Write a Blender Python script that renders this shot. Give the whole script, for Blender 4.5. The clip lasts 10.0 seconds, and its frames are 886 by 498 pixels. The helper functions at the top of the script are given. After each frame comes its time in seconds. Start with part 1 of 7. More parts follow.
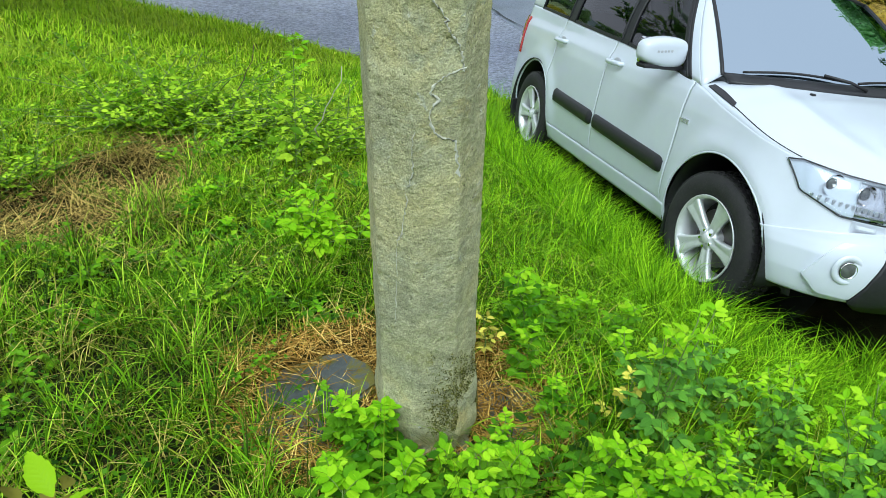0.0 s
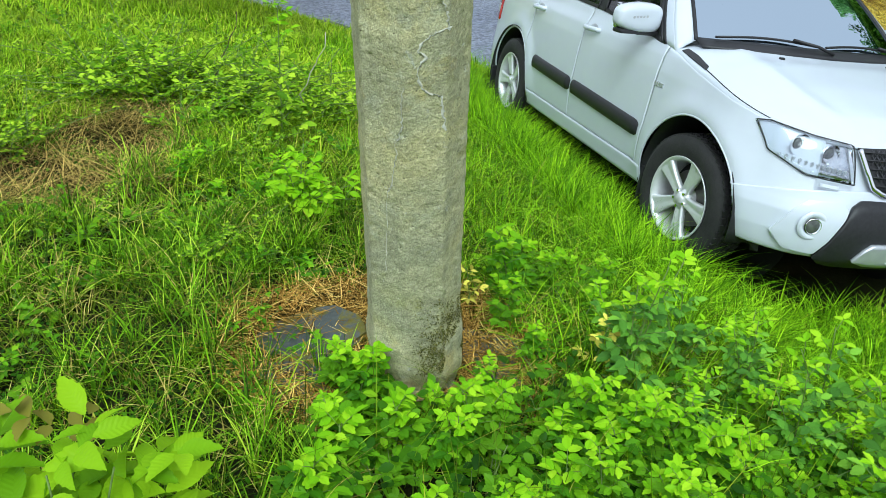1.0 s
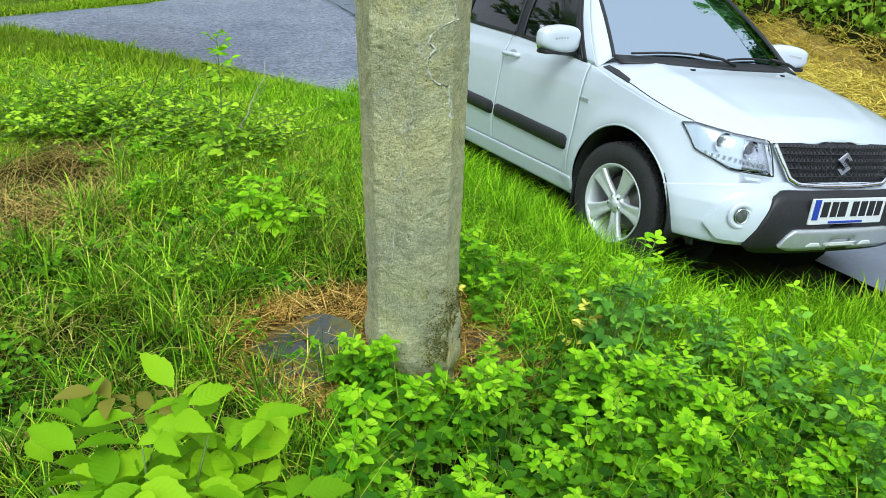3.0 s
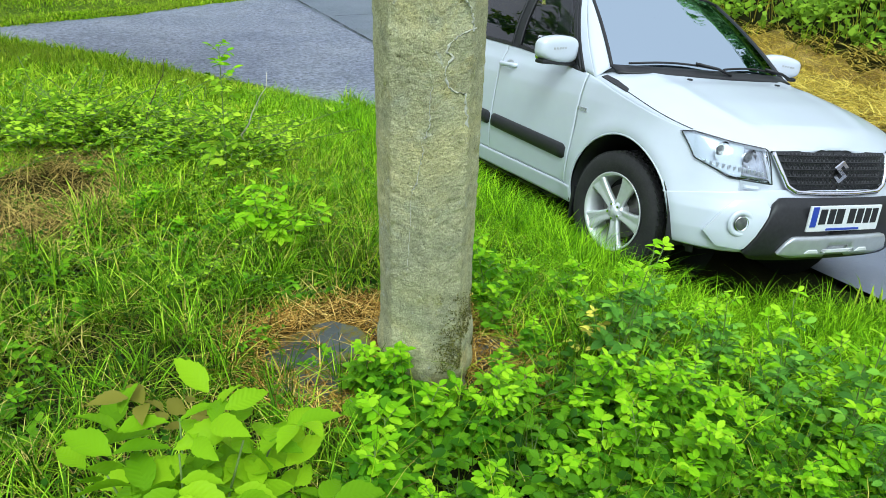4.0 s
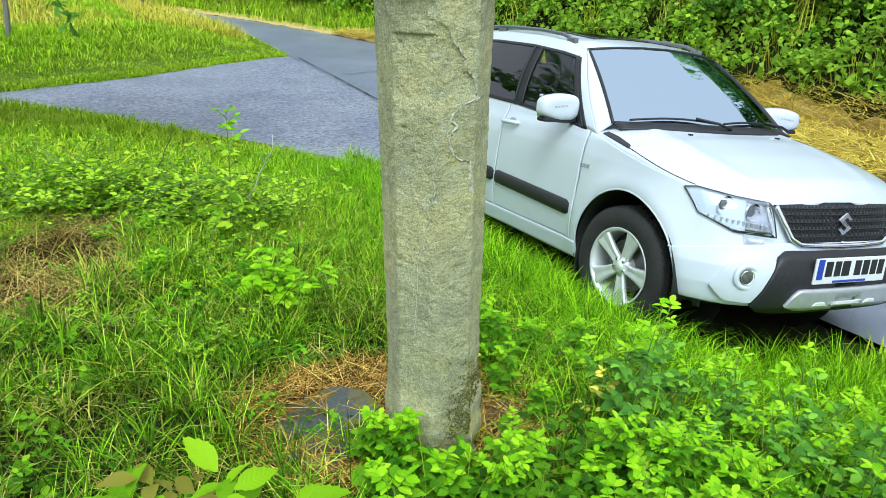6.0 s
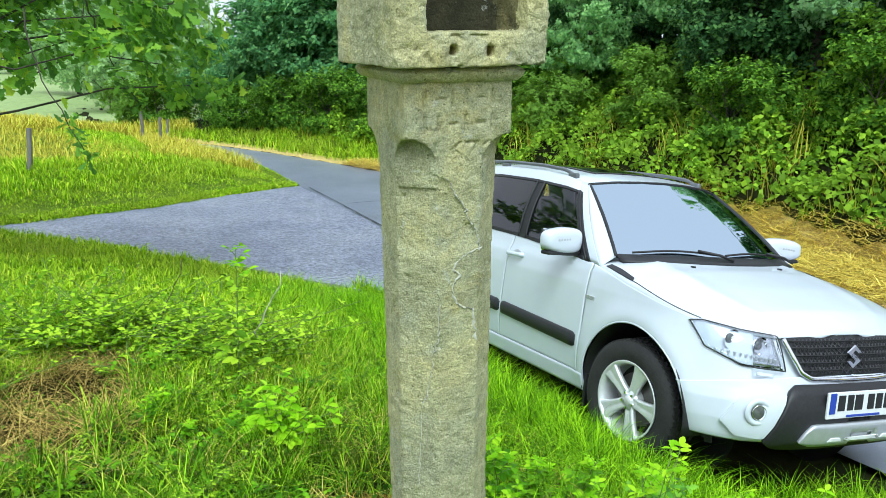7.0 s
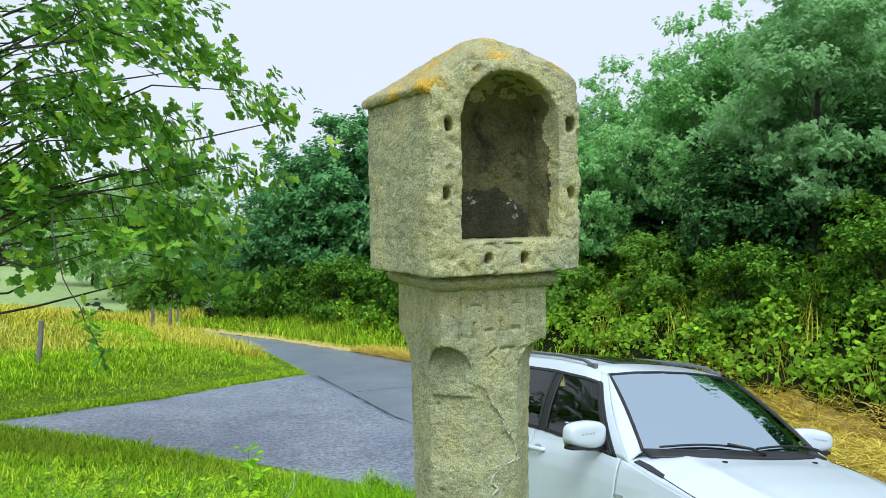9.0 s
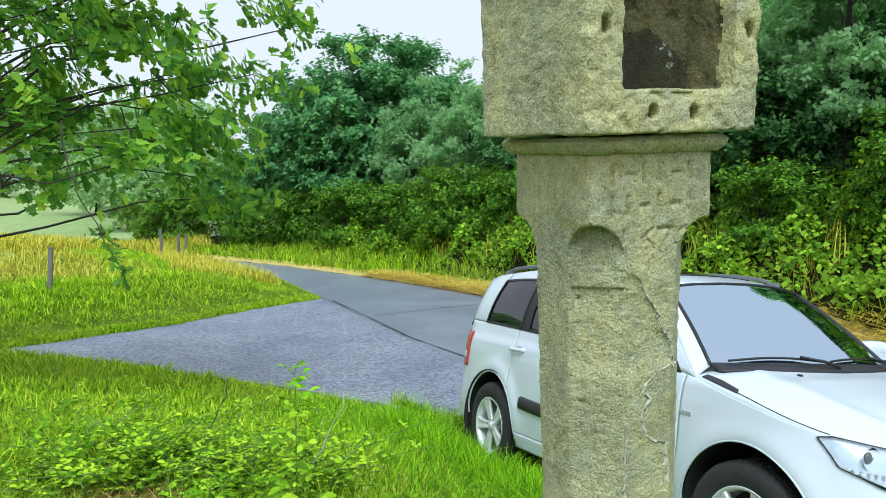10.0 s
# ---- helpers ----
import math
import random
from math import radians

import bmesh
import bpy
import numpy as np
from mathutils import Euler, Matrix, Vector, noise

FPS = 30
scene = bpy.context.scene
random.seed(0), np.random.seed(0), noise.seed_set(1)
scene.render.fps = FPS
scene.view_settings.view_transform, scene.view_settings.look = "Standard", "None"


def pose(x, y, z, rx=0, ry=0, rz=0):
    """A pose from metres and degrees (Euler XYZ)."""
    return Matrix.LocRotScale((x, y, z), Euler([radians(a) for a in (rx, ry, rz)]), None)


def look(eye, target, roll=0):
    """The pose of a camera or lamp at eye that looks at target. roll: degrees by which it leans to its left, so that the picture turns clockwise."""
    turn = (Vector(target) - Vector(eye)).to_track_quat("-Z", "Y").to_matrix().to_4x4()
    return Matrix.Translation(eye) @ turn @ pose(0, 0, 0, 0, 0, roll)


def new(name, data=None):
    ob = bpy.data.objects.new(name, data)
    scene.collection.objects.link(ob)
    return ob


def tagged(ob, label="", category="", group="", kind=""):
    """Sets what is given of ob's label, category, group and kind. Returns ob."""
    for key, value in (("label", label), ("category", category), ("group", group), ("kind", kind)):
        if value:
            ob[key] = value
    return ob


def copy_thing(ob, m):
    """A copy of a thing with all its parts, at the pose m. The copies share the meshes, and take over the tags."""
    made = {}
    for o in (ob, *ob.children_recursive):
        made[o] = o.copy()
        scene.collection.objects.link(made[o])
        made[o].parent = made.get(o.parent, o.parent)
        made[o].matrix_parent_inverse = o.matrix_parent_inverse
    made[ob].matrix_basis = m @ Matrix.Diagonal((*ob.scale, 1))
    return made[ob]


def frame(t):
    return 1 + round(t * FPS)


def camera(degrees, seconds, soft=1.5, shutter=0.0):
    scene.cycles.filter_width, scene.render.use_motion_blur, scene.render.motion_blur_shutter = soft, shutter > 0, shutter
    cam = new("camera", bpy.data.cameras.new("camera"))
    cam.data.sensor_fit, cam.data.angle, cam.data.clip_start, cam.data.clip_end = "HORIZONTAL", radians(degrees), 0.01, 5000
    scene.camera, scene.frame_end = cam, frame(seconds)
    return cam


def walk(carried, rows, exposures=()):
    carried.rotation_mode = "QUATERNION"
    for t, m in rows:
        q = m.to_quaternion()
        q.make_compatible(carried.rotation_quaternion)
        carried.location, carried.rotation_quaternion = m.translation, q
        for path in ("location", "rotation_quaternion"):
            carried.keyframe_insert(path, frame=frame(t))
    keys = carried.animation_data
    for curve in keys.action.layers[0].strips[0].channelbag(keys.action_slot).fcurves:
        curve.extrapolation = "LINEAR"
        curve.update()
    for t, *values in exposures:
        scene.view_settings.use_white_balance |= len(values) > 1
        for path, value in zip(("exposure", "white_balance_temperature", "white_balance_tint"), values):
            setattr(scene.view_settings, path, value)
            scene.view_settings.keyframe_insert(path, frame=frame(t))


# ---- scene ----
cam = camera(59.1, 10.0, soft=0.5)
PATH = [
    (0, (-0.456, -1.744, 1.447), (-0.002, -0.051, 0.484), 4.3),
    (0.5, (-0.438, -1.823, 1.465), (0.026, -0.164, 0.449), 4.2),
    (1, (-0.508, -1.878, 1.462), (-0.009, -0.233, 0.44), 4.7),
    (1.5, (-0.509, -1.894, 1.462), (-0.217, -0.222, 0.404), 3.9),
    (2, (-0.544, -1.92, 1.443), (-0.28, -0.237, 0.396), 0.7),
    (2.5, (-0.705, -1.933, 1.364), (-0.097, -0.264, 0.444), 2.6),
    (2.7, (-0.768, -1.934, 1.351), (-0.04, -0.309, 0.44), 3.9),
    (4, (-0.916, -1.918, 1.333), (-0.119, -0.303, 0.462), 4.6),
    (4.5, (-0.911, -1.909, 1.331), (-0.108, -0.302, 0.452), 3.7),
    (5, (-0.926, -1.919, 1.327), (-0.128, -0.307, 0.452), 3.7),
    (5.2, (-0.929, -1.916, 1.33), (-0.138, -0.3, 0.457), 3.8),
    (6.3, (-0.913, -1.907, 1.388), (-0.108, -0.213, 0.695), 3.1),
    (6.5, (-0.911, -1.908, 1.398), (-0.105, -0.199, 0.745), 3.0),
    (6.8, (-0.912, -1.909, 1.426), (-0.104, -0.161, 0.882), 2.9),
    (7, (-0.912, -1.912, 1.44), (-0.105, -0.14, 0.983), 2.7),
    (7.5, (-0.906, -1.922, 1.474), (-0.099, -0.116, 1.179), 2.6),
    (8, (-0.913, -1.929, 1.517), (-0.115, -0.098, 1.426), 2.3),
    (8.5, (-0.922, -1.926, 1.532), (-0.13, -0.09, 1.558), 1.6),
    (9, (-0.959, -1.842, 1.488), (-0.161, -0.008, 1.494), 1.8),
    (9.5, (-0.972, -1.71, 1.446), (-0.166, 0.114, 1.301), 2.8),
    (10, (-1.057, -1.398, 1.348), (-0.263, 0.429, 1.168), 1.1),
]
walk(cam, [(t, look(eye, target, roll)) for t, eye, target, roll in PATH],
     [(0, 0.28), (2.5, 0.34), (5, 0.37), (5.4, 0.41), (6.3, 0.54), (6.6, 0.55), (7.1, 0.53), (7.5, 0.42), (8.0, 0.32), (8.3, 0.22), (8.5, 0.18), (8.8, 0.24), (9.2, 0.36), (9.6, 0.42), (10, 0.38)])

# ---- world and light: an overcast summer day after rain ----
world = bpy.data.worlds.new("overcast")
scene.world = world
world.use_nodes = True
wn = world.node_tree.nodes
wl = world.node_tree.links
wn.clear()
w_out = wn.new("ShaderNodeOutputWorld")
w_bg = wn.new("ShaderNodeBackground")
w_sky = wn.new("ShaderNodeTexSky")
w_sky.sky_type = "NISHITA"
w_sky.sun_disc = False
w_sky.sun_elevation = radians(52)
w_sky.sun_rotation = radians(200)
w_sky.dust_density = 6.0
w_mix = wn.new("ShaderNodeMix")
w_mix.data_type = "RGBA"
w_mix.inputs[0].default_value = 0.9
w_mix.inputs[7].default_value = (5.75, 6.4, 7.6, 1)
wl.new(w_sky.outputs[0], w_mix.inputs[6])
wl.new(w_mix.outputs[2], w_bg.inputs[0])
w_bg.inputs[1].default_value = 0.118
wl.new(w_bg.outputs[0], w_out.inputs[0])

sun = new("sun", bpy.data.lights.new("sun", "SUN"))
sun.data.energy = 1.9
sun.data.angle = radians(35)
sun.data.color = (0.80, 1.0, 1.02)
sun.matrix_world = look((-6, -14, 22), (0, 0, 0))


# ---- material helpers ----
def blank(name):
    m = bpy.data.materials.new(name)
    m.use_nodes = True
    return m, m.node_tree.nodes, m.node_tree.links, m.node_tree.nodes["Principled BSDF"]


def ramp(n, stops):
    r = n.new("ShaderNodeValToRGB")
    e = r.color_ramp.elements
    while len(e) < len(stops):
        e.new(0.5)
    for el, (p, c) in zip(e, stops):
        el.position, el.color = p, (*c, 1)
    return r


def noise_node(n, l, scale, detail=6, rough=0.6, distort=0.0, stretch=None):
    tc = n.new("ShaderNodeTexCoord")
    t = n.new("ShaderNodeTexNoise")
    t.inputs["Scale"].default_value = scale
    t.inputs["Detail"].default_value = detail
    t.inputs["Roughness"].default_value = rough
    t.inputs["Distortion"].default_value = distort
    if stretch:
        mp = n.new("ShaderNodeMapping")
        mp.inputs["Scale"].default_value = stretch
        l.new(tc.outputs["Object"], mp.inputs["Vector"])
        l.new(mp.outputs[0], t.inputs["Vector"])
    else:
        l.new(tc.outputs["Object"], t.inputs["Vector"])
    return t


def mixed(n, l, fac, a, b, mode="MIX"):
    m = n.new("ShaderNodeMix")
    m.data_type = "RGBA"
    m.blend_type = mode
    for socket, value in ((m.inputs[0], fac), (m.inputs[6], a), (m.inputs[7], b)):
        if isinstance(value, (int, float)):
            socket.default_value = value
        elif isinstance(value, tuple):
            socket.default_value = (*value, 1)
        else:
            l.new(value, socket)
    return m.outputs[2]


def surface(name, stops, scale=3.0, rough=0.7, fine=60.0, bump=0.3, depth=0.01, metal=0.0, stains=None, stretch=None, coat=0.0, spec=0.5, grit=0.28, grain_detail=6):
    """Two scales of colour noise, fine relief, and stains=(scale, low, high, colour)."""
    m, n, l, b = blank(name)
    big = noise_node(n, l, scale, 8, 0.65, 0.3, stretch)
    col = ramp(n, stops)
    l.new(big.outputs[0], col.inputs[0])
    out = col.outputs[0]
    grain = noise_node(n, l, fine, grain_detail, 0.7 if grain_detail > 3 else 0.5)
    gr = ramp(n, [(0.32, (1 - grit,) * 3), (0.68, (1 + 0.75 * grit,) * 3)])
    l.new(grain.outputs[0], gr.inputs[0])
    out = mixed(n, l, 0.8, out, gr.outputs[0], "MULTIPLY")
    for sc, lo, hi, c in stains or ():
        s = noise_node(n, l, sc, 7, 0.7, 0.6)
        f = ramp(n, [(lo, (0, 0, 0)), (hi, (1, 1, 1))])
        l.new(s.outputs[0], f.inputs[0])
        out = mixed(n, l, f.outputs[0], out, c)
    l.new(out, b.inputs["Base Color"])
    b.inputs["Roughness"].default_value = rough
    b.inputs["Metallic"].default_value = metal
    b.inputs["Coat Weight"].default_value = coat
    b.inputs["Specular IOR Level"].default_value = spec
    if bump:
        bp = n.new("ShaderNodeBump")
        bp.inputs["Strength"].default_value = bump
        bp.inputs["Distance"].default_value = depth
        l.new(grain.outputs[0], bp.inputs["Height"])
        l.new(bp.outputs[0], b.inputs["Normal"])
    return m


def plain(name, c, rough=0.5, metal=0.0, coat=0.0, spec=0.5, vary=0.12, scale=25.0):
    """A nearly even surface: slight mottling and uneven gloss."""
    m, n, l, b = blank(name)
    t = noise_node(n, l, scale, 5)
    lo = tuple(v * (1 - vary) for v in c)
    hi = tuple(min(1, v * (1 + vary)) for v in c)
    r = ramp(n, [(0.35, lo), (0.65, hi)])
    l.new(t.outputs[0], r.inputs[0])
    l.new(r.outputs[0], b.inputs["Base Color"])
    rr = n.new("ShaderNodeMapRange")
    rr.inputs[3].default_value, rr.inputs[4].default_value = rough * 0.85, min(1, rough * 1.15)
    l.new(t.outputs[0], rr.inputs[0])
    l.new(rr.outputs[0], b.inputs["Roughness"])
    b.inputs["Metallic"].default_value = metal
    b.inputs["Coat Weight"].default_value = coat
    b.inputs["Coat Roughness"].default_value = 0.04
    b.inputs["Specular IOR Level"].default_value = spec
    return m


def leafy(name, stops, gloss=0.45, through_light=0.35, patch=None, each=False, tone=None, veins=False, glow=(0.28, 0.56, 0.02), deep=0.5):
    """Leaves and blades: a colour for each, light that passes through."""
    m, n, l, b = blank(name)
    g = n.new("ShaderNodeNewGeometry")
    r = ramp(n, [(p, (c[0] * 1.27 * (1 - deep + 2 * deep * p), c[1] * 1.40 * (1 - deep + 2 * deep * p), c[2] * 0.8 * (1 - deep + 2 * deep * p))) for p, c in stops])
    info = n.new("ShaderNodeObjectInfo")
    l.new(info.outputs["Random"] if each else g.outputs["Random Per Island"], r.inputs[0])
    out = r.outputs[0]
    if patch:
        sc, c = patch
        t = noise_node(n, l, sc, 4)
        f = ramp(n, [(0.42, (0, 0, 0)), (0.66, (0.85, 0.85, 0.85))])
        l.new(t.outputs[0], f.inputs[0])
        out = mixed(n, l, f.outputs[0], out, c)
    if tone:
        k = ramp(n, [(0.35, (0, 0, 0)), (1.0, (0.75, 0.75, 0.75))])
        l.new(info.outputs["Random"], k.inputs[0])
        out = mixed(n, l, k.outputs[0], out, tone)
    l.new(out, b.inputs["Base Color"])
    b.inputs["Roughness"].default_value = gloss
    b.inputs["Specular IOR Level"].default_value = 0.06
    if veins:
        # side veins run forward from the midrib
        tc = n.new("ShaderNodeTexCoord")
        sp = n.new("ShaderNodeSeparateXYZ")
        l.new(tc.outputs["Object"], sp.inputs[0])
        last = sp.outputs[0]
        for op, value in (("ABSOLUTE", None), ("MULTIPLY", -0.75), ("ADD", sp.outputs[1]), ("MULTIPLY", 58.0), ("SINE", None), ("MULTIPLY", 0.5)):
            q = n.new("ShaderNodeMath")
            q.operation = op
            l.new(last, q.inputs[0])
            if isinstance(value, float):
                q.inputs[1].default_value = value
            elif value is not None:
                l.new(value, q.inputs[1])
            last = q.outputs[0]
        bp = n.new("ShaderNodeBump")
        bp.inputs["Strength"].default_value = 0.12
        bp.inputs["Distance"].default_value = 0.006
        l.new(last, bp.inputs["Height"])
        l.new(bp.outputs[0], b.inputs["Normal"])
    tr = n.new("ShaderNodeBsdfTranslucent")
    l.new(mixed(n, l, 0.5, out, glow), tr.inputs[0])
    mx = n.new("ShaderNodeMixShader")
    mx.inputs[0].default_value = through_light * 0.55
    l.new(b.outputs[0], mx.inputs[1])
    l.new(tr.outputs[0], mx.inputs[2])
    l.new(mx.outputs[0], n["Material Output"].inputs[0])
    return m


def pane_glass(name, tint, ior=1.5, sheen=(1, 1, 1)):
    """A thin pane: tinted, with a clear reflection."""
    m, n, l, b = blank(name)
    t = n.new("ShaderNodeBsdfTransparent")
    t.inputs[0].default_value = (*tint, 1)
    g = n.new("ShaderNodeBsdfGlossy")
    g.inputs["Roughness"].default_value = 0.015
    g.inputs[0].default_value = (*sheen, 1)
    f = n.new("ShaderNodeFresnel")
    f.inputs[0].default_value = ior
    mx = n.new("ShaderNodeMixShader")
    l.new(f.outputs[0], mx.inputs[0])
    l.new(t.outputs[0], mx.inputs[1])
    l.new(g.outputs[0], mx.inputs[2])
    l.new(mx.outputs[0], n["Material Output"].inputs[0])
    return m


def worn_stone(name, tones, patches, relief=0.006, pit=(0.10, 0.10, 0.05)):
    """Weathered sandstone: broad tints, sand grain, small pits, and patches=(scale, low, high, colour) of lichen and stain."""
    m, n, l, b = blank(name)
    broad = noise_node(n, l, 3.2, 5, 0.6, 0.8)
    col = ramp(n, tones)
    l.new(broad.outputs[0], col.inputs[0])
    out = col.outputs[0]
    for sc, lo, hi, c in patches:
        s = noise_node(n, l, sc, 9, 0.72, 0.5)
        f = ramp(n, [(lo, (0, 0, 0)), (hi, (0.85, 0.85, 0.85))])
        l.new(s.outputs[0], f.inputs[0])
        out = mixed(n, l, f.outputs[0], out, c)
    mott = noise_node(n, l, 34.0, 6, 0.75)
    mr = ramp(n, [(0.30, (0.62, 0.62, 0.60)), (0.52, (1.0, 1.0, 1.0)), (0.72, (1.28, 1.28, 1.26))])
    l.new(mott.outputs[0], mr.inputs[0])
    out = mixed(n, l, 0.85, out, mr.outputs[0], "MULTIPLY")
    sand = noise_node(n, l, 240.0, 3, 0.6)
    sr = ramp(n, [(0.30, (0.60, 0.60, 0.58)), (0.70, (1.38, 1.38, 1.36))])
    l.new(sand.outputs[0], sr.inputs[0])
    out = mixed(n, l, 0.8, out, sr.outputs[0], "MULTIPLY")
    pits = noise_node(n, l, 95.0, 3, 0.55)
    pr = ramp(n, [(0.27, (0.8, 0.8, 0.8)), (0.34, (0, 0, 0))])
    l.new(pits.outputs[0], pr.inputs[0])
    out = mixed(n, l, pr.outputs[0], out, pit)
    l.new(out, b.inputs["Base Color"])
    b.inputs["Roughness"].default_value = 0.92
    b.inputs["Specular IOR Level"].default_value = 0.2
    add = n.new("ShaderNodeMath")
    add.operation = "MULTIPLY_ADD"
    add.inputs[1].default_value = 0.55
    l.new(sand.outputs[0], add.inputs[0])
    l.new(pits.outputs[0], add.inputs[2])
    bp = n.new("ShaderNodeBump")
    bp.inputs["Strength"].default_value = 1.0
    bp.inputs["Distance"].default_value = relief
    l.new(add.outputs[0], bp.inputs["Height"])
    l.new(bp.outputs[0], b.inputs["Normal"])
    return m


STONE = worn_stone("weathered_sandstone", [(0.34, (0.38, 0.38, 0.25)), (0.50, (0.49, 0.475, 0.28)), (0.66, (0.59, 0.535, 0.27))],
                   [(4.5, 0.54, 0.68, (0.42, 0.44, 0.32)), (2.6, 0.56, 0.70, (0.56, 0.44, 0.15)), (9.0, 0.58, 0.70, (0.30, 0.30, 0.11)), (22.0, 0.60, 0.68, (0.56, 0.57, 0.48)), (15.0, 0.66, 0.76, (0.22, 0.23, 0.12))])
STONE_ROOF = worn_stone("lichened_sandstone", [(0.30, (0.30, 0.29, 0.17)), (0.50, (0.42, 0.385, 0.21)), (0.70, (0.50, 0.46, 0.26))],
                        [(5.0, 0.46, 0.58, (0.74, 0.42, 0.03)), (13.0, 0.56, 0.68, (0.42, 0.43, 0.38)), (9.0, 0.62, 0.72, (0.18, 0.18, 0.10))])
# niche stone: colour darkened for the hollow's shade, with brown and black stains
STONE_DARK = worn_stone("shaded_niche_stone", [(0.30, (0.085, 0.09, 0.05)), (0.48, (0.16, 0.15, 0.075)), (0.66, (0.25, 0.22, 0.11))],
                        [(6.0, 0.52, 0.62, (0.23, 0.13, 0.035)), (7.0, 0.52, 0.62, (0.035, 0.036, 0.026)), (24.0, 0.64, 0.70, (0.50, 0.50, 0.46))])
VEIN = surface("pale_vein", [(0.35, (0.46, 0.45, 0.34)), (0.65, (0.70, 0.69, 0.60))], 30.0, 0.9, 150.0, 0.5, 0.003)
SLAB = surface("wet_slate_slab", [(0.3, (0.055, 0.065, 0.06)), (0.7, (0.12, 0.135, 0.125))], 8.0, 0.55, 90.0, 0.6, 0.005, spec=0.3, stains=[(9.0, 0.52, 0.60, (0.16, 0.14, 0.015))])
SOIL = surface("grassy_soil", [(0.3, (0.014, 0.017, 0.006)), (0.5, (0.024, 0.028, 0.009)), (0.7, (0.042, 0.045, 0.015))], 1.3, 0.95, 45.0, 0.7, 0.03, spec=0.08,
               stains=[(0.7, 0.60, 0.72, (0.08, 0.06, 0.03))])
# both asphalts: blue of the sky's reflection is put into the base colour
ASPHALT = surface("wet_asphalt", [(0.3, (0.18, 0.20, 0.265)), (0.55, (0.25, 0.272, 0.35)), (0.75, (0.31, 0.333, 0.42))], 0.9, 0.30, 120.0, 0.6, 0.008, grit=0.38, stains=[(0.35, 0.55, 0.70, (0.15, 0.16, 0.19))])
ASPHALT_OLD = surface("coarse_old_asphalt", [(0.3, (0.22, 0.24, 0.325)), (0.5, (0.30, 0.32, 0.415)), (0.7, (0.41, 0.425, 0.50))], 0.9, 0.38, 20.0, 1.0, 0.03, grit=0.95, spec=0.4, stains=[(13.0, 0.54, 0.62, (0.13, 0.135, 0.17)), (24.0, 0.62, 0.67, (0.60, 0.61, 0.68)), (0.5, 0.58, 0.72, (0.20, 0.208, 0.25))])
GRAVEL = surface("roadside_gravel", [(0.3, (0.10, 0.095, 0.085)), (0.7, (0.22, 0.21, 0.19))], 18.0, 0.85, 90.0, 1.0, 0.02)
CRACK = plain("tar_crack", (0.04, 0.04, 0.046), 0.6)


# ---- mesh helpers ----
def mesh_np(name, V, F, smooth=True):
    """A mesh from an (n, 3) array and an (m, k) array of corners, or a list of such arrays."""
    F = F if isinstance(F, list) else [F]
    me = bpy.data.meshes.new(name)
    V = np.asarray(V, dtype=np.float32)
    me.vertices.add(len(V))
    me.vertices.foreach_set("co", V.ravel())
    loops = np.concatenate([np.asarray(f, dtype=np.int32).ravel() for f in F])
    sizes = np.concatenate([np.full(len(f), np.asarray(f).shape[1], dtype=np.int32) for f in F])
    me.loops.add(len(loops))
    me.loops.foreach_set("vertex_index", loops)
    me.polygons.add(len(sizes))
    me.polygons.foreach_set("loop_start", np.concatenate([[0], np.cumsum(sizes)[:-1]]).astype(np.int32))
    me.polygons.foreach_set("loop_total", sizes)
    me.polygons.foreach_set("use_smooth", np.full(len(sizes), smooth))
    me.update(calc_edges=True)
    me.validate()
    return me


def part(name, geo, material, parent=None, label=""):
    """Links a bmesh or a mesh as one object, under parent if there is one."""
    if isinstance(geo, bmesh.types.BMesh):
        me = bpy.data.meshes.new(name)
        geo.to_mesh(me)
        geo.free()
    else:
        me = geo
    if material is not None and not me.materials:
        me.materials.append(material)
    ob = new(name, me)
    if parent is not None:
        ob.parent = parent
    if label:
        ob["label"] = label
    return ob


def shade(bm, smooth=True):
    for f in bm.faces:
        f.smooth = smooth
    return bm


def box(bm, lo, hi, bevel=0.0, segments=2):
    """A bevelled block added to bm."""
    c = [(a + b) / 2 for a, b in zip(lo, hi)]
    r = bmesh.ops.create_cube(bm, size=1.0, matrix=Matrix.Translation(c) @ Matrix.Diagonal((*[b - a for a, b in zip(lo, hi)], 1)))
    if bevel:
        edges = list({e for v in r["verts"] for e in v.link_edges})
        bmesh.ops.bevel(bm, geom=edges, offset=bevel, segments=segments, affect="EDGES", profile=0.6)
    return bm


def extrude_poly(bm, pts, vec):
    """A prism: the polygon pts (3D) swept along vec."""
    a = [bm.verts.new(p) for p in pts]
    b = [bm.verts.new(Vector(p) + Vector(vec)) for p in pts]
    k = len(pts)
    bm.faces.new(a[::-1])
    bm.faces.new(b)
    for i in range(k):
        bm.faces.new((a[i], a[(i + 1) % k], b[(i + 1) % k], b[i]))
    bmesh.ops.recalc_face_normals(bm, faces=bm.faces)
    return bm


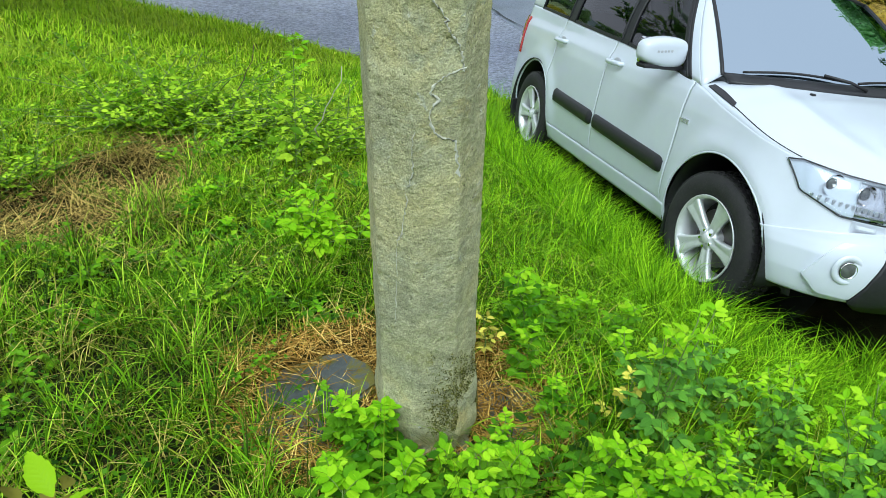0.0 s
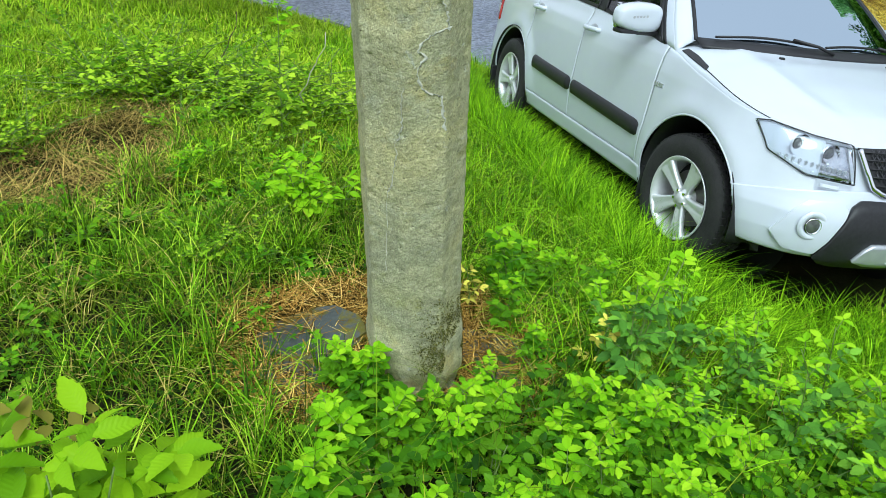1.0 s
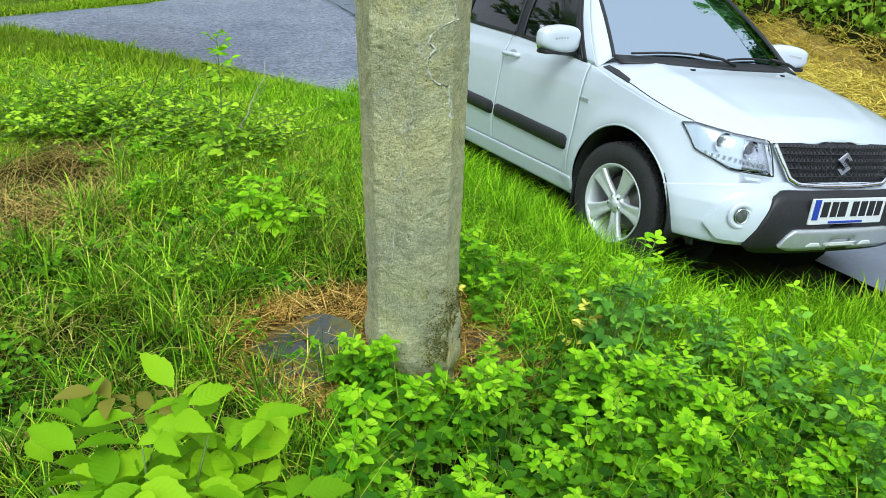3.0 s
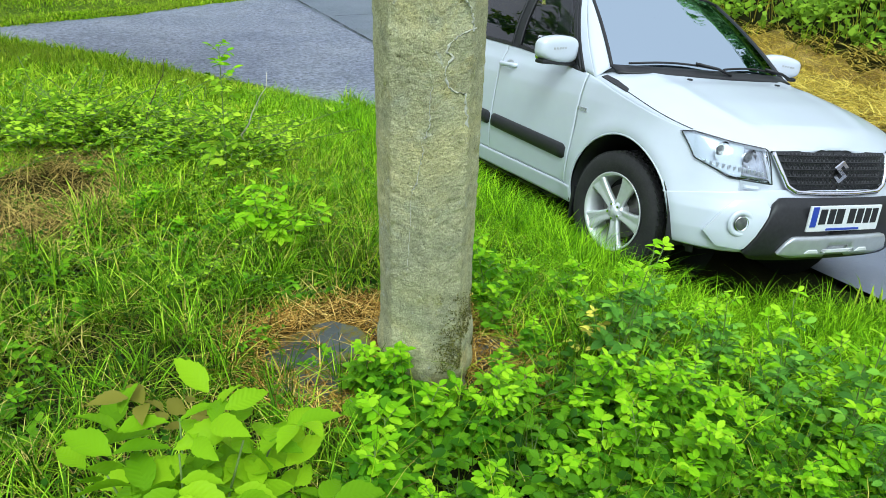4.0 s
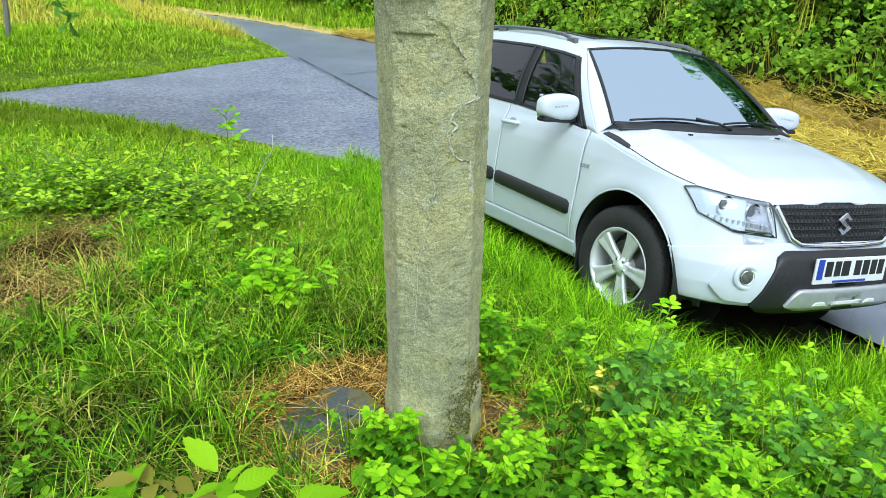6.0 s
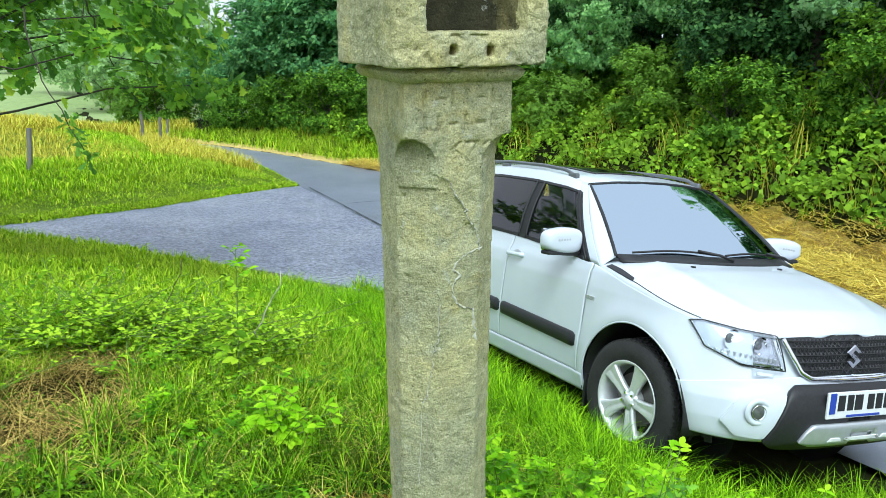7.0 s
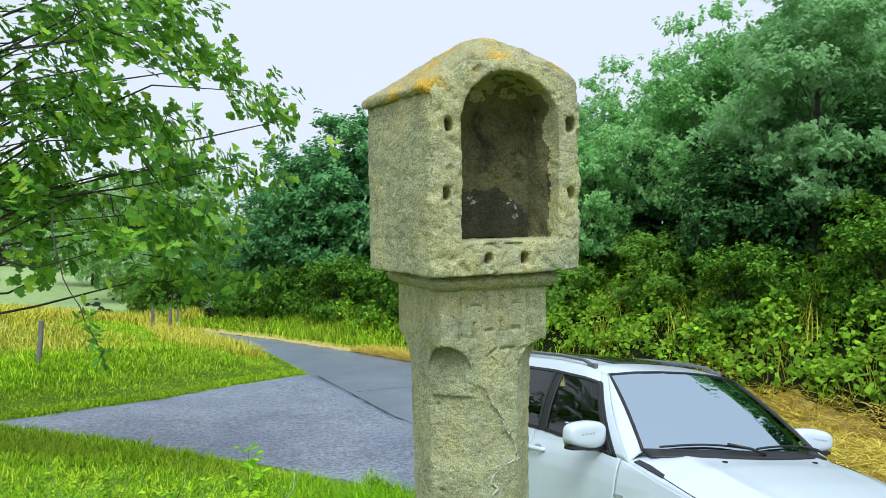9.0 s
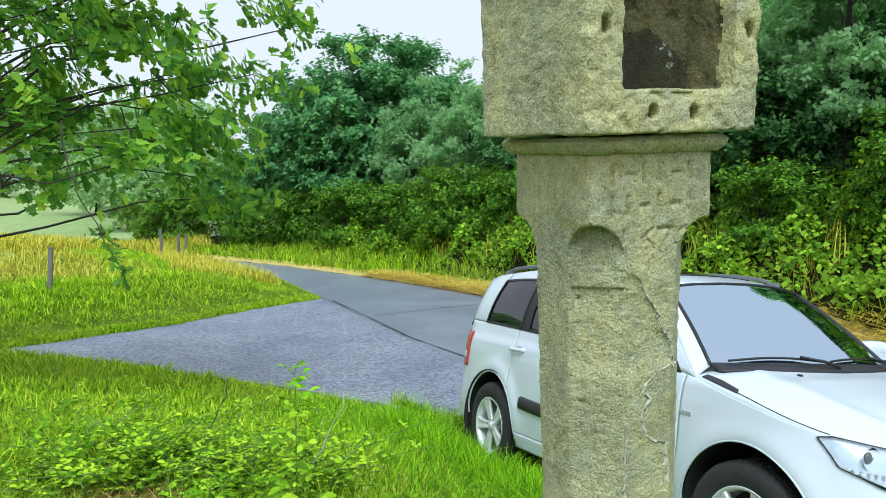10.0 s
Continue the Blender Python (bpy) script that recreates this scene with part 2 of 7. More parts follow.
def tube_np(path, radii, sides=6):
    """Verts and quads of a tube along path, with a radius at each point; the ends are closed to points."""
    P = np.asarray(path, float)
    R = np.broadcast_to(np.asarray(radii, float), (len(P),))
    T = np.gradient(P, axis=0)
    T /= np.linalg.norm(T, axis=1)[:, None] + 1e-9
    ref = np.array([0, 0, 1.0]) if abs(T[:, 2]).mean() < 0.8 else np.array([1.0, 0, 0])
    A = np.cross(T, ref)
    A /= np.linalg.norm(A, axis=1)[:, None] + 1e-9
    B = np.cross(T, A)
    ang = np.linspace(0, 2 * math.pi, sides, endpoint=False)
    V = P[:, None] + R[:, None, None] * (np.cos(ang)[None, :, None] * A[:, None] + np.sin(ang)[None, :, None] * B[:, None])
    V = V.reshape(-1, 3)
    i = np.arange(len(P) - 1)[:, None] * sides
    j = np.arange(sides)[None]
    k = (j + 1) % sides
    F = np.stack([i + j, i + k, i + sides + k, i + sides + j], -1).reshape(-1, 4)
    V = np.concatenate([V, P[:1], P[-1:]])
    s = len(P) * sides
    caps = np.concatenate([np.stack([np.full(sides, s), (np.arange(sides) + 1) % sides, np.arange(sides)], -1),
                           np.stack([np.full(sides, s + 1), s - sides + np.arange(sides), s - sides + (np.arange(sides) + 1) % sides], -1)])
    return V, F, caps


def tube(name, path, radii, material, parent=None, sides=8, label=""):
    V, F, C = tube_np(path, radii, sides)
    return part(name, mesh_np(name, V, [F, C]), material, parent, label)


def join_np(pieces):
    """Joins (V, F, C) triples into one."""
    V, F, C, k = [], [], [], 0
    for v, f, c in pieces:
        V.append(v)
        F.append(f + k)
        C.append(c + k)
        k += len(v)
    return np.concatenate(V), np.concatenate(F), np.concatenate(C)


def smooth_step(a, b, x):
    t = np.clip((x - a) / (b - a), 0, 1)
    return t * t * (3 - 2 * t)


def waves(x, y, seed, size, octaves=4):
    """Smooth lumps from summed sines, -1 to 1."""
    rng = np.random.RandomState(seed)
    out, amp, tot = 0.0, 1.0, 0.0
    for _ in range(octaves):
        for _ in range(3):
            a, p = rng.uniform(0, 2 * math.pi, 2)
            k = 2 * math.pi / size * rng.uniform(0.7, 1.3)
            out = out + amp * np.sin(k * (x * math.cos(a) + y * math.sin(a)) + p)
            tot += amp
        amp *= 0.55
        size *= 0.5
    return out / tot * 1.6


# ---- lie of the land ----
def road_z(y):
    return np.interp(y, [-60, -8, 0, 1.4, 4, 6, 10, 15, 25, 40, 70, 150], [0.0, -0.45, -0.76, -0.86, -1.1, -1.19, -1.27, -1.36, -1.70, -2.3, -3.6, -6.0])


ROAD_Y = np.array([-60, -20, -8, -3, 0, 4, 8, 13, 16, 18, 20, 22, 24, 26, 28, 30, 33, 36, 40.0])
ROAD_L = np.array([1.0, 2.6, 3.1, 3.2, 3.3, 3.4, 3.5, 3.4, 3.35, 3.4, 3.4, 3.2, 2.8, 2.2, 1.4, 0.4, -1.5, -4.0, -8.0])
ROAD_R = np.array([4.6, 6.2, 6.8, 7.0, 7.1, 7.5, 7.6, 7.2, 6.7, 6.3, 5.8, 5.2, 4.6, 3.9, 3.1, 2.2, 0.4, -2.0, -6.0])
BAY_NEAR = np.array([(2.4, 3.0), (2.35, 5.2), (1.85, 6.3), (0.85, 7.7), (-0.66, 9.25), (-2.1, 10.55), (-3.2, 10.5), (-4.7, 10.2), (-7.0, 9.9)])


def road_left(y):
    return np.interp(y, ROAD_Y, ROAD_L)


def road_right(y):
    return np.interp(y, ROAD_Y, ROAD_R)


def far_line(x):
    """y of the bay's far edge, carried on to the left."""
    return np.interp(x, [-40, -7.0, -4.7, -3.2, -2.2, -0.05, 1.6, 3.35], [9.5, 10.6, 11.0, 11.4, 11.75, 12.95, 14.3, 15.5])


def near_line(x):
    return np.interp(x, [-40, -7.0, -4.7, -3.2, -2.1, -0.66, 0.85, 1.85, 2.35, 2.4], [9.3, 9.9, 10.2, 10.5, 10.55, 9.25, 7.7, 6.3, 5.2, 3.0])


def in_bay(x, y):
    return (y > near_line(x)) & (y < far_line(x)) & (x > -7.0) & (x < road_left(y) + 0.05) & (y > 3.0)


def in_road(x, y):
    return (x > road_left(y)) & (x < road_right(y)) & (y < 40)


def ground_z(x, y):
    """Height of the ground sheet."""
    x, y = np.asarray(x, float), np.asarray(y, float)
    rz = road_z(y)
    # mound of the shrine
    dn = (x - 2.3) * -0.784 + (y - 5.6) * -0.621
    dn = np.where(x < -3, dn - 0.35 * (-3 - x), dn)
    north = np.minimum(-1.19 + 0.21 * dn, rz + 0.02 + 0.30 * np.maximum(near_line(x) - y, 0) + 0.6 * smooth_step(-1.2, 0.2, x))
    east = rz + 0.12 + 0.43 * (1.75 - x)
    top = -0.09 + 0.035 * waves(x, y, 3, 1.4)
    k = 9.0
    low = np.minimum(np.minimum(north, east), top)
    mound = low - np.log(np.exp(-k * (north - low)) + np.exp(-k * (east - low)) + np.exp(-k * (top - low))) / k
    mound = np.where(x > 1.75, np.maximum(mound, rz + 0.12 - 0.09 * (x - 1.75)), mound)
    mound = mound - 0.13 * np.exp(-((x + 1.10) / 0.20) ** 2 - ((y - 2.10) / 0.24) ** 2) - 0.05 * np.exp(-((x + 1.30) / 0.22) ** 2 - ((y - 1.56) / 0.20) ** 2)
    mound = mound + 0.03 * waves(x, y, 5, 0.7) * smooth_step(0.3, 0.9, np.hypot(x, y))
    # the field's bank beyond the bay and beside the road
    df = y - far_line(x)
    inland = np.minimum(np.maximum(df, 0), np.maximum(road_left(y) - x, 0))
    bank = np.maximum(rz, -1.40 - 0.03 * np.maximum(y - 15, 0)) + 0.01 + 0.15 * np.minimum(inland, 3.2) + 0.04 * waves(x, y, 8, 3.0) * smooth_step(0.3, 1.5, inland)
    bank = bank - 0.01 * np.maximum(-x - 6, 0)
    left = np.where(y > (near_line(x) + far_line(x)) / 2, bank, mound)
    # wooded slope beyond the road
    r = x - road_right(y)
    rise = np.interp(y, [10, 16, 24, 34], [1.0, 0.8, 0.35, 0.10])
    slope = rz + 0.04 + 0.10 * np.clip(r, 0, 1.2) + rise * (0.68 * np.clip(r - 1.2, 0, 4.5) + 0.25 * np.clip(r - 5.7, 0, 14)) + 0.10 * waves(x, y, 9, 2.2) * smooth_step(0.8, 2.0, r)
    z = np.where(r > 0, slope, np.where(in_road(x, y) | in_bay(x, y), rz, left))
    past = smooth_step(38, 60, y)
    z = z * (1 - past) + past * (-1.72 - 0.003 * (y - 40) + 0.35 * np.clip(x - 14, 0, 40) * 0.2)
    return z


def ground_normal_free(x, y):
    return float(ground_z(np.array([x]), np.array([y]))[0])


def lines(lo, hi, step, out, grow):
    a = list(np.arange(lo, hi, step))
    s, v = step, hi
    right = []
    while v < out:
        right.append(v)
        s *= grow
        v += s
    s, v = step, lo
    left = []
    while v > -out:
        s *= grow
        v -= s
        left.append(v)
    return np.array(left[::-1] + a + right)


gx = lines(-5.0, 10.0, 0.11, 900, 1.12)
gy = lines(-3.0, 18.0, 0.11, 900, 1.12)
GX, GY = np.meshgrid(gx, gy)
GZ = ground_z(GX, GY)
GZ = GZ - np.where(in_bay(GX, GY) | in_road(GX, GY), 0.05, 0.0)


def grid_faces(rows, cols):
    i, j = np.meshgrid(np.arange(rows - 1), np.arange(cols - 1), indexing="ij")
    a = (i * cols + j).ravel()
    return np.stack([a, a + 1, a + cols + 1, a + cols], -1)


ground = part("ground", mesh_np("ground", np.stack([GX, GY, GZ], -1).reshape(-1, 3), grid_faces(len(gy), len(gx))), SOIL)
tagged(ground, "rough grassy ground of a roadside mound and fields", "ground", kind="structure")

# main road
ry = np.concatenate([np.arange(-60, -10, 2.0), np.arange(-10, 32, 0.4)])
ru = np.linspace(0, 1, 13)
RX = road_left(ry)[:, None] * (1 - ru) + road_right(ry)[:, None] * ru
RX = RX + (0.05 * waves(ry * 1.0, ry * 0, 21, 2.5))[:, None] * (np.abs(ru - 0.5) > 0.45)
RYY = np.repeat(ry[:, None], len(ru), 1)
RZ = road_z(RYY) + 0.012 + 0.03 * (1 - (2 * ru - 1) ** 2)
road = part("road", mesh_np("road", np.stack([RX, RYY, RZ], -1).reshape(-1, 3), grid_faces(len(ry), len(ru))), ASPHALT)
tagged(road, "narrow wet grey asphalt country road curving away", "road", kind="structure")

# bay of older asphalt between the road and the mound
bx = np.linspace(-7.0, 3.55, 130)
bu = np.linspace(0, 1, 40)
near_y = near_line(bx) + 0.07 * waves(bx, bx * 0, 31, 0.9)
far_y = far_line(bx) + 0.05 * waves(bx, bx * 0, 32, 1.1)
BX = np.repeat(bx[:, None], len(bu), 1)
near_y = np.where(bx > 2.35, np.interp(bx, [2.35, 3.55], [5.0, 0.5]), near_y)
BY = near_y[:, None] * (1 - bu) + far_y[:, None] * bu
BZ = road_z(BY) + 0.008 + 0.006 * waves(BX, BY, 33, 1.2)
bay = part("pavement", mesh_np("pavement", np.stack([BX, BY, BZ], -1).reshape(-1, 3), grid_faces(len(bx), len(bu))), ASPHALT_OLD)
tagged(bay, "coarse worn grey asphalt lay-by joining the road", "pavement", kind="structure")
# gravel fringe along the mound
fx = BAY_NEAR[::-1]
ft = np.linspace(0, 1, 60)
FXX = np.interp(ft * (len(fx) - 1), np.arange(len(fx)), fx[:, 0])
FYY = np.interp(ft * (len(fx) - 1), np.arange(len(fx)), fx[:, 1])
nx_, ny_ = np.gradient(FYY), -np.gradient(FXX)
nl = np.hypot(nx_, ny_)
fw = 0.16 + 0.07 * waves(FXX, FYY, 35, 1.3)
fv = np.linspace(-1, 1, 6)
GXX = FXX[:, None] + (nx_ / nl * fw)[:, None] * fv
GYY = FYY[:, None] + (ny_ / nl * fw)[:, None] * fv
fringe = part("trim", mesh_np("trim", np.stack([GXX, GYY, road_z(GYY) + 0.016 + 0.006 * waves(GXX, GYY, 36, 0.25)], -1).reshape(-1, 3), grid_faces(len(ft), len(fv))), GRAVEL)
tagged(fringe, "strip of loose grey gravel along the asphalt edge", "gravel", kind="structure")


def ribbon(name, pts, width, lift, seed, material, label):
    """A ragged flat strip on the road."""
    rng = np.random.RandomState(seed)
    p = np.array(pts, float)
    t = np.linspace(0, 1, 50)
    X = np.interp(t * (len(p) - 1), np.arange(len(p)), p[:, 0]) + 0.007 * rng.randn(50)
    Y = np.interp(t * (len(p) - 1), np.arange(len(p)), p[:, 1]) + 0.007 * rng.randn(50)
    dx, dy = np.gradient(X), np.gradient(Y)
    L = np.hypot(dx, dy) + 1e-6
    w = width * rng.uniform(0.35, 1.2, 50)
    V = np.stack([np.stack([X + s * w * dy / L, Y - s * w * dx / L, road_z(Y) + lift], -1) for s in (-1, 1)], 1).reshape(-1, 3)
    return tagged(part(name, mesh_np(name, V, grid_faces(50, 2)), material), label, "road crack", kind="structure")


ribbon("trim", [(3.45, 15.0), (3.5, 12.0), (3.5, 10.4), (3.72, 8.6), (3.85, 7.0)], 0.018, 0.030, 1, CRACK, "dark tar seam between the two asphalt surfaces")
ribbon("trim", [(3.6, 12.6), (4.8, 12.9), (6.2, 13.3), (7.0, 13.4)], 0.014, 0.048, 2, CRACK, "dark crack across the wet road")


# ---- wayside shrine ----
def stone_finish(ob, voxel, rough, seed, extra=None):
    """Rounds and roughens a clean solid the way weather does: voxel remesh, then noise along the normals."""
    md = ob.modifiers.new("remesh", "REMESH")
    md.mode = "VOXEL"
    md.voxel_size = voxel
    md.use_smooth_shade = True
    dg = bpy.context.evaluated_depsgraph_get()
    me = bpy.data.meshes.new_from_object(ob.evaluated_get(dg))
    ob.modifiers.clear()
    old = ob.data
    ob.data = me
    if not me.materials:
        me.materials.append(old.materials[0])
    n = len(me.vertices)
    co = np.empty(n * 3, np.float32)
    no = np.empty(n * 3, np.float32)
    me.vertices.foreach_get("co", co)
    me.vertices.foreach_get("normal", no)
    co, no = co.reshape(-1, 3), no.reshape(-1, 3)
    d = np.zeros(n)
    for i in range(n):
        p = Vector(co[i]) + Vector((seed * 3.1, 0, 0))
        d[i] = rough * (0.8 * noise.noise(p * 9) + 0.6 * noise.noise(p * 32) + 0.55 * noise.noise(p * 75) - 0.6 * max(0.0, noise.noise(p * 16) - 0.35))
    if extra is not None:
        d = d + extra(co, no)
    me.vertices.foreach_set("co", (co + no * d[:, None]).ravel())
    me.polygons.foreach_set("use_smooth", np.ones(len(me.polygons), bool))
    me.update()
    return ob


def octagon(h, c, z, ox=0.0, oy=0.0):
    """Corner points of a square of half-width h whose corners are cut by c."""
    k = h - c
    return [(ox + x, oy + y, z) for x, y in ((-k, -h), (k, -h), (h, -k), (h, k), (k, h), (-k, h), (-h, k), (-h, -k))]


def loft(rings):
    bm = bmesh.new()
    vs = [[bm.verts.new(p) for p in r] for r in rings]
    k = len(rings[0])
    for a, b in zip(vs[:-1], vs[1:]):
        for i in range(k):
            bm.faces.new((a[i], a[(i + 1) % k], b[(i + 1) % k], b[i]))
    bm.faces.new(vs[0][::-1])
    bm.faces.new(vs[-1])
    bmesh.ops.recalc_face_normals(bm, faces=bm.faces)
    return bm


LEAN = pose(-0.011, -0.005, 0.0, 1.8, -3.75, 0)
shrine = new("wayside_shrine")
shrine.matrix_world = LEAN
tagged(shrine, "old weathered sandstone wayside shrine pillar with an empty arched niche", "shrine")

SH = 0.140
SC = SH * 0.586


def seg_dist(px, pz, a, b):
    dx, dz = b[0] - a[0], b[1] - a[1]
    t = np.clip(((px - a[0]) * dx + (pz - a[1]) * dz) / (dx * dx + dz * dz + 1e-9), 0, 1)
    return np.hypot(px - a[0] - t * dx, pz - a[1] - t * dz)


CHIP = [(-0.050, 1.205), (-0.044, 1.189), (-0.025, 1.166), (-0.011, 1.135), (0.018, 1.102), (0.023, 1.071), (0.041, 1.052), (0.057, 1.014), (0.057, 0.985)]


def shaft_wear(co, no):
    x, y, z = co.T
    d = np.zeros(len(co))
    front = no[:, 1] < -0.6
    # broken skin: the face stands lower on one side of a ragged line
    line = np.interp(z, [p[1] for p in CHIP[::-1]], [p[0] for p in CHIP[::-1]])
    chip = smooth_step(0.97, 1.02, z) * (1 - smooth_step(1.170, 1.189, z))
    d += np.where(front & (x < line), -0.006 * chip * smooth_step(0.0, 0.008, line - x), 0.0)
    # groove under the stop of the chamfer
    cham = (no[:, 0] < -0.5) & (no[:, 1] < -0.5)
    d += np.where(cham, -0.008 * np.exp(-((z - 1.183) / 0.004) ** 2), 0.0)
    # ragged foot
    d += -0.006 * np.exp(-z / 0.12) * (0.5 + 0.5 * np.sin(40 * z + 9 * x))
    for hx, hz in ((-0.126, 0.545), (-0.118, 0.92), (-0.125, 1.13)):
        d += np.where(cham, -0.012 * np.exp(-((x - hx) ** 2 + (z - hz) ** 2) / 0.004 ** 2), 0.0)
    return d


rings = [octagon(SH - 0.001, SC * 0.85, -0.25), octagon(SH - 0.001, SC * 0.85, 0.03), octagon(SH - 0.008, SC, 0.10), octagon(SH - 0.009, SC * 0.96, 0.3), octagon(SH - 0.005, SC * 0.98, 0.8), octagon(SH, SC, 1.19), octagon(SH - 0.004, SC, 1.26)]
shaft = part("shaft", loft(rings), STONE, shrine)
stone_finish(shaft, 0.0055, 0.0034, 1, shaft_wear)

# capital: square block whose corners run out in small arches
rings = [octagon(h, 0.004, z) for h, z in ((SH - 0.007, 1.155), (SH + 0.001, 1.205), (SH + 0.002, 1.25), (SH + 0.002, 1.33), (SH + 0.002, 1.415))]

LETTERS = []


def stroke_text(text, x0, z0, w, h):
    """Strokes of plain incised capitals and figures."""
    shapes = {"1": [((0.3, 0.0), (0.3, 1.0))], "6": [((0.9, 1.0), (0.2, 0.6)), ((0.2, 0.6), (0.15, 0.25)), ((0.15, 0.25), (0.5, 0.0)), ((0.5, 0.0), (0.85, 0.25)), ((0.85, 0.25), (0.5, 0.5)), ((0.5, 0.5), (0.2, 0.35))],
              "7": [((0.0, 1.0), (0.9, 1.0)), ((0.9, 1.0), (0.2, 0.0))], "2": [((0.1, 0.85), (0.5, 1.0)), ((0.5, 1.0), (0.85, 0.75)), ((0.85, 0.75), (0.1, 0.0)), ((0.1, 0.0), (0.95, 0.0))],
              "|": [((0.3, 0.0), (0.3, 1.0))], "-": [((0.1, 0.5), (0.8, 0.5))], " ": []}
    for i, ch in enumerate(text):
        for a, b in shapes[ch]:
            LETTERS.append(((x0 + (i + a[0] * 0.75) * w, z0 + a[1] * h), (x0 + (i + b[0] * 0.75) * w, z0 + b[1] * h)))


stroke_text("1672", -0.075, 1.222, 0.046, 0.044)
stroke_text("||-|-|", -0.10, 1.295, 0.036, 0.036)
stroke_text("|-||-|", -0.10, 1.355, 0.036, 0.036)


def carve(co, no):
    x, y, z = co.T
    d = np.full(len(co), 1.0)
    for a, b in LETTERS:
        d = np.minimum(d, seg_dist(x, z, a, b))
    return np.where(no[:, 1] < -0.6, -0.0085 * np.exp(-(d / 0.0036) ** 2), 0.0)


capital = part("capital", loft(rings), STONE, shrine, "inscribed sandstone block with worn carved date")
bm = bmesh.new()
d0 = (2 * SH - SC) / math.sqrt(2)
wa = SC / math.sqrt(2)
arch = [(-wa, 1.15), (wa, 1.15), (wa, 1.198)] + [(wa * math.cos(t), 1.198 + 0.085 * math.sin(t)) for t in np.linspace(0.2, math.pi - 0.2, 11)] + [(-wa, 1.198)]
for sx, sy in ((-1, -1), (1, -1), (1, 1), (-1, 1)):
    dv, tv = Vector((sx, sy, 0)) / math.sqrt(2), Vector((-sy, sx, 0)) / math.sqrt(2)
    extrude_poly(bm, [dv * d0 + tv * u + Vector((0, 0, z)) for u, z in arch], dv * 0.12)
cutter = part("cutter", bm, STONE)
cutter.matrix_world = LEAN
bo = capital.modifiers.new("stops", "BOOLEAN")
bo.object = cutter
bo.operation = "DIFFERENCE"
bo.solver = "EXACT"
bpy.context.view_layer.update()
stone_finish(capital, 0.0036, 0.0026, 2, carve)
bpy.data.objects.remove(cutter)

# neck moulding
rings = [octagon(SH + 0.010, 0.004, 1.412), octagon(SH + 0.022, 0.006, 1.422), octagon(SH + 0.026, 0.006, 1.436), octagon(SH + 0.014, 0.005, 1.446)]
neck = part("neck_moulding", loft(rings), STONE, shrine)
stone_finish(neck, 0.005, 0.002, 3)

# niche block, hollowed, with sockets of a lost grille; it sits slightly turned on the pillar
NB = 1.450
EAVE = 1.862
BLOCK = [(-0.184, -0.196), (0.213, -0.190), (0.203, 0.148), (-0.214, 0.148)]


def niche_rings():
    """Rings of the hollow: a plan with a rounded back, drawn in towards the top as a half dome."""
    plan = [(-0.106, -0.26), (-0.106, -0.195), (-0.103, -0.10), (-0.084, -0.058), (-0.03, -0.040), (0.05, -0.042), (0.108, -0.056), (0.130, -0.075), (0.137, -0.12), (0.152, -0.195), (0.160, -0.26)]
    rings = []
    for z in (1.527, 1.60, 1.70, 1.80):
        rings.append([(x, y, z) for x, y in plan])
    for a in (12, 25, 38, 50, 62, 73, 82):
        k, up = math.cos(radians(a)), math.sin(radians(a))
        q = 0.45 + 0.55 * k
        rings.append([(0.022 + (x - 0.022) * k, -0.26 + (y + 0.26) * (q if y > -0.19 else 1.0), 1.80 + 0.118 * up) for x, y in plan])
    return rings


bm = bmesh.new()
hull = [bm.verts.new((x, y, z)) for x, y in BLOCK for z in (NB, EAVE + 0.004)]
hull += [bm.verts.new(p) for p in [(-0.092, -0.192, 1.934), (0.203, -0.188, 1.895), (0.150, -0.186, 1.930), (0.03, -0.182, 1.948), (0.02, 0.06, 1.95)]]
bmesh.ops.convex_hull(bm, input=hull)
bmesh.ops.recalc_face_normals(bm, faces=bm.faces)
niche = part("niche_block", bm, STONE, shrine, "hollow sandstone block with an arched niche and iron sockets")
bm = loft(niche_rings())
for hx, hz, hw, hh in ((-0.138, 1.790, 0.011, 0.018), (-0.143, 1.637, 0.011, 0.017), (0.184, 1.798, 0.012, 0.018), (0.187, 1.636, 0.010, 0.015), (-0.041, 1.487, 0.011, 0.013), (0.055, 1.484, 0.012, 0.014)):
    box(bm, (hx - hw, -0.23, hz - hh), (hx + hw, -0.14, hz + hh))
bmesh.ops.recalc_face_normals(bm, faces=bm.faces)
cutter = part("cutter", bm, STONE_DARK)
cutter.matrix_world = LEAN
bo = niche.modifiers.new("hollow", "BOOLEAN")
bo.object = cutter
bo.operation = "DIFFERENCE"
bo.solver = "EXACT"
bpy.context.view_layer.update()


def block_wear(co, no):
    """Chipped arris, broken sill and a pitted skin."""
    x, y, z = co.T
    d = np.zeros(len(co))
    front = no[:, 1] < -0.5
    lump = waves(x * 10, z * 10, 91, 0.55)
    d += np.where(front, -0.006 * (lump > 0.35) * smooth_step(0.35, 0.7, lump), 0.0)
    d -= 0.010 * np.exp(-((x - 0.01) / 0.05) ** 2 - ((z - 1.528) / 0.020) ** 2) * front
    edge_ = np.exp(-((x + 0.184) / 0.012) ** 2 - ((y + 0.196) / 0.014) ** 2)
    d -= 0.009 * edge_ * (0.5 + 0.7 * waves(z * 10, z * 0, 92, 0.8))
    edge_ = np.exp(-((x - 0.213) / 0.012) ** 2 - ((y + 0.190) / 0.014) ** 2)
    d -= 0.010 * edge_ * (0.3 + 0.9 * waves(z * 10, z * 0, 93, 0.9)).clip(0, 2)
    return d


